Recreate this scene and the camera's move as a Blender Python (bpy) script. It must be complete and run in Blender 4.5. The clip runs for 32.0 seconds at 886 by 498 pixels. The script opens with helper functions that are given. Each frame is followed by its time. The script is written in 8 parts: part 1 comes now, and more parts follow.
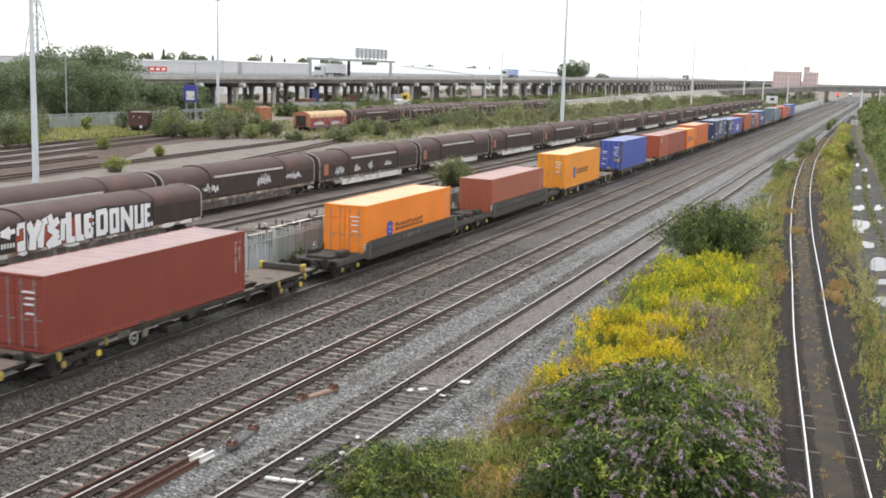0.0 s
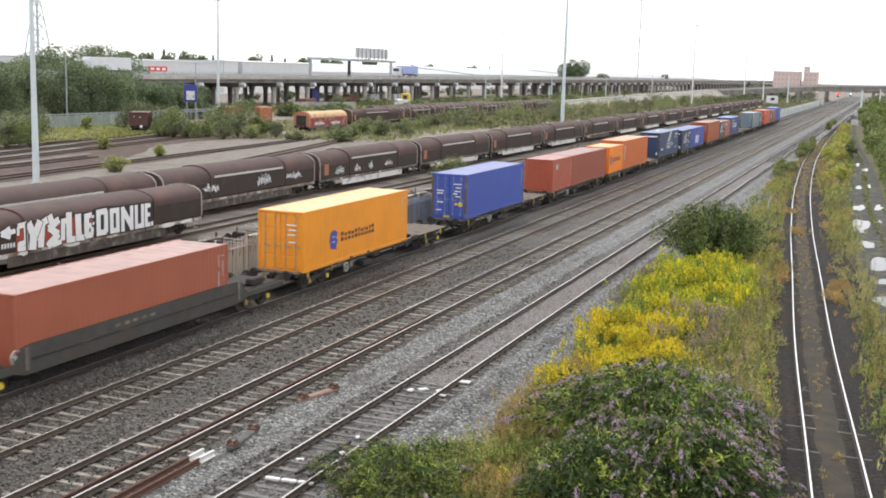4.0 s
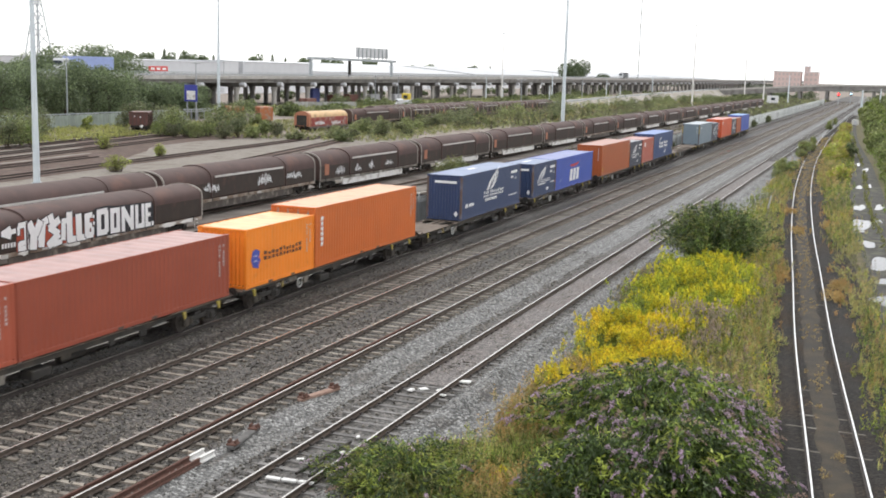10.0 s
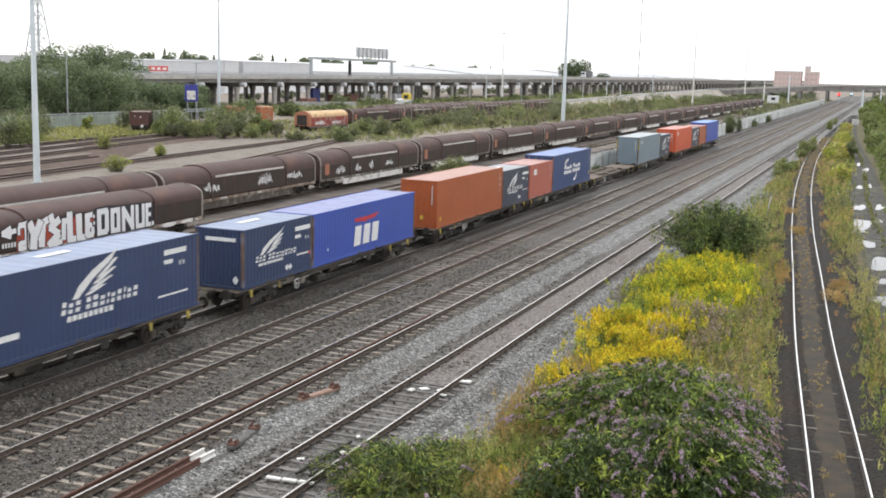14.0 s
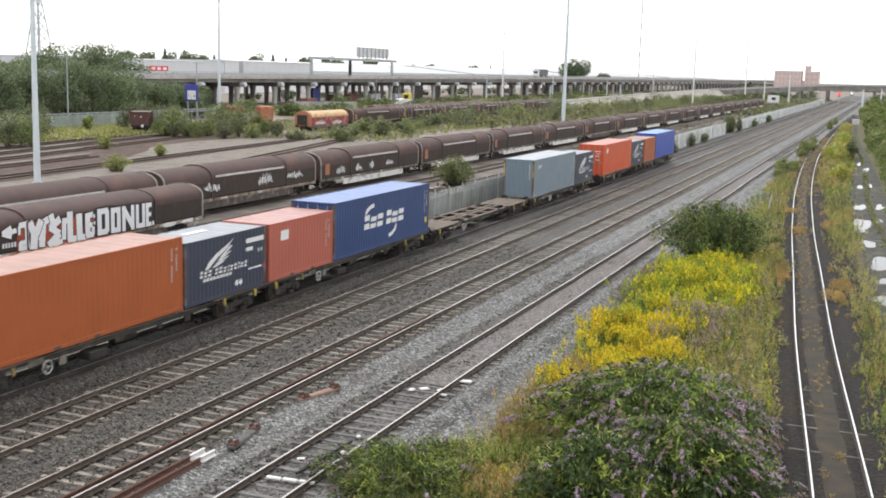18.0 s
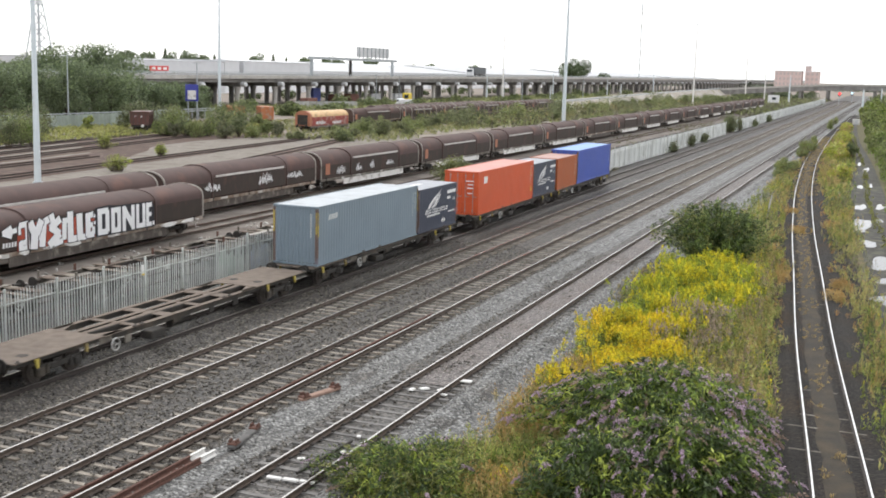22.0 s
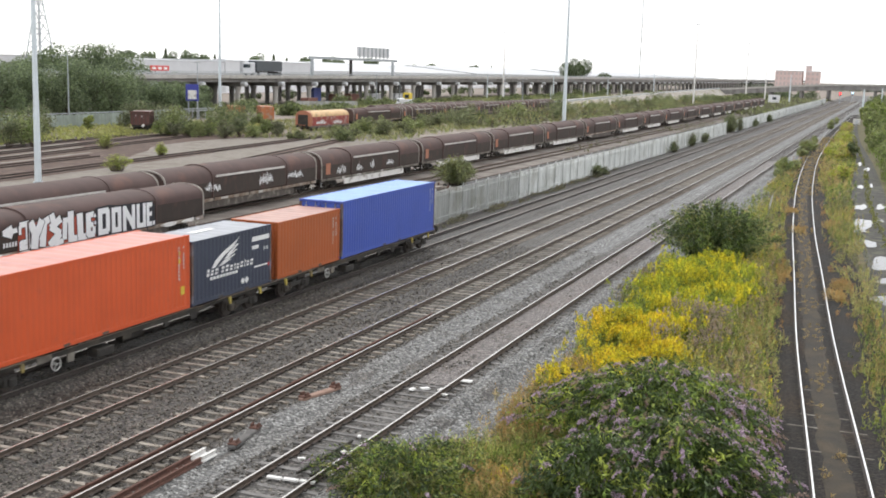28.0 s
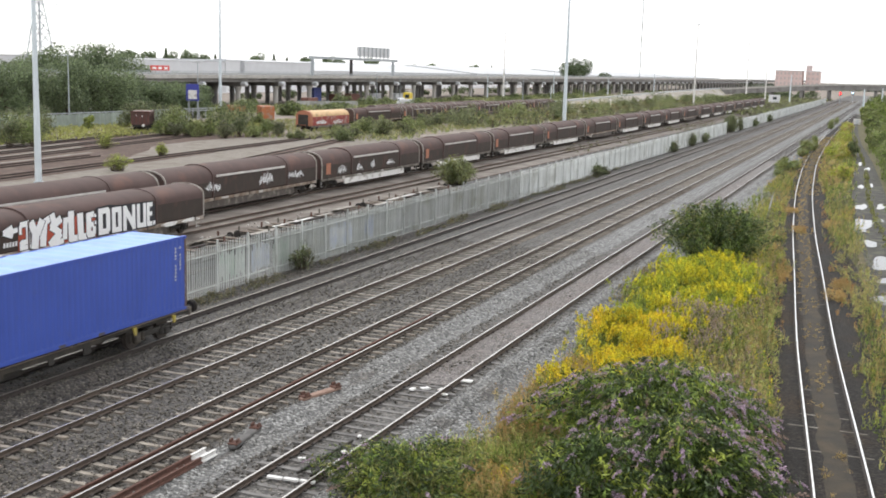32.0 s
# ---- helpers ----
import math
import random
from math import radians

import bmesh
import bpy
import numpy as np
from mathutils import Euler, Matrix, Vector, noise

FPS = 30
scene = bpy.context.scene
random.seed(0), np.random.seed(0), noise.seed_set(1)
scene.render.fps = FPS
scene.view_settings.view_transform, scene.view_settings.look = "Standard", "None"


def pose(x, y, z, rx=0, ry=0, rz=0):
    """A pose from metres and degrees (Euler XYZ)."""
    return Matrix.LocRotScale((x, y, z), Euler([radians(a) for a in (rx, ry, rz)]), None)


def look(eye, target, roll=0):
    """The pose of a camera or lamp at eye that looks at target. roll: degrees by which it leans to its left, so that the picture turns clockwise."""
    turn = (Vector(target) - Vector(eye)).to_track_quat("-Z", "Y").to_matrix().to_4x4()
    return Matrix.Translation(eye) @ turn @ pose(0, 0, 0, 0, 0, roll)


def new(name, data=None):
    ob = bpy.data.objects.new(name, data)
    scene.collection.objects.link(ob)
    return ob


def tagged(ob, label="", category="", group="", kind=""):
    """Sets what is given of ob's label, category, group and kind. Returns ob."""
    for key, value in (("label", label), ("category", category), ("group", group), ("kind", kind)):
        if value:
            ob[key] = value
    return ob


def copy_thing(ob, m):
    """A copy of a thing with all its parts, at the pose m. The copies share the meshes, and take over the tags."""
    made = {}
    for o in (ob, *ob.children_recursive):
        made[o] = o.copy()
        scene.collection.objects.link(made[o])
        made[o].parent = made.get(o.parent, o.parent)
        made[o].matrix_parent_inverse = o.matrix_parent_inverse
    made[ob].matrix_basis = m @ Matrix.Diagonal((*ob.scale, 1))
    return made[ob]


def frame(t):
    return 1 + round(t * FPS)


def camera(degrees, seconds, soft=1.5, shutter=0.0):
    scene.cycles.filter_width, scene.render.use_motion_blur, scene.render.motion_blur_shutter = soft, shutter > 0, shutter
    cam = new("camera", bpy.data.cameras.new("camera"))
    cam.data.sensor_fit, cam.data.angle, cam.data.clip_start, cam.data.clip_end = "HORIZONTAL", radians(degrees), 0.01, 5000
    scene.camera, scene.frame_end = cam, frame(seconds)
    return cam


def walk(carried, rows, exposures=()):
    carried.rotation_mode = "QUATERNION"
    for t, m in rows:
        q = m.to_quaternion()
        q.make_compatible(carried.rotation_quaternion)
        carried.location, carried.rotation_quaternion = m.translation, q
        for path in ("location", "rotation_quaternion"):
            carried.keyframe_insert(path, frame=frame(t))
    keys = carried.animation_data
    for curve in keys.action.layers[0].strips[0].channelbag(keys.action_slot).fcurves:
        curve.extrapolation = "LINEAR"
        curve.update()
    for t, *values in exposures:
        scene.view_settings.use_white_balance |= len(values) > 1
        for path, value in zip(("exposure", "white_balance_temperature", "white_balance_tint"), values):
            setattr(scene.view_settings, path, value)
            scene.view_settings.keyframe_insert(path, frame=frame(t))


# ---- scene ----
# ================= camera =================
CAM_H = 10.59
cam = camera(43.39, 32.0, soft=1.8, shutter=0.35)


def view(t):
    """The hand-held camera on the bridge, which drifts a little to its left and down."""
    yaw = -0.3756 - 0.00198 * (t - 16) / 32
    dip = 0.1596 + 0.0010 * (t - 16) / 32
    way = Vector((math.sin(yaw) * math.cos(dip), math.cos(yaw) * math.cos(dip), -math.sin(dip)))
    eye = Vector((0, 0, CAM_H))
    return look(eye, eye + way * 50, 1.656)


walk(cam, [(t, view(t)) for t in range(0, 33, 4)])

# ================= sky and sun (bright overcast) =================
SUN_EL, SUN_AZ = radians(50), radians(-38)
world = bpy.data.worlds.new("sky")
scene.world = world
world.use_nodes = True
wn = world.node_tree
sky = wn.nodes.new("ShaderNodeTexSky")
sky.sky_type = "NISHITA"
sky.sun_disc = False
sky.sun_elevation = SUN_EL
sky.sun_rotation = SUN_AZ
sky.air_density, sky.dust_density, sky.ozone_density = 1.0, 1.5, 1.0
# a closed white cloud layer over the clear sky
veil = wn.nodes.new("ShaderNodeMix")
veil.data_type = "RGBA"
veil.inputs[0].default_value = 0.9
veil.inputs[7].default_value = (9.0, 9.05, 9.2, 1)
wn.links.new(sky.outputs["Color"], veil.inputs[6])
bg = wn.nodes["Background"]
bg.inputs["Strength"].default_value = 0.125
wn.links.new(veil.outputs[2], bg.inputs["Color"])

sun = new("sun", bpy.data.lights.new("sun", "SUN"))
sun.data.energy, sun.data.angle, sun.data.color = 0.7, radians(25), (1.0, 0.97, 0.92)
sun_dir = Vector((math.cos(SUN_EL) * math.sin(SUN_AZ), math.cos(SUN_EL) * math.cos(SUN_AZ), math.sin(SUN_EL)))
sun.matrix_world = look(sun_dir * 100, (0, 0, 0))
scene.view_settings.exposure = 0.44

# ================= materials =================
MATS = {}


def mat(name, c1, c2=None, rough=0.8, metal=0.0, grain=8.0, spots=0.0, spot_col=(0.1, 0.07, 0.05), bump=0.0,
        bump_scale=30.0, rnd=0.0, island=0.0, streak=0.0, emit=0.0, spot_scale=1.2):
    """Two-scale procedural surface: grain between c1 and c2, patches of spot_col, relief, and change from piece to piece."""
    if name in MATS:
        return MATS[name]
    m = bpy.data.materials.new(name)
    m.use_nodes = True
    nt = m.node_tree
    N, L = nt.nodes, nt.links
    bsdf = N["Principled BSDF"]
    c2 = c2 or tuple(v * 0.75 for v in c1)
    tc = N.new("ShaderNodeTexCoord")
    co = tc.outputs["Object"]

    def noise_of(scale, detail=4.0, stretch=None):
        n = N.new("ShaderNodeTexNoise")
        n.inputs["Scale"].default_value, n.inputs["Detail"].default_value = scale, detail
        src = co
        if stretch:
            mp = N.new("ShaderNodeMapping")
            mp.inputs["Scale"].default_value = stretch
            L.new(co, mp.inputs["Vector"])
            src = mp.outputs["Vector"]
        L.new(src, n.inputs["Vector"])
        return n.outputs["Fac"]

    def ramp(fac, lo, hi):
        r = N.new("ShaderNodeMapRange")
        r.inputs["From Min"].default_value, r.inputs["From Max"].default_value = lo, hi
        L.new(fac, r.inputs["Value"])
        return r.outputs["Result"]

    def mix(fac, a, b, kind="MIX"):
        x = N.new("ShaderNodeMix")
        x.data_type, x.blend_type = "RGBA", kind
        for sock, v in ((x.inputs[0], fac), (x.inputs[6], a), (x.inputs[7], b)):
            if isinstance(v, bpy.types.NodeSocket):
                L.new(v, sock)
            elif isinstance(v, tuple):
                sock.default_value = (*v, 1)
            else:
                sock.default_value = v
        return x.outputs[2]

    col = mix(ramp(noise_of(grain), 0.3, 0.7), tuple(c1), tuple(c2))
    if spots:
        col = mix(ramp(noise_of(spot_scale, 6.0), 0.62 - spots, 0.72), col, tuple(spot_col))
    if streak:
        s = noise_of(3.0, 3.0, (1.0, 1.0, 0.12))
        f = N.new("ShaderNodeMath")
        f.operation = "MULTIPLY"
        L.new(ramp(s, 0.5, 0.8), f.inputs[0])
        f.inputs[1].default_value = streak
        col = mix(f.outputs[0], col, tuple(spot_col))
    if rnd or island:
        if rnd:
            o = N.new("ShaderNodeObjectInfo").outputs["Random"]
        else:
            o = N.new("ShaderNodeNewGeometry").outputs["Random Per Island"]
        k = rnd or island
        r = N.new("ShaderNodeMapRange")
        r.inputs["To Min"].default_value, r.inputs["To Max"].default_value = 1 - k, 1 + k
        L.new(o, r.inputs["Value"])
        v = N.new("ShaderNodeHueSaturation")
        L.new(r.outputs["Result"], v.inputs["Value"])
        L.new(col, v.inputs["Color"])
        col = v.outputs["Color"]
    L.new(col, bsdf.inputs["Base Color"])
    bsdf.inputs["Roughness"].default_value = rough
    bsdf.inputs["Metallic"].default_value = metal
    if bump:
        b = N.new("ShaderNodeBump")
        b.inputs["Strength"].default_value = bump
        b.inputs["Distance"].default_value = 0.03
        L.new(noise_of(bump_scale, 3.0), b.inputs["Height"])
        L.new(b.outputs["Normal"], bsdf.inputs["Normal"])
    if emit:
        bsdf.inputs["Emission Color"].default_value = (*c1, 1)
        bsdf.inputs["Emission Strength"].default_value = emit
    MATS[name] = m
    return m


def gravel(name, light, dark, tint, size=16.0, rough=0.62):
    """Crushed stone: a cell pattern of stones in several greys with joints, over broad stains."""
    m = bpy.data.materials.new(name)
    m.use_nodes = True
    nt = m.node_tree
    N, L = nt.nodes, nt.links
    bsdf = N["Principled BSDF"]
    tc = N.new("ShaderNodeTexCoord")
    vo = N.new("ShaderNodeTexVoronoi")
    vo.inputs["Scale"].default_value = size
    L.new(tc.outputs["Object"], vo.inputs["Vector"])
    sep = N.new("ShaderNodeSeparateColor")
    L.new(vo.outputs["Color"], sep.inputs["Color"])
    cr = N.new("ShaderNodeValToRGB")
    e = cr.color_ramp.elements
    e[0].color, e[1].color = (*dark, 1), (*light, 1)
    mid = e.new(0.55)
    mid.color = (*[(a + b) / 2.4 for a, b in zip(dark, light)], 1)
    L.new(sep.outputs["Red"], cr.inputs["Fac"])
    no = N.new("ShaderNodeTexNoise")
    no.inputs["Scale"].default_value, no.inputs["Detail"].default_value = 0.35, 6.0
    L.new(tc.outputs["Object"], no.inputs["Vector"])
    mr = N.new("ShaderNodeMapRange")
    mr.inputs["From Min"].default_value, mr.inputs["From Max"].default_value = 0.45, 0.72
    L.new(no.outputs["Fac"], mr.inputs["Value"])
    mx = N.new("ShaderNodeMix")
    mx.data_type, mx.blend_type = "RGBA", "MIX"
    L.new(mr.outputs["Result"], mx.inputs[0])
    L.new(cr.outputs["Color"], mx.inputs[6])
    mt = N.new("ShaderNodeMix")
    mt.data_type, mt.blend_type = "RGBA", "MULTIPLY"
    mt.inputs[0].default_value = 1.0
    L.new(cr.outputs["Color"], mt.inputs[6])
    mt.inputs[7].default_value = (*tint, 1)
    L.new(mt.outputs[2], mx.inputs[7])
    dist = N.new("ShaderNodeMapRange")
    dist.inputs["From Min"].default_value, dist.inputs["From Max"].default_value = 0.25, 0.65
    dist.inputs["To Min"].default_value, dist.inputs["To Max"].default_value = 1.0, 0.4
    L.new(vo.outputs["Distance"], dist.inputs["Value"])
    mu = N.new("ShaderNodeMix")
    mu.data_type, mu.blend_type = "RGBA", "MULTIPLY"
    mu.inputs[0].default_value = 1.0
    L.new(mx.outputs[2], mu.inputs[6])
    L.new(dist.outputs["Result"], mu.inputs[7])
    L.new(mu.outputs[2], bsdf.inputs["Base Color"])
    bsdf.inputs["Roughness"].default_value = rough
    bp = N.new("ShaderNodeBump")
    bp.inputs["Strength"].default_value, bp.inputs["Distance"].default_value = 0.8, 0.04
    bp.invert = True
    L.new(vo.outputs["Distance"], bp.inputs["Height"])
    L.new(bp.outputs["Normal"], bsdf.inputs["Normal"])
    return m


M_BALLAST = gravel("ballast_brown", (0.182, 0.162, 0.141), (0.024, 0.021, 0.018), (0.7, 0.62, 0.54), 11.0)
M_BALLAST_PALE = gravel("ballast_pale", (0.45, 0.45, 0.435), (0.05, 0.05, 0.05), (0.8, 0.78, 0.75), 10.0)
M_BALLAST_MID = gravel("ballast_mixed", (0.23, 0.212, 0.19), (0.03, 0.027, 0.024), (0.8, 0.74, 0.68), 10.0)
M_STONE = mat("loose_stone_brown", (0.155, 0.142, 0.122), (0.095, 0.086, 0.073), 0.9, grain=6, island=0.75)
M_STONE_PALE = mat("loose_stone_pale", (0.262, 0.258, 0.246), (0.175, 0.172, 0.162), 0.9, grain=6, island=0.65)
M_YARD = mat("yard_soil", (0.28, 0.235, 0.195), (0.18, 0.145, 0.115), 0.95, grain=0.35, spots=0.16, spot_col=(0.30, 0.27, 0.24), bump=0.5, bump_scale=9, spot_scale=0.12)
M_PATH = mat("yard_gravel", (0.25, 0.222, 0.19), (0.175, 0.154, 0.13), 0.95, grain=2.0, spots=0.1, spot_col=(0.14, 0.11, 0.08), bump=0.5, bump_scale=9, spot_scale=0.4)
M_TRACKBED = mat("rusty_trackbed", (0.112, 0.069, 0.051), (0.068, 0.044, 0.035), 0.95, grain=1.5, spots=0.06, spot_col=(0.15, 0.115, 0.092), bump=0.5, bump_scale=9, spot_scale=0.6)
M_EARTH = gravel("dark_cinder", (0.055, 0.047, 0.039), (0.011, 0.0095, 0.008), (1.7, 1.2, 0.7), 13.0, 0.97)
M_ASH = mat("ash_gravel", (0.25, 0.222, 0.196), (0.15, 0.13, 0.112), 0.95, grain=0.6, spots=0.16, spot_col=(0.11, 0.085, 0.07), bump=0.5, bump_scale=9, spot_scale=0.25)
M_PINK_GRAVEL = gravel("pinkish_gravel", (0.4, 0.35, 0.325), (0.08, 0.07, 0.065), (0.9, 0.8, 0.74), 16.0)
M_BALLAST_DARK = gravel("dark_ballast", (0.1, 0.09, 0.08), (0.018, 0.016, 0.014), (0.75, 0.68, 0.6), 12.0)
M_RAILSHINE = mat("polished_railhead", (0.9, 0.89, 0.87), (0.84, 0.83, 0.81), 0.16, 1.0, grain=3)
M_VERGE = mat("verge_grass", (0.12, 0.11, 0.05), (0.075, 0.075, 0.034), 0.95, grain=1.2, spots=0.12, spot_col=(0.2, 0.15, 0.08), bump=0.7, bump_scale=12)
M_ROAD = mat("wet_cinder_road", (0.06, 0.056, 0.05), (0.03, 0.028, 0.025), 0.9, grain=1.1, spots=0.12, spot_col=(0.13, 0.13, 0.08), bump=0.4, bump_scale=10)
M_WATER = mat("puddle_water", (0.02, 0.02, 0.02), (0.03, 0.03, 0.03), 0.02)
M_WATER.node_tree.nodes["Principled BSDF"].inputs["IOR"].default_value = 1.75
M_RAILTOP = mat("rail_running_surface", (0.66, 0.635, 0.6), (0.53, 0.505, 0.47), 0.18, 0.6, grain=6)
M_RAILDULL = mat("dull_railhead", (0.42, 0.385, 0.35), (0.33, 0.3, 0.27), 0.5, 0.8, grain=6)
M_RAIL = mat("rail_rust", (0.105, 0.078, 0.06), (0.07, 0.052, 0.041), 0.8, 0.1, grain=5)
M_RAIL_DARK = mat("rail_dark", (0.058, 0.046, 0.04), (0.038, 0.031, 0.028), 0.75, 0.1, grain=5)
M_RUST = mat("red_rust", (0.135, 0.066, 0.048), (0.085, 0.042, 0.031), 0.9, grain=9, bump=0.3)
M_SLEEPER = mat("concrete_sleeper", (0.3, 0.272, 0.232), (0.2, 0.178, 0.15), 0.9, grain=4, spots=0.16, spot_col=(0.16, 0.13, 0.1), rnd=0.38, bump=0.3)
M_SLEEPER_DARK = mat("oiled_sleeper", (0.15, 0.135, 0.12), (0.09, 0.08, 0.07), 0.9, grain=4, spots=0.1, spot_col=(0.2, 0.19, 0.17), rnd=0.3)
M_SLEEPER_PINK = mat("pinkish_concrete", (0.36, 0.24, 0.19), (0.26, 0.17, 0.13), 0.9, grain=6)
M_SLEEPER_GREY = mat("weathered_grey_sleeper", (0.2, 0.19, 0.18), (0.13, 0.125, 0.12), 0.9, grain=4, rnd=0.3)
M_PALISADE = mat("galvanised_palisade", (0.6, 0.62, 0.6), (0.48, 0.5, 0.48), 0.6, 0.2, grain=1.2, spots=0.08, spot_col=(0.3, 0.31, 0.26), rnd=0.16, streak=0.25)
# far pales and rails are paler than the near ones
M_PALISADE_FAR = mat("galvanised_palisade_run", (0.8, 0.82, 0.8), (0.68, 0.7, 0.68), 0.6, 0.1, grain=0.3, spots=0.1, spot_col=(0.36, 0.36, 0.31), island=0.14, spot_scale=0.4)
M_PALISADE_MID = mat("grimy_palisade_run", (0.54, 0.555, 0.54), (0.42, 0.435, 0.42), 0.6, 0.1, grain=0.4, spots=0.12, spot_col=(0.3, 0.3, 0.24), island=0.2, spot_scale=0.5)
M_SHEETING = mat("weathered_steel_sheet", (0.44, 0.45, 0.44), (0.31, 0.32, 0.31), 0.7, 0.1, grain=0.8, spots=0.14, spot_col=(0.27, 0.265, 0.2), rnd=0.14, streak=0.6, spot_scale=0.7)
# sheets beyond y = 92 take this paler colour
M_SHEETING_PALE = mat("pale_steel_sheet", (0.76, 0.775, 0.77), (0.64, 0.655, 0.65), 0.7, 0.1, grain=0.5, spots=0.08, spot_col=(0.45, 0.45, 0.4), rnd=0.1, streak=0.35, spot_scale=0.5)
M_SPRAY_BLUE = mat("faded_blue_spray", (0.34, 0.4, 0.56), (0.46, 0.5, 0.58), 0.8, grain=1.2, spots=0.2, spot_col=(0.5, 0.52, 0.5), streak=0.5)
M_SPRAY_GREEN = mat("faded_green_spray", (0.36, 0.46, 0.38), (0.45, 0.5, 0.44), 0.8, grain=1.2, spots=0.2, spot_col=(0.5, 0.52, 0.5), streak=0.5)
M_GALV = mat("galvanised_steel", (0.42, 0.45, 0.47), (0.34, 0.37, 0.39), 0.5, 0.4, grain=2)
M_POLE = mat("pale_pole_paint", (0.64, 0.7, 0.73), (0.57, 0.63, 0.67), 0.5, 0.2, grain=1.0)
M_HOOD = mat("brown_hood", (0.098, 0.06, 0.053), (0.074, 0.048, 0.043), 0.8, 0.0, grain=0.9, spots=0.07, spot_col=(0.13, 0.07, 0.055), streak=0.12, spot_scale=0.5)
M_HOOD_RED = mat("oxide_hood", (0.14, 0.055, 0.045), (0.1, 0.04, 0.034), 0.5, grain=1.5, spots=0.1, spot_col=(0.07, 0.04, 0.03))
M_UNDER = mat("grimy_underframe", (0.04, 0.035, 0.03), (0.026, 0.023, 0.02), 0.8, 0.1, grain=4, spots=0.08, spot_col=(0.075, 0.058, 0.044))
M_SILL = mat("dusty_sill", (0.17, 0.15, 0.125), (0.11, 0.095, 0.08), 0.8, 0.1, grain=2.5, spots=0.12, spot_col=(0.3, 0.28, 0.24), streak=0.3)
M_WHITE = mat("white_paint", (0.78, 0.77, 0.75), (0.66, 0.65, 0.62), 0.6, grain=3, spots=0.05, spot_col=(0.4, 0.37, 0.33))
M_DECK = mat("worn_wagon_deck", (0.195, 0.155, 0.122), (0.135, 0.107, 0.086), 0.85, 0.1, grain=2.5, spots=0.12, spot_col=(0.12, 0.09, 0.07), spot_scale=2)
M_WAGON = mat("wagon_frame", (0.045, 0.041, 0.036), (0.03, 0.027, 0.024), 0.75, 0.15, grain=3, spots=0.08, spot_col=(0.08, 0.066, 0.05))
M_WAGON_GREEN = mat("wagon_sill_green", (0.04, 0.036, 0.03), (0.027, 0.024, 0.02), 0.75, 0.1, grain=3, spots=0.12, spot_col=(0.08, 0.065, 0.05))
M_POCKET = mat("pocket_wagon_grey", (0.075, 0.071, 0.062), (0.052, 0.049, 0.043), 0.75, 0.1, grain=2, spots=0.12, spot_col=(0.07, 0.055, 0.045))
M_WHEEL = mat("wheel_steel", (0.1, 0.085, 0.075), (0.065, 0.055, 0.05), 0.6, 0.5, grain=6)
M_RIM = mat("handwheel_grey", (0.5, 0.5, 0.48), (0.38, 0.38, 0.36), 0.5, 0.3, grain=6)
M_YELLOW = mat("safety_yellow", (0.72, 0.55, 0.06), (0.6, 0.45, 0.05), 0.6, grain=5, spots=0.1, spot_col=(0.2, 0.15, 0.08))
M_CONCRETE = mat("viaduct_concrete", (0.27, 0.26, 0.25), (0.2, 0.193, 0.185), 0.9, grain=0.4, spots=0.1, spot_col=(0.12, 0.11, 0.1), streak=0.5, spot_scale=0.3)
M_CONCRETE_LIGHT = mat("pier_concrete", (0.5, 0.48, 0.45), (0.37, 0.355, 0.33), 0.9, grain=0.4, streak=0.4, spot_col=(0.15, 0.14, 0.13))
M_SHED = mat("pale_cladding", (0.66, 0.67, 0.68), (0.6, 0.61, 0.63), 0.5, 0.1, grain=0.2)
M_SHED_ROOF = mat("pale_roof", (0.52, 0.53, 0.545), (0.46, 0.47, 0.485), 0.5, 0.1, grain=0.1)
# grey raised towards white for distance haze and glare
M_SHED_GREY = mat("grey_cladding", (0.62, 0.63, 0.65), (0.56, 0.57, 0.59), 0.5, 0.1, grain=0.2)
# brick colour paled towards pink-grey for distance haze
M_BRICK = mat("hazed_red_brick", (0.66, 0.52, 0.49), (0.58, 0.45, 0.42), 0.9, grain=0.4)
M_GLASS = mat("dark_glass", (0.05, 0.06, 0.07), (0.04, 0.05, 0.06), 0.1)
M_BARK = mat("bark", (0.1, 0.075, 0.055), (0.06, 0.045, 0.035), 0.95, grain=8, bump=0.5)


def leaf_mat(name, c, rough=0.5, var=0.6):
    """Thin leaves that let part of the light through."""
    m = mat(name, c, tuple(v * 0.6 for v in c), rough, grain=1.0, island=var)
    nt = m.node_tree
    bsdf, out = nt.nodes["Principled BSDF"], nt.nodes["Material Output"]
    tr, mx = nt.nodes.new("ShaderNodeBsdfTranslucent"), nt.nodes.new("ShaderNodeMixShader")
    nt.links.new(bsdf.inputs["Base Color"].links[0].from_socket, tr.inputs["Color"])
    mx.inputs[0].default_value = 0.34
    bsdf.inputs["Specular IOR Level"].default_value = 0.4
    nt.links.new(bsdf.outputs[0], mx.inputs[1])
    nt.links.new(tr.outputs[0], mx.inputs[2])
    nt.links.new(mx.outputs[0], out.inputs["Surface"])
    return m


G_DARK = leaf_mat("leaf_dark", (0.066, 0.106, 0.03))
G_MID = leaf_mat("leaf_mid", (0.19, 0.272, 0.056), var=0.8)
G_LIGHT = leaf_mat("leaf_light", (0.38, 0.45, 0.08))
G_OLIVE = leaf_mat("leaf_olive", (0.28, 0.29, 0.09))
G_GREY = leaf_mat("leaf_grey_green", (0.22, 0.22, 0.14))
# tree and scrub leaves, lightened and greyed for distance haze
T_DARK = leaf_mat("tree_leaf_dark", (0.18, 0.23, 0.125), var=0.4)
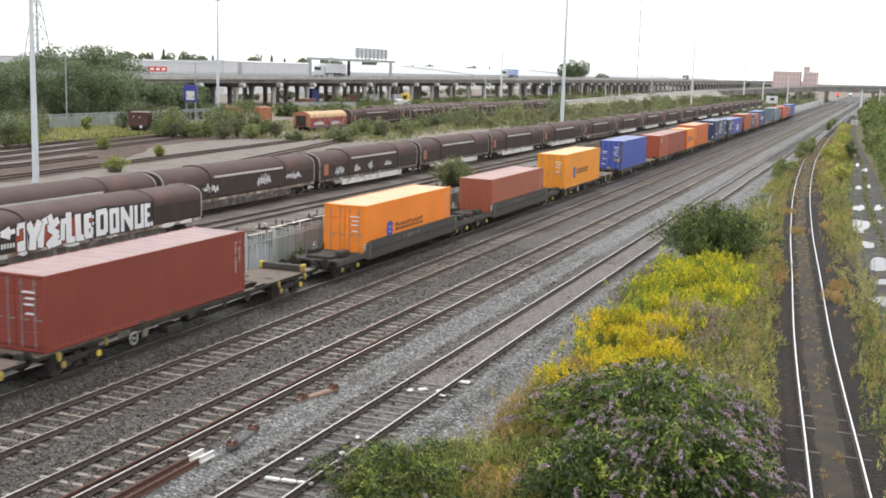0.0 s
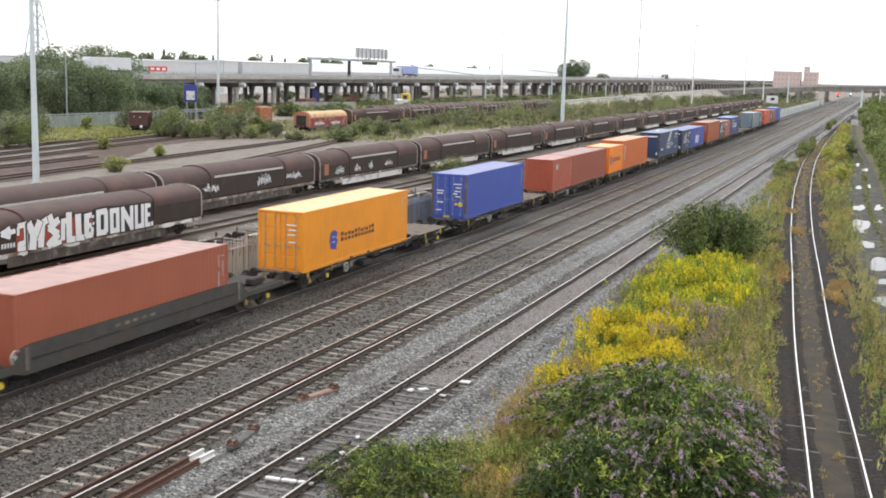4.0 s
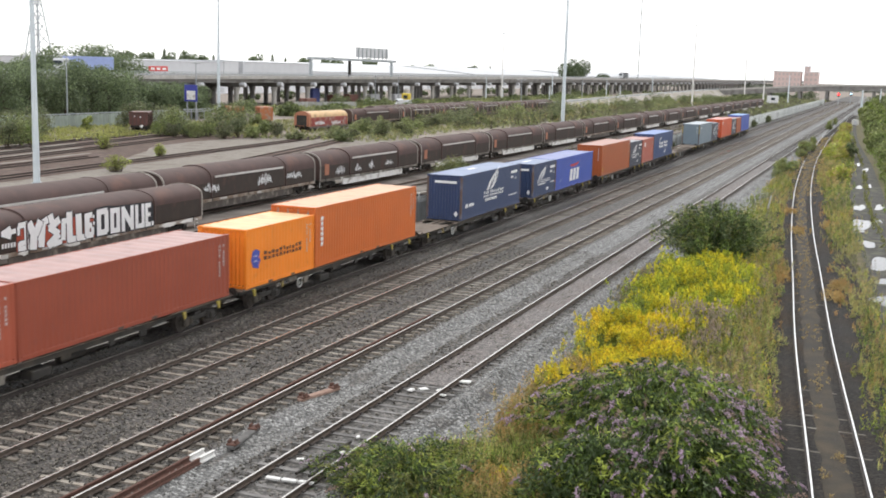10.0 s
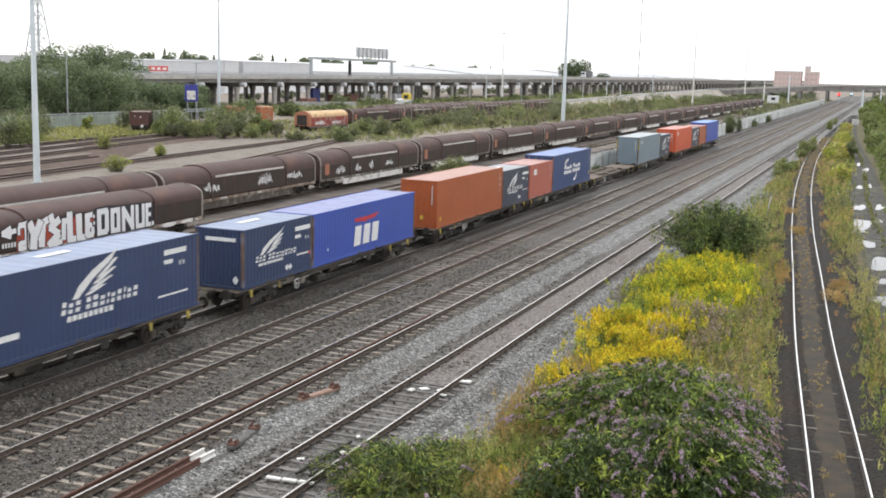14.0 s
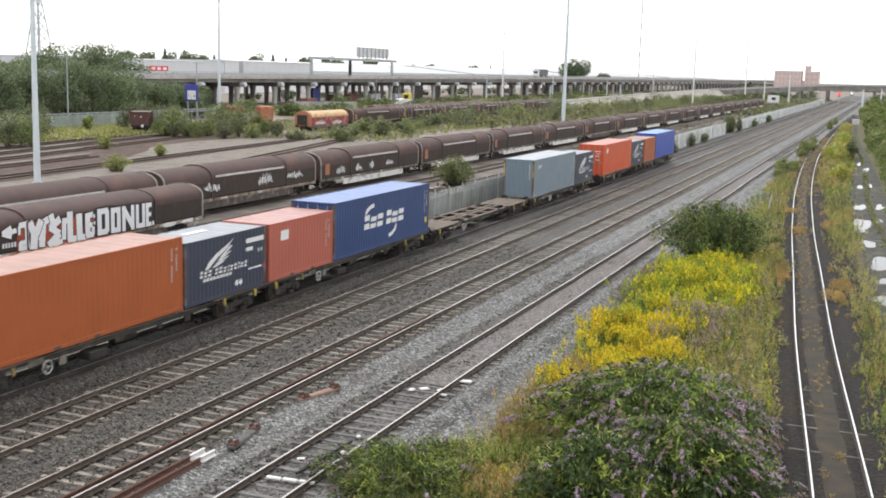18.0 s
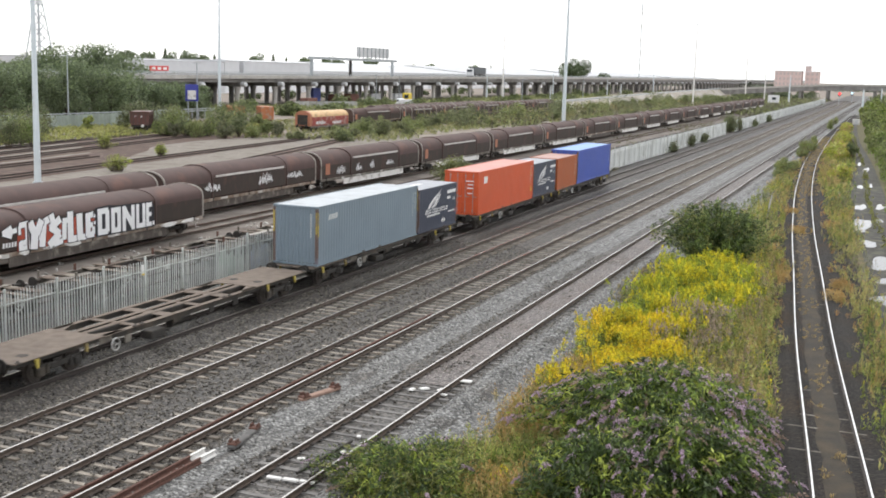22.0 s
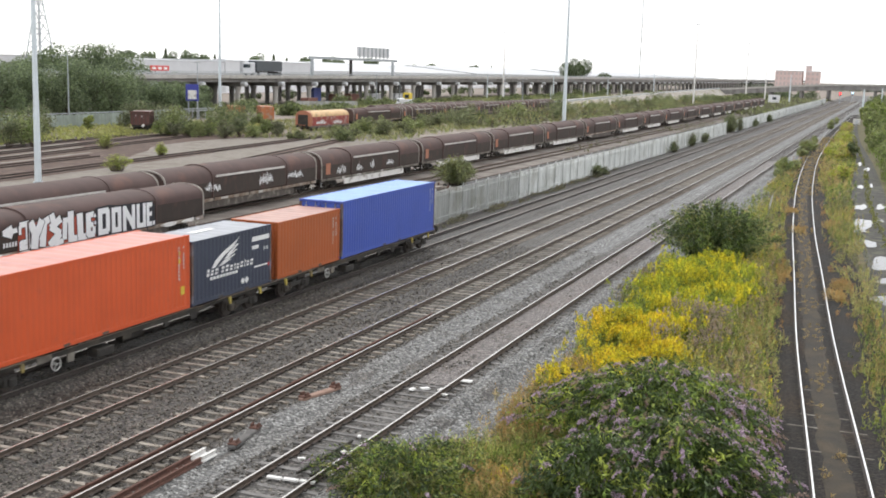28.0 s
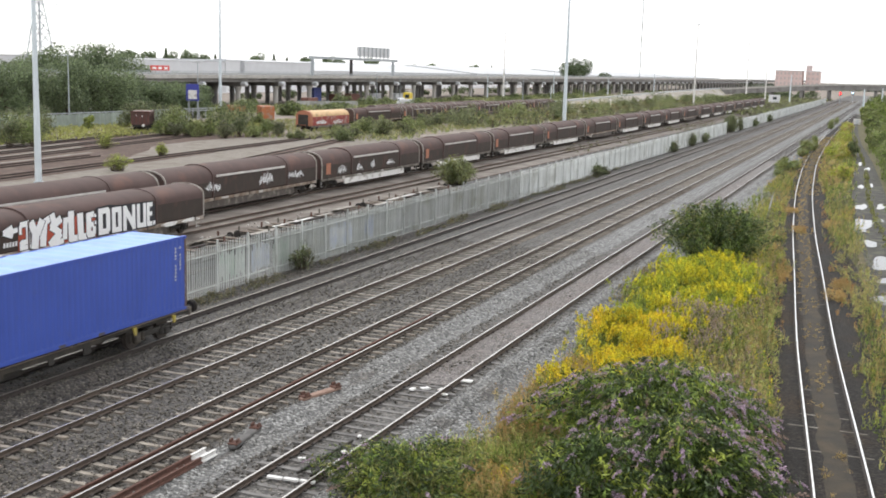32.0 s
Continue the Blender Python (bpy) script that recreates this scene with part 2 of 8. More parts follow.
T_MID = leaf_mat("tree_leaf_mid", (0.25, 0.315, 0.16), var=0.4)
S_DARK = leaf_mat("scrub_dark", (0.16, 0.2, 0.085))
S_MID = leaf_mat("scrub_mid", (0.235, 0.27, 0.125))
S_LIGHT = leaf_mat("scrub_light", (0.36, 0.395, 0.17))
G_PALE = leaf_mat("leaf_pale_grass", (0.47, 0.5, 0.16))
F_YELLOW = leaf_mat("goldenrod_yellow", (0.85, 0.74, 0.05), 0.8, 0.4)
F_LIME = leaf_mat("goldenrod_budding", (0.5, 0.55, 0.06), 0.8, 0.4)
F_AMBER = leaf_mat("goldenrod_amber", (0.85, 0.65, 0.05), 0.8, 0.4)
F_PURPLE = leaf_mat("buddleia_purple", (0.56, 0.42, 0.53), 0.8, 0.4)
F_SEED = leaf_mat("brown_seed_head", (0.44, 0.32, 0.26), 0.9, 0.3)
F_PINK_SEED = leaf_mat("pinkish_seed_fluff", (0.5, 0.4, 0.32), 0.9, 0.3)
F_STRAW = leaf_mat("dry_grass", (0.6, 0.46, 0.2), 0.9, 0.3)
F_STRAW_RED = leaf_mat("russet_grass", (0.6, 0.36, 0.14), 0.9, 0.3)


# ================= mesh helpers =================
class Geo:
    """Collects vertices and faces, then links them as one mesh object."""

    def __init__(self):
        self.v, self.f = [], []

    def add(self, verts, faces):
        o = len(self.v)
        self.v += [tuple(p) for p in verts]
        self.f += [tuple(i + o for i in q) for q in faces]
        return self

    def box(self, x, y, z, sx, sy, sz, bev=0.0):
        """A box by its centre and size; bev cuts its edges."""
        hx, hy, hz = sx / 2, sy / 2, sz / 2
        if not bev:
            vs = [(x + a * hx, y + b * hy, z + c * hz) for a in (-1, 1) for b in (-1, 1) for c in (-1, 1)]
            return self.add(vs, [(0, 1, 3, 2), (4, 6, 7, 5), (0, 4, 5, 1), (2, 3, 7, 6), (0, 2, 6, 4), (1, 5, 7, 3)])
        bev = min(bev, hx * 0.9, hy * 0.9, hz * 0.9)
        vs, idx = [], {}
        for a in (-1, 1):
            for b in (-1, 1):
                for c in (-1, 1):
                    for k in range(3):
                        p = [a * hx, b * hy, c * hz]
                        for j, s in enumerate((a, b, c)):
                            if j != k:
                                p[j] -= s * bev
                        idx[a, b, c, k] = len(vs)
                        vs.append((x + p[0], y + p[1], z + p[2]))
        fs = []
        for k in range(3):
            i, j = (k + 1) % 3, (k + 2) % 3
            for s in (-1, 1):
                q = []
                for u, w in ((-1, -1), (1, -1), (1, 1), (-1, 1)):
                    t = [0, 0, 0]
                    t[k], t[i], t[j] = s, u, w
                    q.append(idx[(*t, k)])
                fs.append(q if s > 0 else q[::-1])
            for u in (-1, 1):
                for w in (-1, 1):
                    q = []
                    for s, kk in ((-1, i), (1, i), (1, j), (-1, j)):
                        t = [0, 0, 0]
                        t[k], t[i], t[j] = s, u, w
                        q.append(idx[(*t, kk)])
                    fs.append(q)
        for a in (-1, 1):
            for b in (-1, 1):
                for c in (-1, 1):
                    fs.append([idx[a, b, c, k] for k in range(3)])
        return self.add(vs, fs)

    def tube(self, p, q, r0, r1=None, n=8, caps=True):
        """A tapered round bar from p to q."""
        r1 = r0 if r1 is None else r1
        p, q = Vector(p), Vector(q)
        d = (q - p).normalized()
        a = d.orthogonal().normalized()
        b = d.cross(a)
        vs = []
        for c, r in ((p, r0), (q, r1)):
            for i in range(n):
                t = 2 * math.pi * i / n
                vs.append(c + a * (r * math.cos(t)) + b * (r * math.sin(t)))
        fs = [(i, (i + 1) % n, n + (i + 1) % n, n + i) for i in range(n)]
        if caps:
            fs += [tuple(range(n))[::-1], tuple(range(n, 2 * n))]
        return self.add(vs, fs)

    def loft(self, rings, close=True, caps=True):
        """Skins a row of rings that have the same number of points."""
        n = len(rings[0])
        vs = [p for r in rings for p in r]
        fs = []
        for k in range(len(rings) - 1):
            for i in range(n if close else n - 1):
                j = (i + 1) % n
                fs.append((k * n + i, k * n + j, (k + 1) * n + j, (k + 1) * n + i))
        if caps and close:
            fs += [tuple(range(n))[::-1], tuple(range((len(rings) - 1) * n, len(rings) * n))]
        return self.add(vs, fs)

    def ring(self, c, axis, r, w, n=16):
        """A round hoop of bar radius w about the axis (0 x, 1 y, 2 z)."""
        rings = []
        for k in range(n + 1):
            t = 2 * math.pi * k / n
            i, j = (axis + 1) % 3, (axis + 2) % 3
            pts = []
            for m_ in range(6):
                s = 2 * math.pi * m_ / 6
                p = list(c)
                rr = r + w * math.cos(s)
                p[i] += rr * math.cos(t)
                p[j] += rr * math.sin(t)
                p[axis] += w * math.sin(s)
                pts.append(p)
            rings.append(pts)
        return self.loft(rings, True, False)

    def mesh(self, name, material, smooth=False):
        me = bpy.data.meshes.new(name)
        me.from_pydata(self.v, [], self.f)
        me.materials.append(material)
        if smooth:
            me.polygons.foreach_set("use_smooth", [True] * len(me.polygons))
        me.update()
        return me

    def ob(self, name, material, parent=None, label="", smooth=False):
        return part(name, self.mesh(name, material, smooth), parent, label)


def part(name, me, parent=None, label=""):
    o = new(name, me)
    if parent:
        o.parent = parent
    if label:
        o["label"] = label
    return o


def thing(name, x, y, z, label, category, group="", rz=0.0, kind=""):
    e = new(name)
    e.empty_display_size = 0.3
    e.matrix_basis = pose(x, y, z, 0, 0, rz)
    return tagged(e, label, category, group, kind)


def sheet(name, material, xs, ys, zf, label="", kind="structure", parent=None):
    """A grid sheet whose height is zf(x, y)."""
    nx, ny = len(xs), len(ys)
    v = [(x, y, zf(x, y)) for y in ys for x in xs]
    f = [(j * nx + i, j * nx + i + 1, (j + 1) * nx + i + 1, (j + 1) * nx + i) for j in range(ny - 1) for i in range(nx - 1)]
    g = Geo()
    g.v, g.f = v, f
    o = g.ob(name, material, parent, label)
    if not parent:
        tagged(o, label, name.replace("_", " "), kind=kind)
    return o


def leaves(name, P, size, material, parent=None, label="", aspect=0.45, up=0.0, seed=1, axes=None):
    """Many small pointed leaves: one four-sided blade at each point, turned at random."""
    rs = np.random.RandomState(seed)
    P = np.asarray(P, float)
    n = len(P)
    a = rs.normal(size=(n, 3))
    a[:, 2] = a[:, 2] * (1 - min(up, 1) * 0.5) + up * 1.6
    if axes is not None:
        a = a * 0.55 + axes
    a /= np.linalg.norm(a, axis=1)[:, None]
    b = np.cross(a, rs.normal(size=(n, 3)) + np.array([0, 0, 0.9]))
    b /= np.linalg.norm(b, axis=1)[:, None] + 1e-9
    s = (np.asarray(size) * rs.uniform(0.6, 1.4, n))[:, None] if np.ndim(size) == 0 else (np.asarray(size) * rs.uniform(0.6, 1.4, n))[:, None]
    w = s * aspect * 0.5
    c = np.cross(a, b)
    q = 3 if np.max(size) >= 0.24 else 4
    V = np.empty((n, q, 3))
    V[:, 0] = P - a * s * 0.5
    if q == 4:
        V[:, 1] = P + b * w + c * w * 0.35
        V[:, 2] = P + a * s * 0.5
        V[:, 3] = P - b * w + c * w * 0.35
    else:
        V[:, 1] = P + a * s * 0.45 + b * w
        V[:, 2] = P + a * s * 0.35 - b * w
    me = bpy.data.meshes.new(name)
    me.vertices.add(n * q)
    me.vertices.foreach_set("co", V.reshape(-1))
    me.loops.add(n * q)
    me.loops.foreach_set("vertex_index", np.arange(n * q, dtype=np.int32))
    me.polygons.add(n)
    me.polygons.foreach_set("loop_start", np.arange(0, n * q, q, dtype=np.int32))
    me.polygons.foreach_set("loop_total", np.full(n, q, dtype=np.int32))
    me.materials.append(material)
    me.update()
    me.validate()
    return part(name, me, parent, label)


def lobes(rs, n, rx, ry, h, r0=0.35, r1=0.6):
    """Centres and radii of the lumps that make up a crown of that size, standing on z = 0."""
    out = []
    for _ in range(n):
        r = rs.uniform(r0, r1)
        t, d = rs.uniform(0, 2 * math.pi), math.sqrt(rs.uniform(0, 1)) * 0.72
        z = rs.uniform(0.25, 0.95) * (1 - 0.45 * d)
        out.append((d * math.cos(t) * rx, d * math.sin(t) * ry, z * h, r * min(rx, ry, h) * 0.85))
    return out


def on_lobes(rs, lb, n, inner=0.7):
    """Points in the outer shells of the lumps, kept above the ground."""
    k = rs.choice(len(lb), n, p=np.array([l[3] ** 2 for l in lb]) / sum(l[3] ** 2 for l in lb))
    d = rs.normal(size=(n, 3))
    d /= np.linalg.norm(d, axis=1)[:, None]
    c = np.array(lb)[k]
    P = c[:, :3] + d * (c[:, 3] * rs.uniform(inner, 1.12, n))[:, None]
    P[:, 2] = np.abs(P[:, 2])
    return P


def shoot_bush(name, x, y, rx, ry, h, shoots, per, size, mats, label, category="bush", group="", seed=1, z=-0.4, flowers=None, flower_share=0.4, aspect=0.2, droop=0.25):
    """A shrub of many arching shoots with narrow leaves, and flower spikes at the tips."""
    rs = np.random.RandomState(seed)
    t = thing(name, x, y, z, label, category, group)
    a, d = rs.uniform(0, 6.283, shoots), np.sqrt(rs.uniform(0, 1, shoots))
    wob = 1 + 0.16 * np.sin(3 * a + seed) + 0.1 * np.sin(7 * a + 2 * seed)
    tip = np.stack([rx * d * np.cos(a) * wob, ry * d * np.sin(a) * wob, h * np.sqrt(1 - 0.85 * d ** 2) * rs.uniform(0.72, 1.12, shoots)], 1)
    root = np.stack([tip[:, 0] * 0.35, tip[:, 1] * 0.35, np.zeros(shoots)], 1)
    bow = np.stack([tip[:, 0] * 0.5, tip[:, 1] * 0.5, tip[:, 2] * 0.85], 1)

    def along(k, f):
        f = f[:, None]
        return root[k] * (1 - f) ** 2 + 2 * bow[k] * f * (1 - f) + tip[k] * f ** 2, 2 * (1 - f) * (bow[k] - root[k]) + 2 * f * (tip[k] - bow[k])

    g = Geo()
    for k in range(0, shoots, max(1, shoots // 60)):
        p = [along(np.array([k]), np.array([f]))[0][0] for f in (0.0, 0.35, 0.7, 1.0)]
        for i in range(3):
            g.tube(p[i], p[i + 1], 0.022 - 0.006 * i, 0.016 - 0.005 * i, 4, caps=False)
    g.ob("stem", M_BARK, t)
    which = rs.randint(0, len(mats), shoots)
    for i, m in enumerate(mats):
        ks = np.repeat(np.where(which == i)[0], per)
        if not len(ks):
            continue
        f = 1 - 0.85 * rs.uniform(0, 1, len(ks)) ** 1.4
        P, T = along(ks, f)
        P = P + rs.normal(size=P.shape) * size * 0.6
        P[:, 2] = np.maximum(P[:, 2], 0.03)
        T = T / (np.linalg.norm(T, axis=1)[:, None] + 1e-6)
        T[:, 2] -= droop
        leaves("foliage", P, size, m, t, aspect=aspect, seed=seed * 5 + i, axes=T * 0.7)["kind"] = "stuff"
    if flowers:
        ks = np.where(rs.uniform(0, 1, shoots) < flower_share)[0]
        kk = np.repeat(ks, 34)
        out = tip[kk] * np.array([1, 1, 0])
        out = out / (np.linalg.norm(out, axis=1)[:, None] + 1e-6)
        f = rs.uniform(0, 1, len(kk))
        L = 0.34 + 0.16 * rs.uniform(0, 1, shoots)[kk]
        P = tip[kk] + (out * 0.75 + np.array([0, 0, 0.4])) * (f * L)[:, None]
        P[:, 2] -= (f ** 2) * 0.26
        P += rs.normal(size=P.shape) * (0.036 * (1.15 - f))[:, None]
        old = rs.uniform(0, 1, shoots)[kk] < 0.3
        leaves("spent_flower", P[old], 0.07, F_SEED, t, "brown spent flower spikes", 0.6, 0.0, seed + 4)["kind"] = "stuff"
        P = P[~old]
        leaves("flower", P, 0.07, flowers, t, "drooping spikes of purple flowers", 0.6, 0.0, seed + 3)["kind"] = "stuff"
    return t


def stones(name, label, n, x0, x1, y0, y1, zf, size, material, seed, keep):
    """Loose crushed stones lying on a surface: small uneven octahedra."""
    rs = np.random.RandomState(seed)
    X, Y = rs.uniform(x0, x1, n), y0 + (y1 - y0) * rs.uniform(0, 1, n) ** 1.25
    ok = np.array([keep(a, b) for a, b in zip(X, Y)])
    X, Y = X[ok], Y[ok]
    n = len(X)
    Z = np.array([zf(a, b) for a, b in zip(X, Y)])
    base = np.array([(1, 0, 0), (0, 1, 0), (-1, 0, 0), (0, -1, 0), (0, 0, 1), (0, 0, -1)], float)
    R = rs.normal(size=(n, 3, 3)) * 0.35 + np.eye(3)
    V = np.einsum("nij,kj->nki", R, base) * rs.uniform(0.75, 1.25, (n, 6, 1)) * (size * rs.uniform(0.55, 1.35, n))[:, None, None] * np.array([1, 1, 0.8])
    V += np.stack([X, Y, Z + size * 0.25], 1)[:, None, :]
    F = np.array([(0, 1, 4), (1, 2, 4), (2, 3, 4), (3, 0, 4), (1, 0, 5), (2, 1, 5), (3, 2, 5), (0, 3, 5)], dtype=np.int32)
    L = (F[None] + (np.arange(n, dtype=np.int32) * 6)[:, None, None]).reshape(-1)
    me = bpy.data.meshes.new(name)
    me.vertices.add(n * 6)
    me.vertices.foreach_set("co", V.reshape(-1))
    me.loops.add(len(L))
    me.loops.foreach_set("vertex_index", L)
    me.polygons.add(n * 8)
    me.polygons.foreach_set("loop_start", np.arange(0, n * 24, 3, dtype=np.int32))
    me.polygons.foreach_set("loop_total", np.full(n * 8, 3, dtype=np.int32))
    me.materials.append(material)
    me.update()
    me.validate()
    return tagged(new(name, me), label, "ballast", kind="stuff")


def bush(name, x, y, rx, ry, h, n, size, mats, label, category="bush", group="", seed=1, z=-0.35, flowers=None, up=0.1, nl=9, stems=True):
    """A shrub: stems and leaf masses in one to three greens, and flower spikes where given."""
    rs = np.random.RandomState(seed)
    t = thing(name, x, y, z, label, category, group)
    lb = lobes(rs, nl, rx, ry, h)
    if stems:
        g = Geo()
        for l in lb[:7]:
            g.tube((l[0] * 0.15, l[1] * 0.15, -0.05), (l[0], l[1], l[2]), 0.03 + 0.012 * h, 0.012, 5)
        g.ob("stem", M_BARK, t)
    share = np.array([0.55, 0.3, 0.15])[:len(mats)]
    share = share / share.sum()
    for i, (m, s) in enumerate(zip(mats, share)):
        leaves("foliage", on_lobes(rs, lb, int(n * s), 0.55 if i == 0 else 0.8), size, m, t, up=up, seed=seed * 7 + i)
    if flowers:
        fm, fn, fs = flowers
        P = on_lobes(rs, lb, fn * 3, 0.98)
        P = P[P[:, 2] > h * 0.25][:fn]
        P = np.repeat(P, 9, 0) + rs.normal(size=(len(P) * 9, 3)) * np.array([fs * 0.16, fs * 0.16, fs * 0.3])
        leaves("flower", P, fs * 0.4, fm, t, "spikes of flowers", 0.6, 0.4, seed + 3)["kind"] = "stuff"
    return t
# ================= ground =================
def soft(a, b, x):
    t = min(1, max(0, (x - a) / (b - a)))
    return t * t * (3 - 2 * t)


def base_z(x, y):
    return -0.5 - 0.25 * soft(-32, -36, x) * 0 + 0.04 * noise.noise((x * 0.08, y * 0.08, 0))


far_x = [-4000, -1500, -700, -400, -300] + [-250 + 10 * i for i in range(35)] + [150, 300, 700, 1500, 4000]
far_y = [-400, -100, -30] + [0 + 10 * i for i in range(40)] + [450, 550, 700, 1000, 1600, 2600, 4500]
sheet("ground", M_YARD, far_x, far_y, base_z, "brown trodden soil and gravel of the old yard")

# Track positions across the line, at the centre of each track.
T1, T2, T3, T4 = -26.14, -22.42, -18.52, -13.93


def ballast_z(x):
    z = -0.5
    for c in (T1, T2, T3, T4):
        d = abs(x - c)
        z = max(z, -0.5 + 0.29 * (1 - soft(1.5, 2.7, d)))
    return z


ys = [-40 + 4 * i for i in range(120)] + [450, 520, 600, 700, 900]
xs = [-30.6 + 0.2 * i for i in range(69)]


def bed(x, y):
    # a heap of fresh stone stands against the near rail of the first track
    heap = 0.14 * math.exp(-((x - T1 - 1.3) / 0.42) ** 2) * (1 + 0.5 * noise.noise((x * 0.7, y * 0.6, 9)))
    return max(ballast_z(x), -0.36) + heap + 0.02 * noise.noise((x * 0.9, y * 0.5, 3)) + 0.012 * noise.noise((x * 3, y * 1.7, 5))


sheet("ballast_bed", M_BALLAST, xs, ys, bed, "brown-grey crushed stone between the running lines")
# the train's shade is put into the dark colour of this strip
sheet("oily_bed", M_BALLAST_DARK, [T1 - 1.95 + 0.28 * i for i in range(10)], ys, lambda x, y: bed(x, y) + 0.014 - 0.04 * soft(1.6, 1.95, T1 - x) - 0.03 * soft(0.5, 0.62, x - T1), "oil-stained stone under the train, blackened further for its shade")
xs = [-17.1 + 0.2 * i for i in range(40)]


def near_bed(x, y):
    """The ballast of the near track: two heaped shoulders of pale new stone with a lower bed between."""
    heap = 0.13 * math.exp(-((x + 16.35) / 0.5) ** 2) + 0.12 * math.exp(-((x + 12.05) / 0.5) ** 2)
    return max(ballast_z(x), -0.36 - 0.2 * soft(-10.5, -9.6, x)) + heap * (1 + 0.5 * noise.noise((x * 0.5, y * 0.5, 6))) + 0.006 + 0.03 * noise.noise((x * 0.9, y * 0.5, 3))


def on_shoulder(x, y):
    """How far a place lies inside the pale shoulders, in metres."""
    q = 0.22 * noise.noise((x * 0.4, y * 0.45, 21)) + 0.12 * noise.noise((x, y * 1.6, 22))
    return max(0.72 - abs(x + 16.3), min(x + 12.72, -9.7 - x)) + q


sheet("near_ballast_bed", M_BALLAST_MID, xs, ys, near_bed, "brownish-grey crushed stone around the near running line")
for i, (x0, x1) in enumerate(((-17.3, -15.2), (-13.0, -9.7))):
    sheet("pale_shoulder_%d" % (i + 1), M_BALLAST_PALE, [x0 + (x1 - x0) * k / 14 for k in range(15)], [-40 + 1.2 * k for k in range(220)] + [230 + 8 * k for k in range(84)],
          lambda x, y: near_bed(x, y) + min(0.02, 0.25 * on_shoulder(x, y)), "heaped shoulder of pale new stone beside the near track")
sheet("pinkish_fill", M_PINK_GRAVEL, [T4 - 0.66 + 0.22 * i for i in range(7)], [34.6 + 1.5 * i for i in range(80)], lambda x, y: max(ballast_z(x), -0.36) + 0.035 + 0.012 * noise.noise((x * 2, y * 1.5, 4)), "fine pinkish gravel between the rails of the near track")
sheet("verge", M_VERGE, [-10.6 + 0.7 * i for i in range(16)] + [2, 30, 200], [-30 + 4 * i for i in range(115)] + [470, 600, 900],
      lambda x, y: -0.46 + 0.05 * noise.noise((x * 0.5, y * 0.5, 1)), "rough grass and weeds beside the siding")


# ================= railway tracks =================
def spline(P, y):
    """x at y through the points (y, x), gliding."""
    k = 0
    while k < len(P) - 2 and y > P[k + 1][0]:
        k += 1
    y0, x0 = P[k]
    y1, x1 = P[k + 1]
    ya, xa = P[max(k - 1, 0)]
    yb, xb = P[min(k + 2, len(P) - 1)]
    m0, m1 = (x1 - xa) / (y1 - ya), (xb - x0) / (yb - y0)
    t, h = (y - y0) / (y1 - y0), y1 - y0
    return ((2 * t**3 - 3 * t**2 + 1) * x0 + (t**3 - 2 * t**2 + t) * h * m0 + (-2 * t**3 + 3 * t**2) * x1 + (t**3 - t**2) * h * m1)


RAIL_PROFILE = [(-0.07, -0.159), (0.07, -0.159), (0.07, -0.148), (0.012, -0.12), (0.01, -0.05), (0.034, -0.035), (0.034, -0.004),
                (-0.034, -0.004), (-0.034, -0.035), (-0.01, -0.05), (-0.012, -0.12), (-0.07, -0.148)]


def rail(parent, xf, stations, z, side_mat, top_mat=M_RAILTOP, top_w=0.03):
    g = Geo()
    g.loft([[(xf(y) + a, y, z + b) for a, b in RAIL_PROFILE] for y in stations])
    r = g.ob("rail", side_mat, parent)
    g = Geo()
    g.loft([[(xf(y) - top_w, y, z - 0.0045), (xf(y) + top_w, y, z - 0.0045), (xf(y) + top_w * 0.8, y, z), (xf(y) - top_w * 0.8, y, z)] for y in stations])
    g.ob("running_surface", top_mat, r, "polished steel railhead" if top_mat in (M_RAILTOP, M_RAILDULL, M_RAILSHINE) else "rusty railhead")
    return r


def sleeper_mesh(material, length=2.5, w=0.22, h=0.2):
    g = Geo()
    # a concrete sleeper: deeper ends, a waist in the middle
    secs = [(-length / 2, 0.0), (-0.95, 0.0), (-0.4, -0.03), (0.4, -0.03), (0.95, 0.0), (length / 2, 0.0)]
    g.loft([[(x, -w / 2, -h), (x, w / 2, -h), (x, w / 2 - 0.03, d), (x, -w / 2 + 0.03, d)] for x, d in secs])
    return g.mesh("sleeper", material)


def clip_mesh(material):
    g = Geo()
    for s in (-1, 1):
        for e in (-1, 1):
            g.box(s * 0.7525 + e * 0.105, 0, 0.02, 0.09, 0.12, 0.05, 0.015)
    return g.mesh("rail_clips", material)


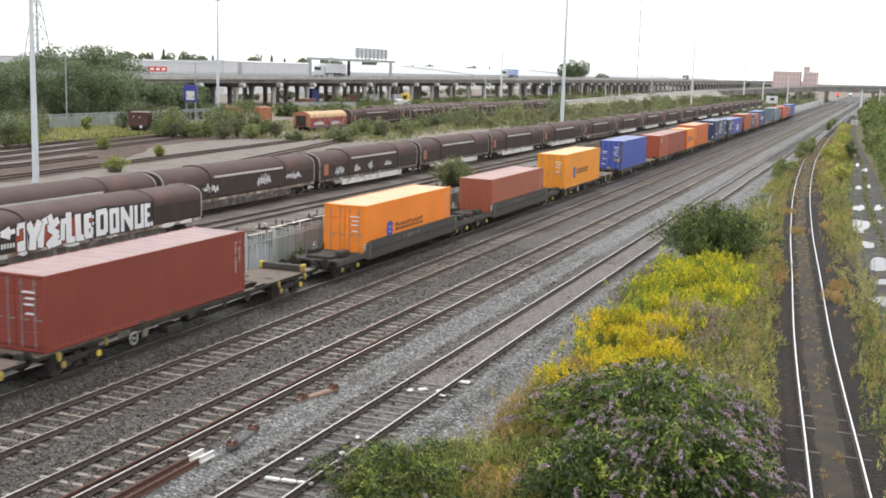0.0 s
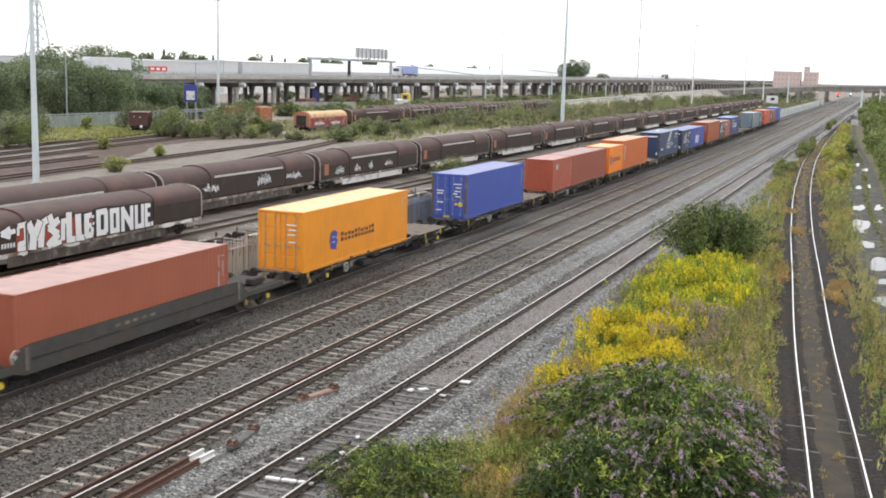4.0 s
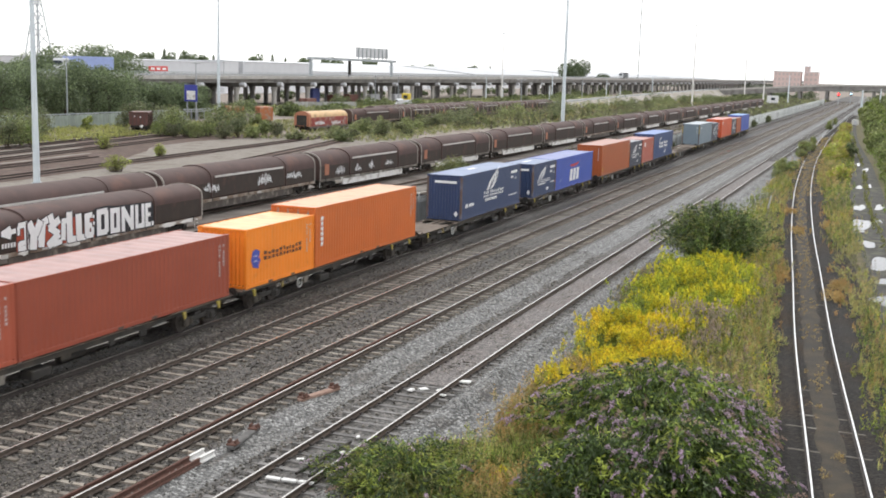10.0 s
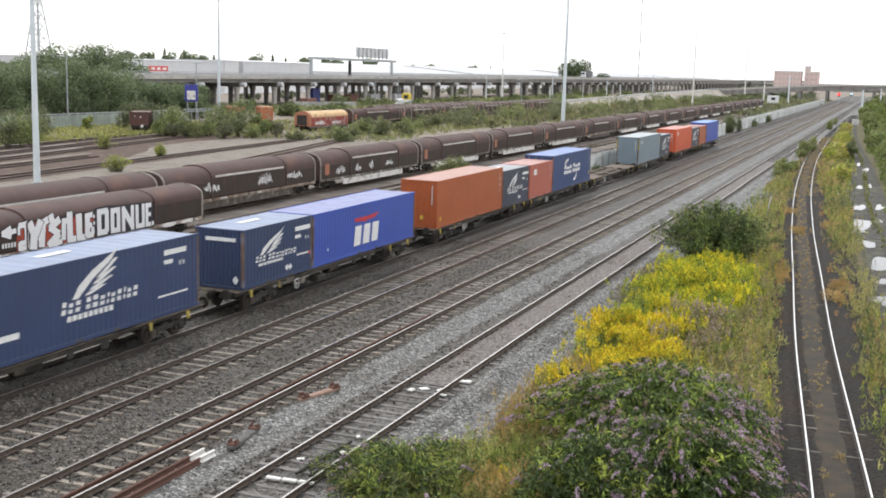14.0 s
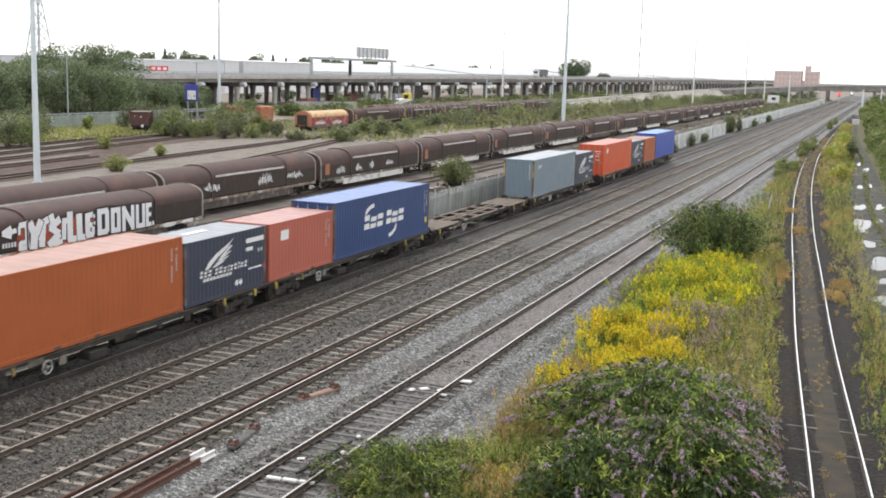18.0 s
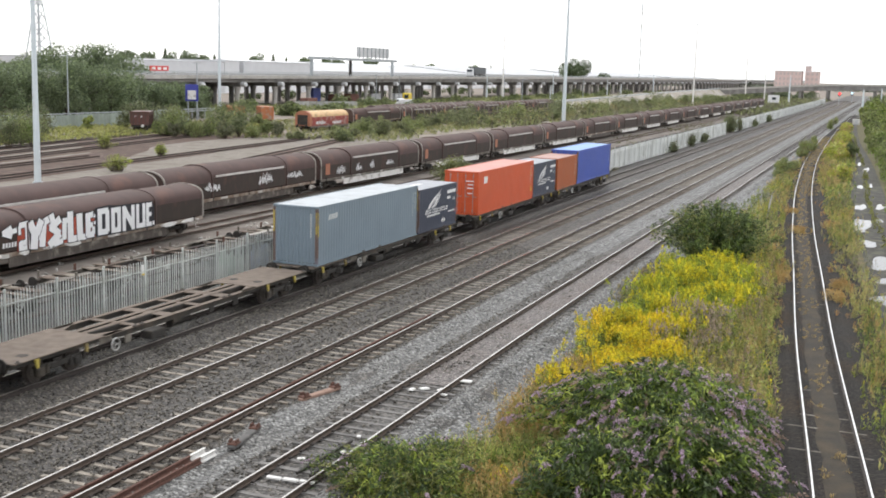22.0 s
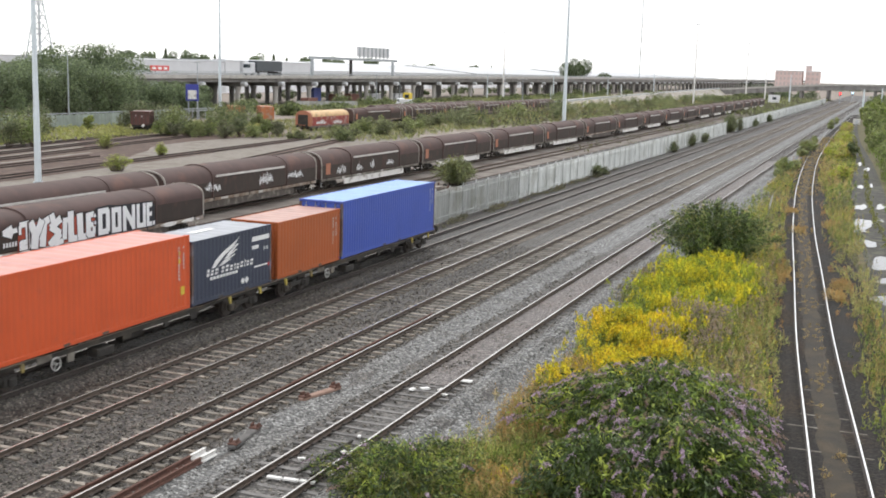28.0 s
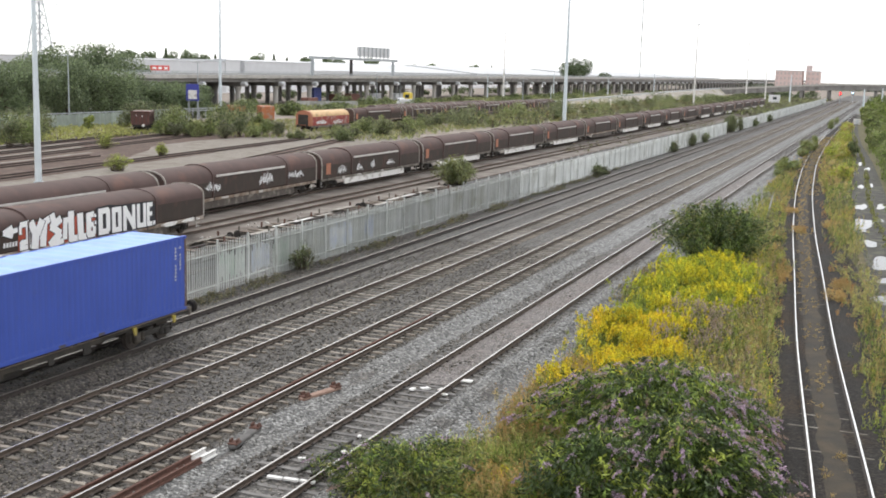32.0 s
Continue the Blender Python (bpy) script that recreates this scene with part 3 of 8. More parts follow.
def track(name, label, xf, y0, y1, near0, near1, smat, rmat, pitch=0.65, z=0.0, top=M_RAILTOP, show=0.0, skip=(), clips=None, bare=0.0):
    t = thing(name, 0, 0, 0, label, "railway track", "railway tracks", kind="structure")
    st = [y0 + (2.0 if y < 300 else 2.0) * i for i, y in enumerate(range(int((y1 - y0) / 2) + 1))]
    for s in (-1, 1):
        rail(t, lambda y, s=s: xf(y) + s * 0.7525, st, z, rmat, top)
    me = sleeper_mesh(smat)
    cm = clip_mesh(clips or M_RAIL_DARK)
    g = Geo()
    k = 0
    y = y0
    rs = random.Random(int(abs(xf(40)) * 100))
    while y < y1:
        a = math.degrees(math.atan2(xf(y + 1) - xf(y - 1), 2.0))
        if near0 <= y <= near1:
            if not any(p <= y <= q for p, q in skip):
                o = part("sleeper", me, t)
                o.matrix_basis = pose(xf(y) + rs.uniform(-0.02, 0.02), y + rs.uniform(-0.02, 0.02), z - 0.175 + (0.03 if y < bare else show) + rs.uniform(-0.012, 0.012), rs.uniform(-0.6, 0.6), 0, -a + rs.uniform(-0.6, 0.6))
                if y < 46:
                    c = part("rail_clips", cm, o)
        else:
            g.box(xf(y), y, z - 0.275 + show, 2.5, 0.25, 0.2)
        y += pitch
    if g.v:
        o = g.ob("far_sleepers", smat, t)
        o["kind"] = "stuff"
    return t


track("main_track_1", "straight track with dark oily sleepers beside the palisade fence", lambda y: T1, -30, 640, 24, 80, M_SLEEPER_DARK, M_RAIL_DARK, top=M_RAILDULL, show=0.0)
track("main_track_2", "straight track with worn pale concrete sleepers", lambda y: T2, -30, 640, 18, 112, M_SLEEPER, M_RAIL, show=0.02)
track("main_track_3", "straight track with pale concrete sleepers and rusty rails lying in it", lambda y: T3, -30, 640, 14, 112, M_SLEEPER, M_RAIL, show=0.02)
track("main_track_4", "straight track half buried in pale ballast", lambda y: T4, -30, 640, 12, 120, M_SLEEPER_GREY, M_RAIL, show=0.0, bare=34.5)
SIDING = [(-30, 5.0), (10, 1.6), (28.8, -0.2), (47.2, -2.05), (64.3, -3.5), (84.7, -5.2), (117, -7.4), (161, -9.45), (212, -10.6), (265, -11.3), (331, -11.6), (420, -11.9)]
track("siding_track", "curved siding with shiny rails on dark weedy ground", lambda y: spline(SIDING, y), -28, 400, 900, 910, M_SLEEPER_DARK, M_RAIL_DARK, pitch=0.7, z=-0.12, top=M_RAILSHINE, show=0.0)

def over_sleeper(x, y):
    return any(abs(x - c) < 1.28 for c in (T2, T3)) and abs((y + 30) % 0.65 - 0.325) > 0.19


def clear_of_rails(x, y):
    for c in (T1, T2, T3, T4):
        d = abs(x - c)
        if abs(d - 0.7525) < 0.14:
            return False
        if d < 1.28 and c in (T2, T3) and over_sleeper(x, y):
            # stones lie in the hollow of the sleeper and on its ends
            return random.random() < (0.5 if d > 1.0 else 0.3 if d < 0.25 else 0.05) * (1 + noise.noise((x, y * 0.8, 7)))
        if c == T4 and d < 0.7 and y < 34.5:
            return random.random() < 0.25
    return True


def stone_z(x, y):
    return bed(x, y) + (0.045 if over_sleeper(x, y) else 0.0)


stones("loose_ballast", "loose brown-grey crushed stones of the track bed", 34000, -30, -17, 20, 66, stone_z, 0.04, M_STONE, 51, clear_of_rails)
stones("loose_pale_ballast", "loose pale grey crushed stones on the shoulders of the near track", 33000, -17.2, -9.7, 18, 66, lambda x, y: near_bed(x, y), 0.042, M_STONE_PALE, 52, lambda x, y: clear_of_rails(x, y) and (on_shoulder(x, y) > 0 or noise.noise((x * 5, y * 5, 2)) > 0.35))
stones("loose_mixed_ballast", "loose brown stones between the shoulders of the near track", 9000, -17.2, -12.4, 18, 66, lambda x, y: near_bed(x, y), 0.042, M_STONE, 53, lambda x, y: clear_of_rails(x, y) and on_shoulder(x, y) < 0.05)
# the few sleepers of the siding that show above the cinders
for y, w in ((33.57, 2.4), (35.94, 2.4), (37.31, 1.5), (40.4, 1.2), (56.67, 1.6), (62, 1.0), (68.37, 1.7), (74, 1.4)):
    g = Geo()
    g.box(spline(SIDING, y) - 0.1, y, -0.285, w, 0.1, 0.05, 0.01)
    tagged(g.ob("steel_sleeper", M_SILL), "edge of a sleeper showing through the cinders", "sleeper", "sleepers of the siding", "structure")
# siding bed and the wet cinder road
g = Geo()
rows = [-28 + 3 * i for i in range(140)]
g.loft([[(spline(SIDING, y) - 2.1, y, -0.43), (spline(SIDING, y) - 1.2, y, -0.27), (spline(SIDING, y) + 1.2, y, -0.27), (spline(SIDING, y) + 2.3, y, -0.4), (spline(SIDING, y) + 3.0, y, -0.47)] for y in rows], close=False)
tagged(g.ob("siding_bed", M_EARTH), "dark cinder bed of the siding", "track bed", kind="structure")
g = Geo()
g.loft([[(spline(SIDING, y) - 0.42 + 0.16 * noise.noise((y * 0.9, 3, 1)), y, -0.262), (spline(SIDING, y) - 0.3, y, -0.25), (spline(SIDING, y) + 0.25, y, -0.25), (spline(SIDING, y) + 0.36 + 0.16 * noise.noise((y * 0.9, 8, 1)), y, -0.262)] for y in [-28 + 1.0 * i for i in range(240)]], close=False)
tagged(g.ob("mossy_fill", mat("brown_moss", (0.07, 0.054, 0.034), (0.034, 0.029, 0.022), 0.95, grain=1.4, spots=0.16, spot_col=(0.032, 0.028, 0.024), bump=0.6, bump_scale=14, spot_scale=0.9)), "brown moss and cinders between the siding rails", "track bed", kind="structure")


def wr(y):
    return 1 - 0.55 * min(1, max(0, (y - 90) / 120))


ROAD = [(-30, 6.5), (30, 3.6), (58.8, 1.75), (72, 0.9), (92, -0.4), (106, -1.2), (125, -1.8), (161, -3.0), (200, -4.8), (260, -7.2), (340, -9.2), (420, -10.3)]
g = Geo()
g.loft([[(spline(ROAD, y) - 1.55 * wr(y), y, -0.4), (spline(ROAD, y) - 1.3 * wr(y), y, -0.375), (spline(ROAD, y) + 1.6 * wr(y), y, -0.375), (spline(ROAD, y) + 2.0 * wr(y), y, -0.4)] for y in rows], close=False)
tagged(g.ob("cinder_road", M_ROAD), "wet dark cinder track with puddles in its ruts", "dirt road", kind="structure")


def puddle(x, y, rx, ry, seed):
    rs = np.random.RandomState(seed)
    n = 28
    ph = rs.uniform(0, 6.28, 4)
    pts = []
    for i in range(n):
        t = 2 * math.pi * i / n
        r = 1 + 0.22 * math.sin(2 * t + ph[0]) + 0.14 * math.sin(3 * t + ph[1]) + 0.09 * math.sin(5 * t + ph[2])
        pts.append((x + rx * r * math.cos(t), y + ry * r * math.sin(t), -0.369))
    g = Geo()
    g.add(pts, [tuple(range(n))])
    tagged(g.ob("puddle", M_WATER), "rain puddle that mirrors the white sky", "puddle", "puddles on the cinder road", "structure")


for i, (x, y, rx, ry) in enumerate([(-1.35, 92, 1.0, 3.0), (-1.55, 87.5, 0.5, 0.9), (-1.75, 104.5, 0.45, 2.6), (0.45, 72.5, 0.95, 2.2), (0.75, 59.8, 0.8, 1.5), (-0.1, 106, 0.45, 2.0), (-0.2, 95, 0.35, 1.4),
                                     (-2.3, 125, 0.25, 2.5), (-1.3, 127, 0.2, 2.0), (-2.2, 150, 0.3, 3.5), (-3.3, 160, 0.25, 3.0), (1.3, 52, 0.7, 0.9), (0.6, 66, 0.4, 1.2), (-0.6, 81, 0.5, 1.6)]):
    puddle(x, y, rx, ry, 10 + i)

# ================= palisade fence =================
FX = -29.45


def pale_mesh():
    g = Geo()
    w = 0.068
    prof = [(-w / 2, 0.018), (-w / 4, 0.0), (0, 0.012), (w / 4, 0.0), (w / 2, 0.018)]
    rings = []
    for z, k in ((0.0, 1.0), (2.22, 1.0), (2.4, 0.12)):
        rings.append([(x_, y_ * k, z) for y_, x_ in [(p[0], p[1]) for p in prof]] + [(x_ + 0.006, y_ * k, z) for y_, x_ in [(p[0], p[1]) for p in reversed(prof)]])
    g.loft(rings)
    return g.mesh("pale", M_PALISADE)


PALE = pale_mesh()


SHEETED = 51.0  # from here on the pales are backed by steel sheets


def fence(y0, y1, z=-0.33, singles=True):
    """Pales on two rails between posts; the rails and posts stand on the railway side."""
    t = thing("palisade_fence", FX, 0, z, "grey galvanised palisade fence with pointed pales along the line", "fence", "palisade fences")
    rs = random.Random(3)
    bays = int(round((y1 - y0) / 2.75))
    step = (y1 - y0) / bays
    far, mid, far_rails, far_sheets, far_posts = Geo(), Geo(), Geo(), Geo(), Geo()
    for b in range(bays + 1):
        y = y0 + b * step
        g = Geo() if y < 190 else far_posts
        g.box(0.085, y, 1.27, 0.06, 0.11, 2.6, 0.008)
        if y < 190:
            g.ob("post", M_PALISADE, t, "pale steel post")
    for b in range(bays):
        y = y0 + b * step
        off = rs.uniform(-0.03, 0.03)
        for zz in (0.4, 1.95):
            g = Geo() if y < 100 else far_rails
            g.box(0.06, y + step / 2, zz + off, 0.04, step - 0.12, 0.055, 0.006)
            if y < 100:
                g.ob("rail", M_PALISADE, t)
        if y > SHEETED - 1:
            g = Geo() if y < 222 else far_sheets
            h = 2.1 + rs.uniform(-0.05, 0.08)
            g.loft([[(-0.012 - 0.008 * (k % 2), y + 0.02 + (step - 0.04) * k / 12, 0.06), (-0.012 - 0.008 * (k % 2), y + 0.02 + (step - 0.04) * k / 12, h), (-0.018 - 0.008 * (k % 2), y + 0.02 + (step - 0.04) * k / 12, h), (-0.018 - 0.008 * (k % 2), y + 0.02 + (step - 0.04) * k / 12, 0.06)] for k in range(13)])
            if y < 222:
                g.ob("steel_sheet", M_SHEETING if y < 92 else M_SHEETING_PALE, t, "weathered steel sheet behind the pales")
        n = 17
        for i in range(n):
            yy = y + (i + 0.5) * step / n
            if singles and yy < 66:
                o = part("pale", PALE, t)
                o.matrix_basis = pose(0.012 + rs.uniform(-0.004, 0.004), yy, off + rs.uniform(-0.015, 0.015), rs.uniform(-0.7, 0.7), 0, 0)
            else:
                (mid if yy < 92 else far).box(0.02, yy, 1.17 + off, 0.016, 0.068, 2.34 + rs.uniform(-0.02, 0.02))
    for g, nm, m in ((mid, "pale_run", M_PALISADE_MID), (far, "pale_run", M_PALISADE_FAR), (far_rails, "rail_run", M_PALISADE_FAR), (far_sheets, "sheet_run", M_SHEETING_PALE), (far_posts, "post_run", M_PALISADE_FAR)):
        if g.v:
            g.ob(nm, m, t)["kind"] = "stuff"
    return t


palisade = fence(20, 222)
fence(236, 566, singles=False)
# faded spray paint on the pales
rs = random.Random(44)
for y0, y1, m in ((45.2, 47.6, M_SPRAY_GREEN), (48.1, 49.9, M_SPRAY_BLUE), (50.2, 52.0, M_SPRAY_GREEN), (56.6, 59.6, M_SPRAY_BLUE), (61.2, 62.6, M_SPRAY_BLUE)):
    g = Geo()
    n = int((y1 - y0) / 0.162)
    for i in range(n):
        y = y0 + 0.162 * i
        a, b = 0.35 + rs.uniform(0, 0.4), 2.0 - rs.uniform(0, 0.5)
        g.add([(0.036, y, a), (0.036, y + 0.07, a - 0.05), (0.036, y + 0.07, b), (0.036, y, b + 0.06)], [(0, 1, 2, 3)])
    g.ob("faded_spray", m, palisade, "faded spray paint on the pales")["kind"] = "stuff"
t = thing("warning_plate", FX + 0.07, 39.27, 1.42, "small yellow and white warning plate fixed to the fence", "sign")
g = Geo()
g.box(0, 0, 0.25, 0.012, 0.3, 0.46, 0.003)
plate = g.ob("plate", M_WHITE, t)
g = Geo()
g.box(0.008, 0, 0.06, 0.006, 0.28, 0.08)
g.ob("yellow_band", M_YELLOW, plate, "yellow lower band")

# ================= the container train =================
BASE_Z = 1.05


def paint(name, c, fade=0.12):
    return mat(name, c, tuple(v * (1 - fade) for v in c), 0.42, 0.0, grain=0.7, spots=0.006, spot_col=tuple(v * 0.78 + 0.012 for v in c), streak=0.22, spot_scale=2.2)


def corrugated(L, h, axis, pitch=0.278, depth=0.018):
    """A wave-pressed wall from 0 to L along its axis; the outer face looks along +x (axis 'y') or -y (axis 'x')."""
    prof = []
    n = max(1, int(round(L / pitch)))
    p = L / n
    for i in range(n):
        u = i * p
        prof += [(u, 0.0), (u + p * 0.26, 0.0), (u + p * 0.5, -depth), (u + p * 0.76, -depth)]
    prof.append((L, 0.0))
    g = Geo()
    v, f = [], []
    for u, d in prof:
        for z in (0.0, h):
            v.append((d, u, z) if axis == "y" else (u, -d, z))
    for i in range(len(prof) - 1):
        f.append((2 * i, 2 * i + 2, 2 * i + 3, 2 * i + 1))
    return g.add(v, f)


WALLS = {}


def wall_mesh(L, h, axis, material):
    key = (L, h, axis, material.name)
    if key not in WALLS:
        WALLS[key] = corrugated(L, h, axis, pitch=0.278 if axis == "y" else 0.2, depth=0.013 if axis == "y" else 0.05).mesh("corrugated_wall", material)
    return WALLS[key]


M_LASH = mat("grubby_yellow", (0.5, 0.4, 0.08), (0.36, 0.28, 0.06), 0.7, grain=6, spots=0.14, spot_col=(0.12, 0.09, 0.06))
M_POST = mat("rusty_post", (0.15, 0.1, 0.08), (0.1, 0.07, 0.06), 0.8, grain=3, spots=0.1, spot_col=(0.2, 0.2, 0.25))
M_CAST = mat("casting_steel", (0.12, 0.1, 0.09), (0.08, 0.07, 0.06), 0.7, 0.2, grain=6)
M_ROD = mat("lock_rod_zinc", (0.35, 0.35, 0.34), (0.25, 0.25, 0.24), 0.5, 0.5, grain=6)
M_LOGO_W = mat("white_vinyl", (0.8, 0.8, 0.8), (0.72, 0.72, 0.72), 0.5, grain=4)


def mark(t, pts, x, material, name="marking", label="", th=0.004):
    """A flat painted shape on the side wall: pts are (y, z) in metres, x is the plane."""
    g = Geo()
    n = len(pts)
    g.add([(x, y, z) for y, z in pts] + [(x + th, y, z) for y, z in pts], [tuple(range(n, 2 * n))] + [(i, (i + 1) % n, n + (i + 1) % n, n + i) for i in range(n)])
    return g.ob(name, material, t, label)


def bar(t, y, z, w, h, x, material, name="marking", slant=0.0):
    return mark(t, [(y, z), (y + w, z), (y + w + slant, z + h), (y + slant, z + h)], x, material, name)


def lettering(t, y, z, widths, h, k, x, material, label, slant=0.0, fill=0.8):
    """A line of writing as plain bars: two stacked blocks for each sign, as ONE part."""
    g = Geo()
    q = y

    def slab(a, b, z0, z1):
        d0, d1 = slant * (z0 - z) / h, slant * (z1 - z) / h
        pts = [(a + d0, z0), (b + d0, z0), (b + d1, z1), (a + d1, z1)]
        g.add([(x, u, v) for u, v in pts] + [(x + 0.004, u, v) for u, v in pts], [(4, 5, 6, 7), (0, 1, 5, 4), (1, 2, 6, 5), (2, 3, 7, 6), (3, 0, 4, 7)])

    for i, w in enumerate(widths):
        w *= k
        if w:
            hh = h * (1.0, 0.8, 0.9, 0.8, 0.94)[i % 5]
            slab(q, q + w * fill, z, z + hh * 0.4)
            slab(q, q + w * fill, z + hh * 0.6, z + hh)
        q += w + 0.07 * k * (1 if w else 2)
    g.ob("lettering", material, t, label)["kind"] = "stuff"


def container(label, L, H, c, doors=True, style="", roof=None):
    """A shipping container: its near end at y = 0, resting on z = 0, wall faces at x = +-1.219."""
    t = new("shipping_container")
    tagged(t, label, "shipping container", "containers on the freight train")
    body = paint("paint_%02d_%02d_%02d" % tuple(int(v * 99) for v in c), c)
    W2 = 1.219
    # corner posts and castings
    for sx in (-1, 1):
        for y in (0.06, L - 0.06):
            g = Geo()
            g.box(sx * (W2 - 0.07), y, H / 2, 0.14, 0.12, H - 0.23, 0.01)
            g.ob("corner_post", M_POST if c in (C_BLUE, C_GREY, C_NAVY, C_DEEPBLUE, C_SLATE, C_INK) else body, t)
            for z in (0.06, H - 0.06):
                g = Geo()
                g.box(sx * (W2 - 0.085), y + (0.025 if y < 1 else -0.025), z, 0.178, 0.17, 0.118, 0.012)
                g.ob("corner_casting", body, t)
    # top and bottom side rails
    for sx in (-1, 1):
        g = Geo()
        g.box(sx * (W2 - 0.03), L / 2, H - 0.04, 0.06, L - 0.35, 0.075, 0.008)
        g.ob("top_rail", body, t)
        g = Geo()
        g.box(sx * (W2 - 0.035), L / 2, 0.085, 0.06, L - 0.35, 0.16, 0.01)
        g.ob("bottom_rail", body, t)
        o = part("side_wall", wall_mesh(L - 0.26, H - 0.24, "y", body), t)
        o.matrix_basis = pose(W2 - 0.012, 0.13, 0.165) if sx > 0 else pose(-W2 + 0.012, L - 0.13, 0.165, 0, 0, 180)
    # fork pockets
    for k in ((L / 2 - 1.0, L / 2 + 1.0) if L < 8 else (L / 2 - 1.0, L / 2 + 1.0)):
        g = Geo()
        g.box(W2 - 0.003, k, 0.07, 0.008, 0.34, 0.1)
        g.ob("fork_pocket", M_CAST, t)
    # roof: shallow ribs across
    g = Geo()
    n = int(L / 0.35)
    v, f = [], []
    for i in range(n + 1):
        y = 0.1 + (L - 0.2) * i / n
        z = H - (0.008 if i % 2 else 0.03)
        for x in (-W2 + 0.05, W2 - 0.05):
            v.append((x, y, z))
    for i in range(n):
        f.append((2 * i, 2 * i + 1, 2 * i + 3, 2 * i + 2))
    g.add(v, f)
    # the sky's sheen is painted in: roof colour lighter than the walls
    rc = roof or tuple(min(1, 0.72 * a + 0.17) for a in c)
    g.ob("roof", mat("roof_%02d_%02d_%02d" % tuple(int(v_ * 99) for v_ in rc), rc, tuple(v_ * 0.8 for v_ in rc), 0.4, 0.0, grain=0.8, spots=0.1, spot_col=tuple(v_ * 0.7 for v_ in rc)), t, "roof coloured paler for the bright sky")
    g = Geo()
    g.box(0, L / 2, 0.12, 2 * W2 - 0.12, L - 0.1, 0.06)
    g.ob("floor", M_UNDER, t)
    # far end wall
    g = Geo()
    g.box(0, L - 0.05, H / 2, 2.16, 0.05, H - 0.2)
    g.ob("end_wall", body, t)
    if doors:
        for sx in (-1, 1):
            g = Geo()
            for k in range(4):
                hh = (H - 0.3) / 4
                g.box(sx * 0.545, 0.035, 0.15 + hh * (k + 0.5), 1.06, 0.05, hh - 0.05, 0.018)
            g.box(sx * 0.545, 0.055, H / 2, 1.07, 0.04, H - 0.26)
            d = g.ob("door", body, t)
            for x in (0.28, 0.82):
                g = Geo()
                g.tube((sx * x, -0.005, 0.14), (sx * x, -0.005, H - 0.12), 0.021, n=6)
                for z in (0.3, H * 0.45, H - 0.3):
                    g.box(sx * x, 0.0, z, 0.11, 0.03, 0.06)
                g.box(sx * x + 0.12, -0.015, H * 0.42, 0.34, 0.02, 0.04)
                g.ob("lock_rod", M_ROD if style != "red" else body, d, "lock rod with handle")
        for k, (x, z, w) in enumerate([(0.6, 0.78, 0.75), (0.65, 0.7, 0.55), (0.6, 0.62, 0.6), (0.62, 0.5, 0.5)]):
            bar_end(t, x, H * z, w * 0.7, 0.07)
        if c == C_BLUE:
            for x, z, w in ((-0.6, 0.62, 0.5), (-0.62, 0.56, 0.4), (0.45, 0.56, 0.3), (-0.6, 0.36, 0.4), (-0.7, 0.18, 0.4)):
                bar_end(t, x, H * z, w, 0.08)
            g = Geo()
            g.tube((0.82, -0.045, H * 0.33), (0.82, -0.034, H * 0.33), 0.16, n=14)
            g.ob("yellow_disc", M_YELLOW, t, "round yellow label")
            bar_end(t, 0.5, H * 0.33, 0.2, 0.16, M_YELLOW)
            bar_end(t, -0.15, 0.12, 0.42, 0.12, M_YELLOW)
    else:
        o = part("end_wall", wall_mesh(2.18, H - 0.24, "x", body), t)
        o.matrix_basis = pose(-1.09, 0.012, 0.12)
    for sz in (0.06, H - 0.06):
        g = Geo()
        g.box(0, 0.05, sz, 2.2, 0.1, 0.11, 0.01)
        g.ob("end_sill" if sz < 1 else "end_header", body, t)
    fx = W2 + 0.001
    # serial lettering at the far upper corner, as bars
    if style not in ("wing", "redmark"):
        g = Geo()
        for k, n in enumerate((11, 7)):
            for q in range(n):
                if (q * 7 + k * 3) % 6 != 4:
                    g.box(fx + 0.002, L - 0.72 + 0.3 * k, H - 0.42 - 0.135 * q, 0.004, 0.07, 0.09)
        g.ob("serial_marks", M_LOGO_PALE, t, "two faint columns of small serial bars")["kind"] = "stuff"
        if style == "swooshes":
            bar(t, L - 0.62, 0.62, 0.24, 0.32, fx, M_YELLOW, "yellow_label")
    if style == "grey":
        for y in (0.06, L - 0.07):
            bar(t, y - 0.03, H * 0.5, 0.08, H * 0.4, fx + 0.012, M_LASH)
        for x in (-1.16, 1.16):
            bar_end(t, x, H * 0.72, 0.08, H * 0.36, M_LASH)
        for k in range(4):
            bar(t, 1.1 + 0.24 * k, H - 0.75 + 0.01 * k, 0.2, 0.26, fx, M_LOGO_PALE, slant=0.06)
        for k in range(9):
            bar_end(t, 0.86, H * (0.5 + 0.045 * k), 0.08, 0.09, M_LOGO_PALE)
    elif style == "wing":
        big = L > 8
        # a rising wing: a broad leading edge and four feathers under it, and bars for the words below
        oy, ky, kz, oz = (4.2, 1.13, 0.95, H * 0.3) if big else (1.0, 0.98, 0.62, H * 0.34)
        wy, kw, wz = (4.75, 2.5, 1.55) if big else (1.35, 2.1, 1.05)
        zb = oz + 0.72 * kz
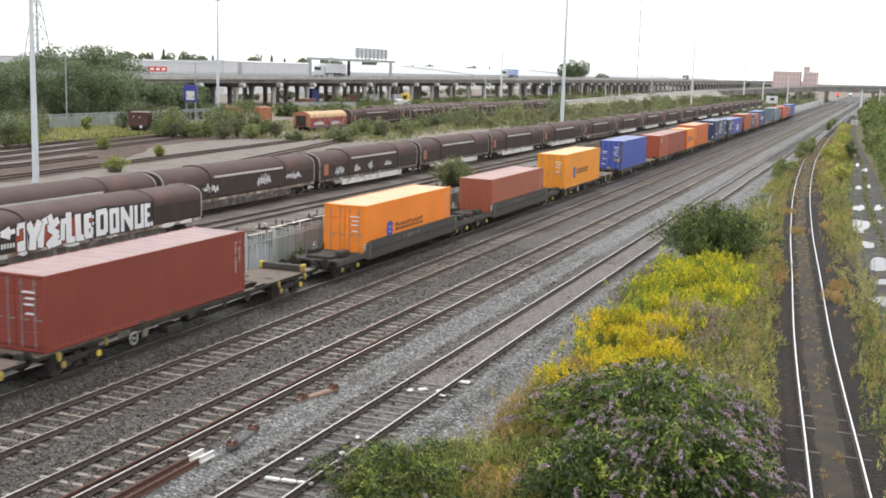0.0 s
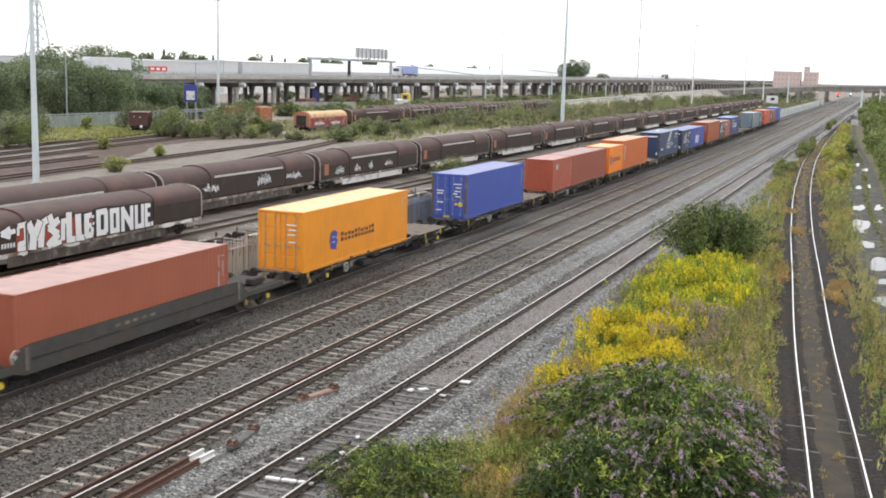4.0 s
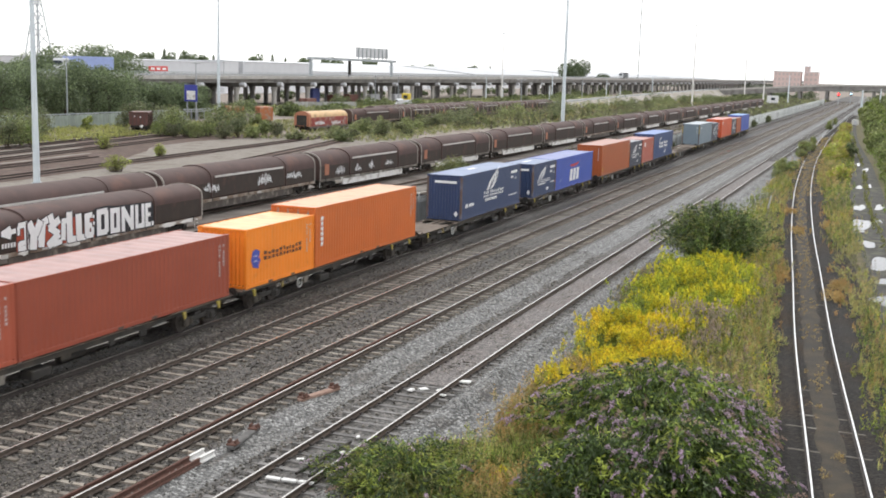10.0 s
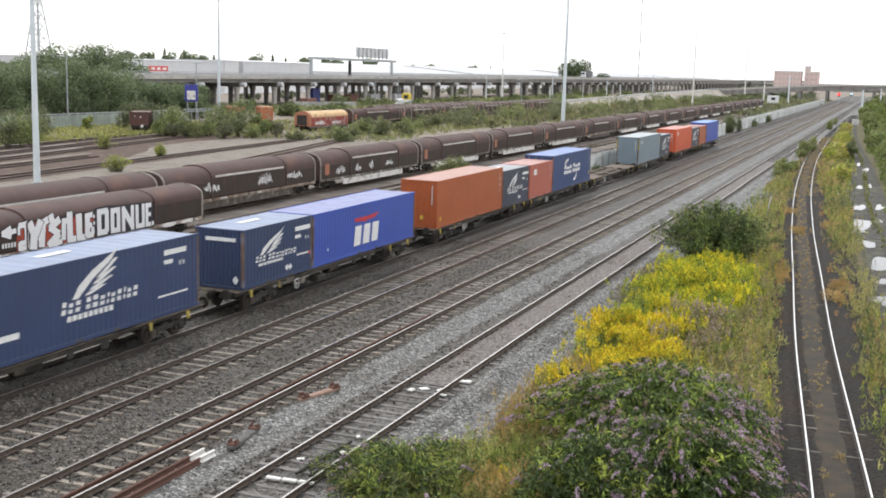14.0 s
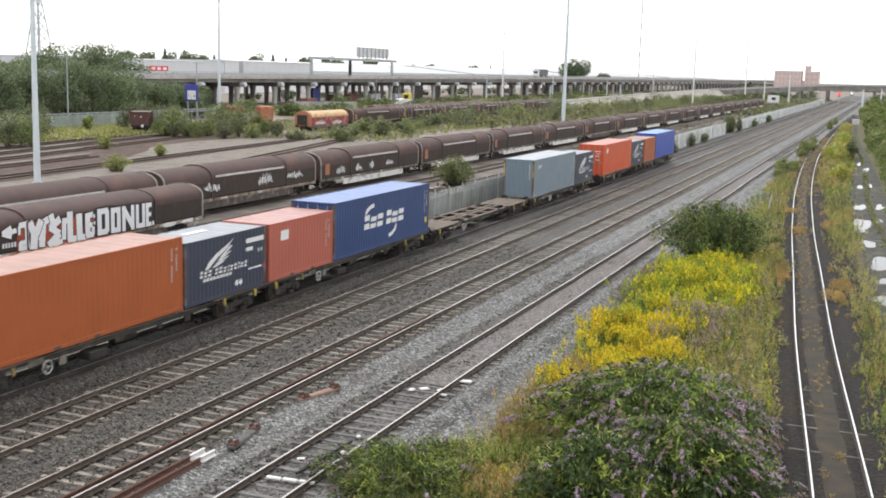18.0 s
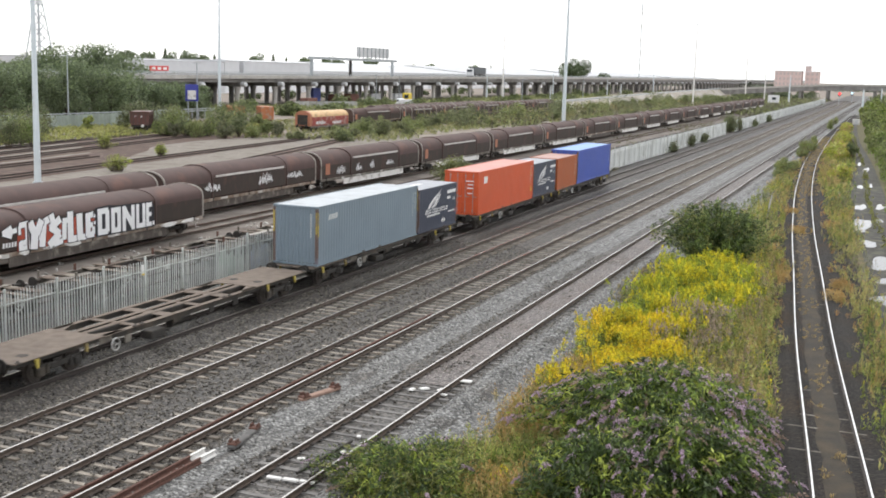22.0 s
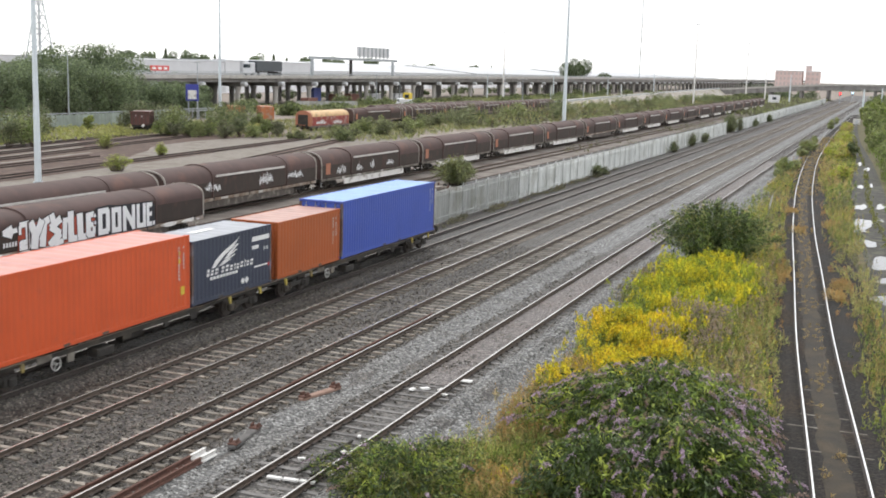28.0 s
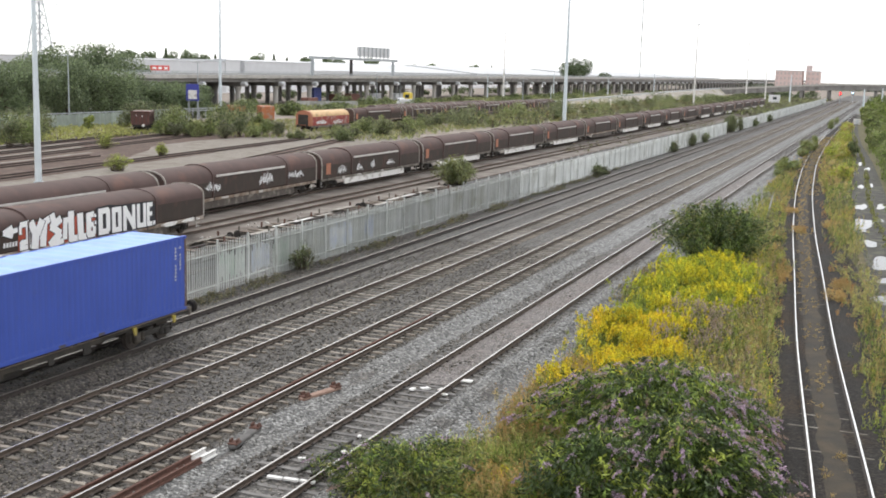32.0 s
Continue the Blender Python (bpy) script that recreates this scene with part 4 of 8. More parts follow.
        mark(t, [(wy, zb), (wy + 0.12 * kw, zb), (wy + 0.42 * kw, zb + 0.36 * wz), (wy + 0.8 * kw, zb + 0.68 * wz), (wy + kw, zb + wz), (wy + 0.86 * kw, zb + 0.86 * wz), (wy + 0.42 * kw, zb + 0.56 * wz), (wy + 0.14 * kw, zb + 0.28 * wz)], fx, M_LOGO_W, "wing_mark")
        for j, (a, b, c_, d) in enumerate(((0.5, 0.36, 0.97, 0.72), (0.42, 0.24, 0.93, 0.52), (0.34, 0.12, 0.86, 0.34), (0.24, 0.02, 0.7, 0.18))):
            mark(t, [(wy + a * kw, zb + b * wz), (wy + (a + 0.13) * kw, zb + (b + 0.01) * wz), (wy + c_ * kw, zb + d * wz), (wy + (c_ - 0.08) * kw, zb + (d + 0.01) * wz), (wy + (a + 0.06) * kw, zb + (b + 0.06) * wz)], fx + 0.002 * (j + 1), M_LOGO_W, "wing_feather")
        lettering(t, oy, oz + 0.26 * kz, (0.2, 0.2, 0.22, 0.0, 0.2, 0.24, 0.22, 0.1, 0.2, 0.2, 0.1, 0.2, 0.22), 0.44 * kz, ky * 1.12, fx, M_LOGO_W, "row of white lettering bars", 0.06 * ky)
        g = Geo()
        for j in range(9):
            g.box(fx + 0.002, oy + (0.34 + 0.24 * j) * ky, oz + 0.06 * kz, 0.004, 0.18 * ky, 0.2 * kz)
        g.ob("small_lettering", M_LOGO_W, t, "line of small white lettering bars")["kind"] = "stuff"
        yy = L - (2.3 if big else 1.62)
        bar(t, yy, H - 0.58, 1.42, 0.2, fx, M_LOGO_W, "lettering_bar")
        bar(t, yy, H - 0.92, 0.54, 0.16, fx, M_LOGO_W, "lettering_bar")
        bar(t, yy + 0.95, H - 1.05, 0.12, 0.16, fx, M_LOGO_PALE)
        bar(t, yy + 1.18, H - 1.05, 0.12, 0.16, fx, M_LOGO_PALE)
        # white hazard diamond low on the end wall
        g = Geo()
        g.add([(0.85, -0.034, 0.62), (1.0, -0.034, 0.42), (0.85, -0.034, 0.22), (0.7, -0.034, 0.42), (0.85, -0.04, 0.62), (1.0, -0.04, 0.42), (0.85, -0.04, 0.22), (0.7, -0.04, 0.42)], [(4, 7, 6, 5), (0, 1, 5, 4), (1, 2, 6, 5), (2, 3, 7, 6), (3, 0, 4, 7)])
        g.ob("hazard_diamond", M_LOGO_W, t, "white diamond label")
        bar(t, L - (2.7 if big else 1.45), H * (0.26 if big else 0.33), 1.9 if big else 1.1, 0.07, fx, M_LOGO_W)
        bar_end(t, 0.1, H - 0.45, 1.5, 0.16)
        if big:
            bar(t, 0.7, 0.75, 0.45, 0.25, fx, M_LOGO_W)
            bar(t, 1.35, 0.78, 0.9, 0.2, fx, M_LOGO_W)
        else:
            bar(t, L - 0.32, H * 0.3, 0.14, 0.16, fx, M_RED_LOGO)
            for y in (3.55, 3.85):
                mark(t, [(y, H * 0.17), (y + 0.16, H * 0.17 - 0.16), (y + 0.32, H * 0.17), (y + 0.16, H * 0.17 + 0.16)], fx, M_LOGO_W, "hazard_diamond")
        g = Geo()
        g.box(-0.2, L * 0.45, H + 0.002, 0.35, 1.6, 0.01)
        g.ob("roof_marking", M_LOGO_W, t)
    elif style == "orangemark":
        s = 1.15 if L > 8 else 1.0
        oy, oz = (2.8, H * 0.36) if L > 8 else (0.5, H * 0.42)
        mark(t, [(oy - 0.12 * s, oz + 0.12 * s), (oy + 0.02 * s, oz - 0.2 * s), (oy + 0.5 * s, oz - 0.3 * s), (oy + 0.52 * s, oz - 0.12 * s), (oy + 0.66 * s, oz + 0.06 * s), (oy + 0.5 * s, oz + 0.2 * s), (oy + 0.64 * s, oz + 0.42 * s), (oy + 0.3 * s, oz + 0.58 * s), (oy, oz + 0.5 * s)], fx, M_MARK_BLUE, "emblem")
        for z in (0.02, 0.24):
            mark(t, [(oy + 0.12 * s, oz + z * s), (oy + 0.42 * s, oz + (z + 0.0) * s), (oy + 0.36 * s, oz + (z + 0.07) * s), (oy + 0.1 * s, oz + (z + 0.07) * s)], fx + 0.004, M_MARK_PALE, "emblem_stripe")
        lettering(t, oy + 0.95 * s, oz, (0.26, 0.22, 0.24, 0.22, 0.24, 0.16, 0.2, 0.12, 0.22, 0.2, 0.24), 0.4 * s, 1.12 * s, fx, M_MARK_BROWN, "row of dark brown lettering bars")
    elif style == "redmark":
        mark(t, [(L * 0.37, H * 0.66), (L * 0.45, H * 0.645), (L * 0.47, H * 0.615), (L * 0.49, H * 0.65), (L * 0.56, H * 0.67), (L * 0.61, H * 0.77), (L * 0.5, H * 0.73), (L * 0.36, H * 0.73)], fx, M_RED_LOGO, "red_mark")
        # three bold white blocks under it
        for y in (0.36, 0.445, 0.53):
            mark(t, [(L * y, H * 0.18), (L * (y + 0.062), H * 0.18), (L * (y + 0.075), H * 0.57), (L * (y + 0.013), H * 0.57)], fx, M_LOGO_W, "bold_mark")
        bar(t, L * 0.12, H * 0.24, 0.12, 0.16, fx, M_LOGO_W)
    elif style == "swooshes":
        for y0 in (L * 0.275, L * 0.5):
            lettering(t, y0, H * 0.4, (0.62, 0.7, 0.68), 0.74, 1.1, fx, M_LOGO_W, "bold white lettering bars", 0.1, 0.9)
        arc = [(L * 0.385 + 1.25 * math.cos(a), H * 0.66 + 0.55 * math.sin(a)) for a in (2.9, 2.5, 2.1, 1.7)]
        mark(t, arc + [(y + 0.05, z - 0.2) for y, z in reversed(arc)], fx, M_LOGO_W, "swoosh")
        arc = [(L * 0.515 + 1.25 * math.cos(a), H * 0.34 + 0.6 * math.sin(a)) for a in (6.2, 5.7, 5.3, 4.9)]
        mark(t, [(y - 0.05, z + 0.2) for y, z in arc] + list(reversed(arc)), fx, M_LOGO_W, "swoosh")
    elif style == "emblem":
        bar(t, 0.9, H - 0.85, 0.55, 0.42, fx, M_LOGO_PALE)
    elif style == "redlogo":
        if L > 8:
            bar(t, L - 0.62, 0.62, 0.24, 0.32, fx, M_YELLOW, "yellow_label")
            for j in range(2):
                bar(t, L - 0.74, H - 0.72 - 0.3 * j, 0.1, 0.16, fx, M_YELLOW, "yellow_label")
        bar(t, 1.0, H - 0.85, 0.7, 0.45, fx, M_LOGO_W)
    elif style == "orred":
        for j in range(6):
            bar(t, 0.55, H * (0.34 + 0.085 * j), 0.24, 0.19, fx, M_LOGO_W)
    elif style == "plainbrown":
        for j in range(8):
            bar_end(t, 0.86, H * (0.52 + 0.05 * j), 0.07, 0.11, M_LOGO_PALE)
        bar(t, 0.42, 0.42, 0.22, 0.26, fx, M_YELLOW, "yellow_label")
        bar_end(t, 0.2, 0.62, 0.22, 0.26, M_YELLOW)
    return t


def bar_end(t, x, z, w, h, material=None):
    g = Geo()
    g.box(x, -0.03 if material is None else -0.008, z, w, 0.006, h)
    return g.ob("marking", material or M_LOGO_W, t)


M_LOGO_PALE = mat("faded_vinyl", (0.6, 0.62, 0.62), (0.5, 0.52, 0.52), 0.6, grain=4)
M_MARK_BLUE = mat("blue_vinyl", (0.06, 0.08, 0.4), (0.05, 0.07, 0.33), 0.5, grain=4)
M_MARK_BROWN = mat("brown_vinyl", (0.1, 0.05, 0.04), (0.08, 0.04, 0.03), 0.5, grain=4)
M_MARK_PALE = mat("pale_blue_vinyl", (0.4, 0.42, 0.6), (0.34, 0.36, 0.54), 0.5, grain=4)
M_RED_LOGO = mat("red_vinyl", (0.55, 0.04, 0.05), (0.45, 0.03, 0.04), 0.5, grain=4)

C_MAROON, C_BROWN = (0.25, 0.05, 0.034), (0.4, 0.1, 0.028)
C_SALMON = (0.46, 0.125, 0.085)
C_ORANGE, C_TERRA, C_BLUE = (0.9, 0.33, 0.022), (0.38, 0.11, 0.062), (0.05, 0.095, 0.42)
C_NAVY, C_SLATE, C_GREY, C_DEEPBLUE = (0.04, 0.062, 0.14), (0.045, 0.054, 0.085), (0.2, 0.255, 0.3), (0.03, 0.062, 0.18)
C_FLAME = (0.62, 0.1, 0.03)
C_TANGERINE, C_INK = (0.95, 0.27, 0.024), (0.034, 0.055, 0.125)

TRAIN = []  # (thing, distance along the train)


def load(u, z, *args, **kw):
    t = container(*args, **kw)
    TRAIN.append((t, u, z))
    return t


load(28.18, BASE_Z, "maroon steel container with door lettering, on a flat wagon", 12.19, 2.59, C_MAROON)
load(52.21, 0.72, "orange container with blue emblem, sunk in a pocket wagon", 12.19, 2.75, C_TANGERINE, True, "orangemark", (0.86, 0.5, 0.24))
load(72.35, 0.66, "faded terracotta container, sunk in a pocket wagon", 12.19, 2.59, C_TERRA, False)
load(90.95, BASE_Z - 0.1, "orange high container with blue emblem", 12.19, 2.9, C_ORANGE, True, "orangemark", (0.8, 0.56, 0.24))
load(112.7, BASE_Z, "bright blue high container, doors lettered white", 12.19, 2.9, C_BLUE)
load(132.72, BASE_Z, "short brick-red container with a small pale emblem", 6.06, 2.59, (0.43, 0.1, 0.055), False, "emblem")
load(138.84, BASE_Z, "long brick-red container behind a short red one", 12.19, 2.59, (0.33, 0.075, 0.042), False)
load(152.37, BASE_Z, "short orange container with dark lettering bars", 6.06, 2.59, C_TANGERINE, False, "orangemark", (0.86, 0.54, 0.26))
load(158.55, BASE_Z, "long orange high container with white marks on its front", 12.19, 2.9, (0.62, 0.145, 0.026), True, "orred", (0.72, 0.4, 0.22))
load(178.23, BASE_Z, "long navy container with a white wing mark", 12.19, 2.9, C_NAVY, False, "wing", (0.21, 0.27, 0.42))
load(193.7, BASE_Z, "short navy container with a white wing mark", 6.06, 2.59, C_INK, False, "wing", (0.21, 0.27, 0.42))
load(199.88, BASE_Z, "blue container with red and white marks", 12.19, 2.59, C_BLUE, False, "redmark")
load(215.61, BASE_Z, "long burnt-orange high container with yellow labels", 12.19, 2.9, C_BROWN, False, "plainbrown")
load(227.95, BASE_Z, "short dark container with a white wing mark", 6.06, 2.59, C_SLATE, False, "wing", (0.33, 0.345, 0.38))
load(234.32, BASE_Z, "short salmon-red container with a small white emblem", 6.06, 2.59, C_SALMON, True, "redlogo")
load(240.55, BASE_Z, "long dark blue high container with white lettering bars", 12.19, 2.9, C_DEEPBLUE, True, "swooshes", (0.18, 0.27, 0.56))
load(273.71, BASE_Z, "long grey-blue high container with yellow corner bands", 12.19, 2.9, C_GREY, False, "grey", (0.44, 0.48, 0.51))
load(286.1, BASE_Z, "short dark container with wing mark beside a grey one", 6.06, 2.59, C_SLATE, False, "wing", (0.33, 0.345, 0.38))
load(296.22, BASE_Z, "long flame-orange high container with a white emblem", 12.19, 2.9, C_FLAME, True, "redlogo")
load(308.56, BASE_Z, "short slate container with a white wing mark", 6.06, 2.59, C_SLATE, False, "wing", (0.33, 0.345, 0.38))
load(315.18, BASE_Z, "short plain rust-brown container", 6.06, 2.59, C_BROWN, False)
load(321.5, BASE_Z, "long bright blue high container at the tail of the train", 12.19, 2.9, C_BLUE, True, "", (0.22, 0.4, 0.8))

# ---- wagons ----
def wheelset():
    g = Geo()
    g.tube((-0.95, 0, 0), (0.95, 0, 0), 0.08, n=8)
    for s in (-1, 1):
        g.tube((s * 0.68, 0, 0), (s * 0.72, 0, 0), 0.46, n=20)
        g.tube((s * 0.72, 0, 0), (s * 0.82, 0, 0), 0.42, 0.41, n=20)
        g.tube((s * 0.82, 0, 0), (s * 0.86, 0, 0), 0.2, 0.16, n=12)
    return g.mesh("wheelset", M_WHEEL)


WHEELSET = wheelset()


def bogie_mesh():
    g = Geo()
    for s in (-1, 1):
        g.box(s * 1.0, 0, 0.53, 0.1, 0.9, 0.2, 0.03)
        for e in (-1, 1):
            g.box(s * 1.0, e * 0.72, 0.6, 0.09, 0.75, 0.13, 0.03)
            g.box(s * 1.02, e * 0.9, 0.43, 0.2, 0.34, 0.3, 0.05)
            g.tube((s * 1.02, e * 0.58, 0.34), (s * 1.02, e * 0.58, 0.66), 0.09, n=8)
            g.box(s * 1.0, e * 1.25, 0.5, 0.06, 0.08, 0.3, 0.02)
    g.box(0, 0, 0.6, 1.95, 0.4, 0.24, 0.03)
    return g.mesh("bogie_frame", M_WAGON)


BOGIE = bogie_mesh()


def bogie(t, y, caps=False):
    b = part("bogie", BOGIE, t)
    b.matrix_basis = pose(0, y, 0)
    if caps:
        for e in (-0.9, 0.9):
            g = Geo()
            g.tube((1.11, e, 0.46), (1.15, e, 0.46), 0.13, 0.11, n=12)
            g.ob("axle_cap", M_YELLOW, b, "yellow axle box cover")
    for e in (-0.9, 0.9):
        w = part("wheelset", WHEELSET, b)
        w.matrix_basis = pose(0, e, 0.46)


def buffers(t, L):
    for y, s in ((0, -1), (L, 1)):
        for x in (-0.87, 0.87):
            g = Geo()
            g.tube((x, y, 0.98), (x, y + s * 0.4, 0.98), 0.1, n=10)
            g.tube((x, y + s * 0.4, 0.98), (x, y + s * 0.45, 0.98), 0.23, n=16)
            g.ob("buffer", M_UNDER, t)
        g = Geo()
        g.box(0, y + s * 0.12, 0.95, 0.16, 0.4, 0.2, 0.03)
        g.ob("coupling", M_UNDER, t)


def handwheel(t, x, y, z):
    g = Geo()
    g.ring((x, y, z), 0, 0.22, 0.028)
    g.tube((x - 0.12, y, z), (x + 0.03, y, z), 0.05, n=8)
    for a in range(3):
        c, s = math.cos(a * 2.09), math.sin(a * 2.09)
        g.tube((x, y, z), (x, y + 0.22 * c, z + 0.22 * s), 0.016, n=5)
    g.ob("handwheel", M_RIM, t, "pale brake handwheel")


def flat_wagon(L=19.1, caps=False):
    """A skeletal 60 foot container flat: deck plates over the bogies, open bays between a spine and two sills."""
    t = new("container_flat_wagon")
    tagged(t, "skeletal container flat wagon with worn brown deck and yellow lashing points", "flat wagon", "wagons of the freight train")
    for s in (-1, 1):
        g = Geo()
        # fish-bellied side sill
        pts = [(0, 0.84), (4.2, 0.84), (5.6, 0.77), (L - 5.6, 0.77), (L - 4.2, 0.84), (L, 0.84)]
        rings = [[(s * 1.02, y, z), (s * 1.1, y, z), (s * 1.1, y, 0.98), (s * 1.02, y, 0.98)] for y, z in pts]
        g.loft(rings)
        g.ob("side_sill", M_WAGON_GREEN, t)
    for x in (-0.28, 0.28):
        g = Geo()
        g.box(x, L / 2, 0.82, 0.16, L - 0.2, 0.32, 0.02)
        g.ob("centre_sill", M_UNDER, t)
    for y0 in (0.05, L - 4.45):
        g = Geo()
        # deck plate with two round holes
        g.box(0, y0 + 2.2, 1.0, 2.42, 4.4, 0.04, 0.01)
        d = g.ob("deck_plate", M_DECK, t)
        # each hole is a flat dark disc, its inner shade given by colour
        for x in (-0.62, 0.62):
            g = Geo()
            g.tube((x, y0 + 1.0, 1.021), (x, y0 + 1.0, 1.026), 0.2, n=14)
            g.ob("deck_hole", M_UNDER, d, "dark hand hole")
        # the plate narrows to the side members and the spine
        e = 1 if y0 < 1 else -1
        b = y0 + (4.39 if e > 0 else 0.01)
        for s in (-1, 1):
            g = Geo()
            g.add([(s * 1.21, b, 1.0), (s * 0.62, b, 1.0), (s * 0.98, b + e * 0.9, 1.0), (s * 1.21, b + e * 1.3, 1.0)], [(0, 1, 2, 3) if s * e < 0 else (3, 2, 1, 0)])
            g.ob("gusset_plate", M_DECK, d)
    for s in (-1, 1):
        g = Geo()
        g.box(s * 0.2, L / 2, 0.985, 0.22, L - 8.9, 0.03, 0.008)
        g.ob("spine_plate", M_DECK, t)
        g = Geo()
        g.box(s * 1.08, L / 2, 0.985, 0.22, L - 8.9, 0.03, 0.008)
        g.ob("side_flange", M_DECK, t)
    for k in range(4):
        g = Geo()
        g.box(0, 4.45 + (L - 8.9) * (k + 1) / 5, 0.96, 2.1, 0.55 if k % 2 else 0.3, 0.04, 0.01)
        g.ob("cross_plate", M_DECK, t)
    for s in (-1, 1):
        for y in (0.25, 6.2, 6.6, 12.1, 12.5, L - 0.25):
            g = Geo()
            g.box(s * 1.16, y, 1.025, 0.14, 0.2, 0.05, 0.015)
            g.tube((s * 1.16, y, 1.04), (s * 1.16, y, 1.1), 0.05, 0.03, n=6)
            g.ob("twist_lock", M_CAST, t)
        for y in (1.1, 3.5, L - 3.5, L - 1.1):
            g = Geo()
            g.loft([[(s * 1.1, y - 0.09, 0.97), (s * 1.1, y + 0.09, 0.97), (s * 1.2, y + 0.09, 0.93), (s * 1.2, y - 0.09, 0.93)], [(s * 1.17, y - 0.05, 0.66), (s * 1.17, y + 0.05, 0.66), (s * 1.22, y + 0.05, 0.66), (s * 1.22, y - 0.05, 0.66)]])
            g.ob("lashing_point", M_LASH, t, "yellow lashing point")
        g = Geo()
        g.box(s * 1.108, 4.6, 0.84, 0.012, 0.7, 0.24)
        g.ob("data_panel", M_SILL, t, "pale lettering panel")
        g = Geo()
        g.box(s * 0.95, 7.6, 0.45, 0.5, 0.9, 0.3, 0.03)
        g.ob("brake_box", M_WAGON, t)
        g = Geo()
        g.tube((s * 0.5, 9.2, 0.5), (s * 0.5, 10.4, 0.5), 0.2, n=10)
        g.ob("air_tank", M_WAGON, t)
        for y, w, d in ((5.9, 0.35, 0.34), (8.9, 0.5, 0.2), (11.3, 0.3, 0.26), (13.1, 0.4, 0.3)):
            g = Geo()
            g.box(s * 1.06, y, 0.8 - d / 2, 0.08, w, d, 0.02)
            g.ob("hanger_bracket", M_SILL if d > 0.3 else M_WAGON, t)
    handwheel(t, 1.27, 4.95, 0.62)
    buffers(t, L)
    bogie(t, 2.3, caps)
    bogie(t, L - 2.3, caps)
    return t


def pocket_wagon(L=20.0):
    """A well wagon whose container sits low between deep side girders."""
    t = new("pocket_wagon")
    tagged(t, "dark grey pocket wagon with deep side girders and grimy ends", "pocket wagon", "wagons of the freight train")
    for s in (-1, 1):
        g = Geo()
        pts = [(0, 0.78, 1.02), (3.1, 0.78, 1.02), (3.5, 0.66, 1.5), (4.0, 0.62, 1.58), (L - 4.0, 0.62, 1.58), (L - 3.5, 0.66, 1.5), (L - 3.1, 0.78, 1.02), (L, 0.78, 1.02)]
        g.loft([[(s * 1.25, y, a), (s * 1.33, y, a), (s * 1.33, y, b), (s * 1.25, y, b)] for y, a, b in pts])
        girder = g.ob("side_girder", M_POCKET, t)
        g = Geo()
        g.box(s * 1.34, L / 2, 1.1, 0.03, L - 8, 0.09, 0.01)
        g.ob("girder_flange", M_WAGON, girder)
        for y in (3.75, L - 3.75):
            g = Geo()
            g.box(s * 1.345, y, 1.15, 0.02, 0.16, 0.75)
            g.ob("white_stripe", M_SILL, girder, "pale upright stripe")
        for k in range(5):
            g = Geo()
            g.box(s * 1.338, 8.3 + 0.5 * k, 1.32, 0.006, 0.3, 0.12)
            g.ob("lettering_bar", M_SILL, girder)
    g = Geo()
    g.box(0, L / 2, 0.58, 2.4, L - 7.4, 0.08)
    g.ob("well_floor", M_UNDER, t)
    for y0 in (1.6, L - 1.6):
        g = Geo()
        g.box(0, y0, 0.95, 2.3, 3.0, 0.16, 0.02)
        g.box(0, y0, 1.08, 1.4, 2.2, 0.14, 0.03)
        g.ob("end_platform", M_UNDER, t)
        for x in (-0.8, 0.8):
            g = Geo()
            g.box(x, y0, 1.2, 0.35, 1.0, 0.3, 0.05)
            g.ob("hitch_box", M_UNDER, t)
    handwheel(t, 1.3, 3.3, 1.28)
    handwheel(t, -1.3, 2.6, 1.28)
    bogie(t, 1.9, True)
    bogie(t, L - 1.9, True)
    buffers(t, L)
    return t


FLAT0 = flat_wagon()
FLAT1 = flat_wagon(caps=True)
POCKET0 = pocket_wagon()
WAGONS = [(27.75, FLAT1), (48.8, POCKET0), (68.9, POCKET0), (90.4, FLAT1), (112.2, FLAT0), (132.3, FLAT0), (152.0, FLAT0), (171.7, FLAT0), (193.3, FLAT0), (215.2, FLAT0),
          (233.9, FLAT0), (253.6, FLAT0), (273.3, FLAT0), (295.75, FLAT0), (314.9, FLAT0), (8.2, FLAT1)]
used = set()
for u, proto in WAGONS:
    if proto in used:
        o = copy_thing(proto, pose(T1, u, 0))
    else:
        used.add(proto)
        o = proto
    TRAIN.append((o, u, 0.0))
tail = [o for o, u, z in TRAIN if u == 314.9][0]
tail["label"] = "last container flat wagon of the train with round buffers"
for s in (-0.87, 0.87):
    g = Geo()
    g.tube((s, 19.1, 0.98), (s, 19.6, 0.98), 0.1, n=10)
    g.tube((s, 19.6, 0.98), (s, 19.66, 0.98), 0.25, n=16)
    g.ob("buffer", M_UNDER, tail)
g = Geo()
g.box(0, 19.14, 0.9, 2.3, 0.12, 0.34, 0.03)
g.ob("end_beam", M_SILL, tail)
# the yellow-ended load beam on the wagon behind the leading container
t = new("load_beam")
tagged(t, "dusty grey load beam with yellow ends, lying across the wagon end", "load beam")
g = Geo()
g.box(0, 0, 0.16, 2.1, 0.3, 0.28, 0.03)
g.ob("beam", M_POCKET, t)
for x in (-1.1, 1.1):
    g = Geo()
    g.box(x, 0, 0.18, 0.16, 0.36, 0.34, 0.03)
    g.ob("yellow_end", M_YELLOW, t, "yellow painted end")
TRAIN.append((t, 45.7, 1.021))


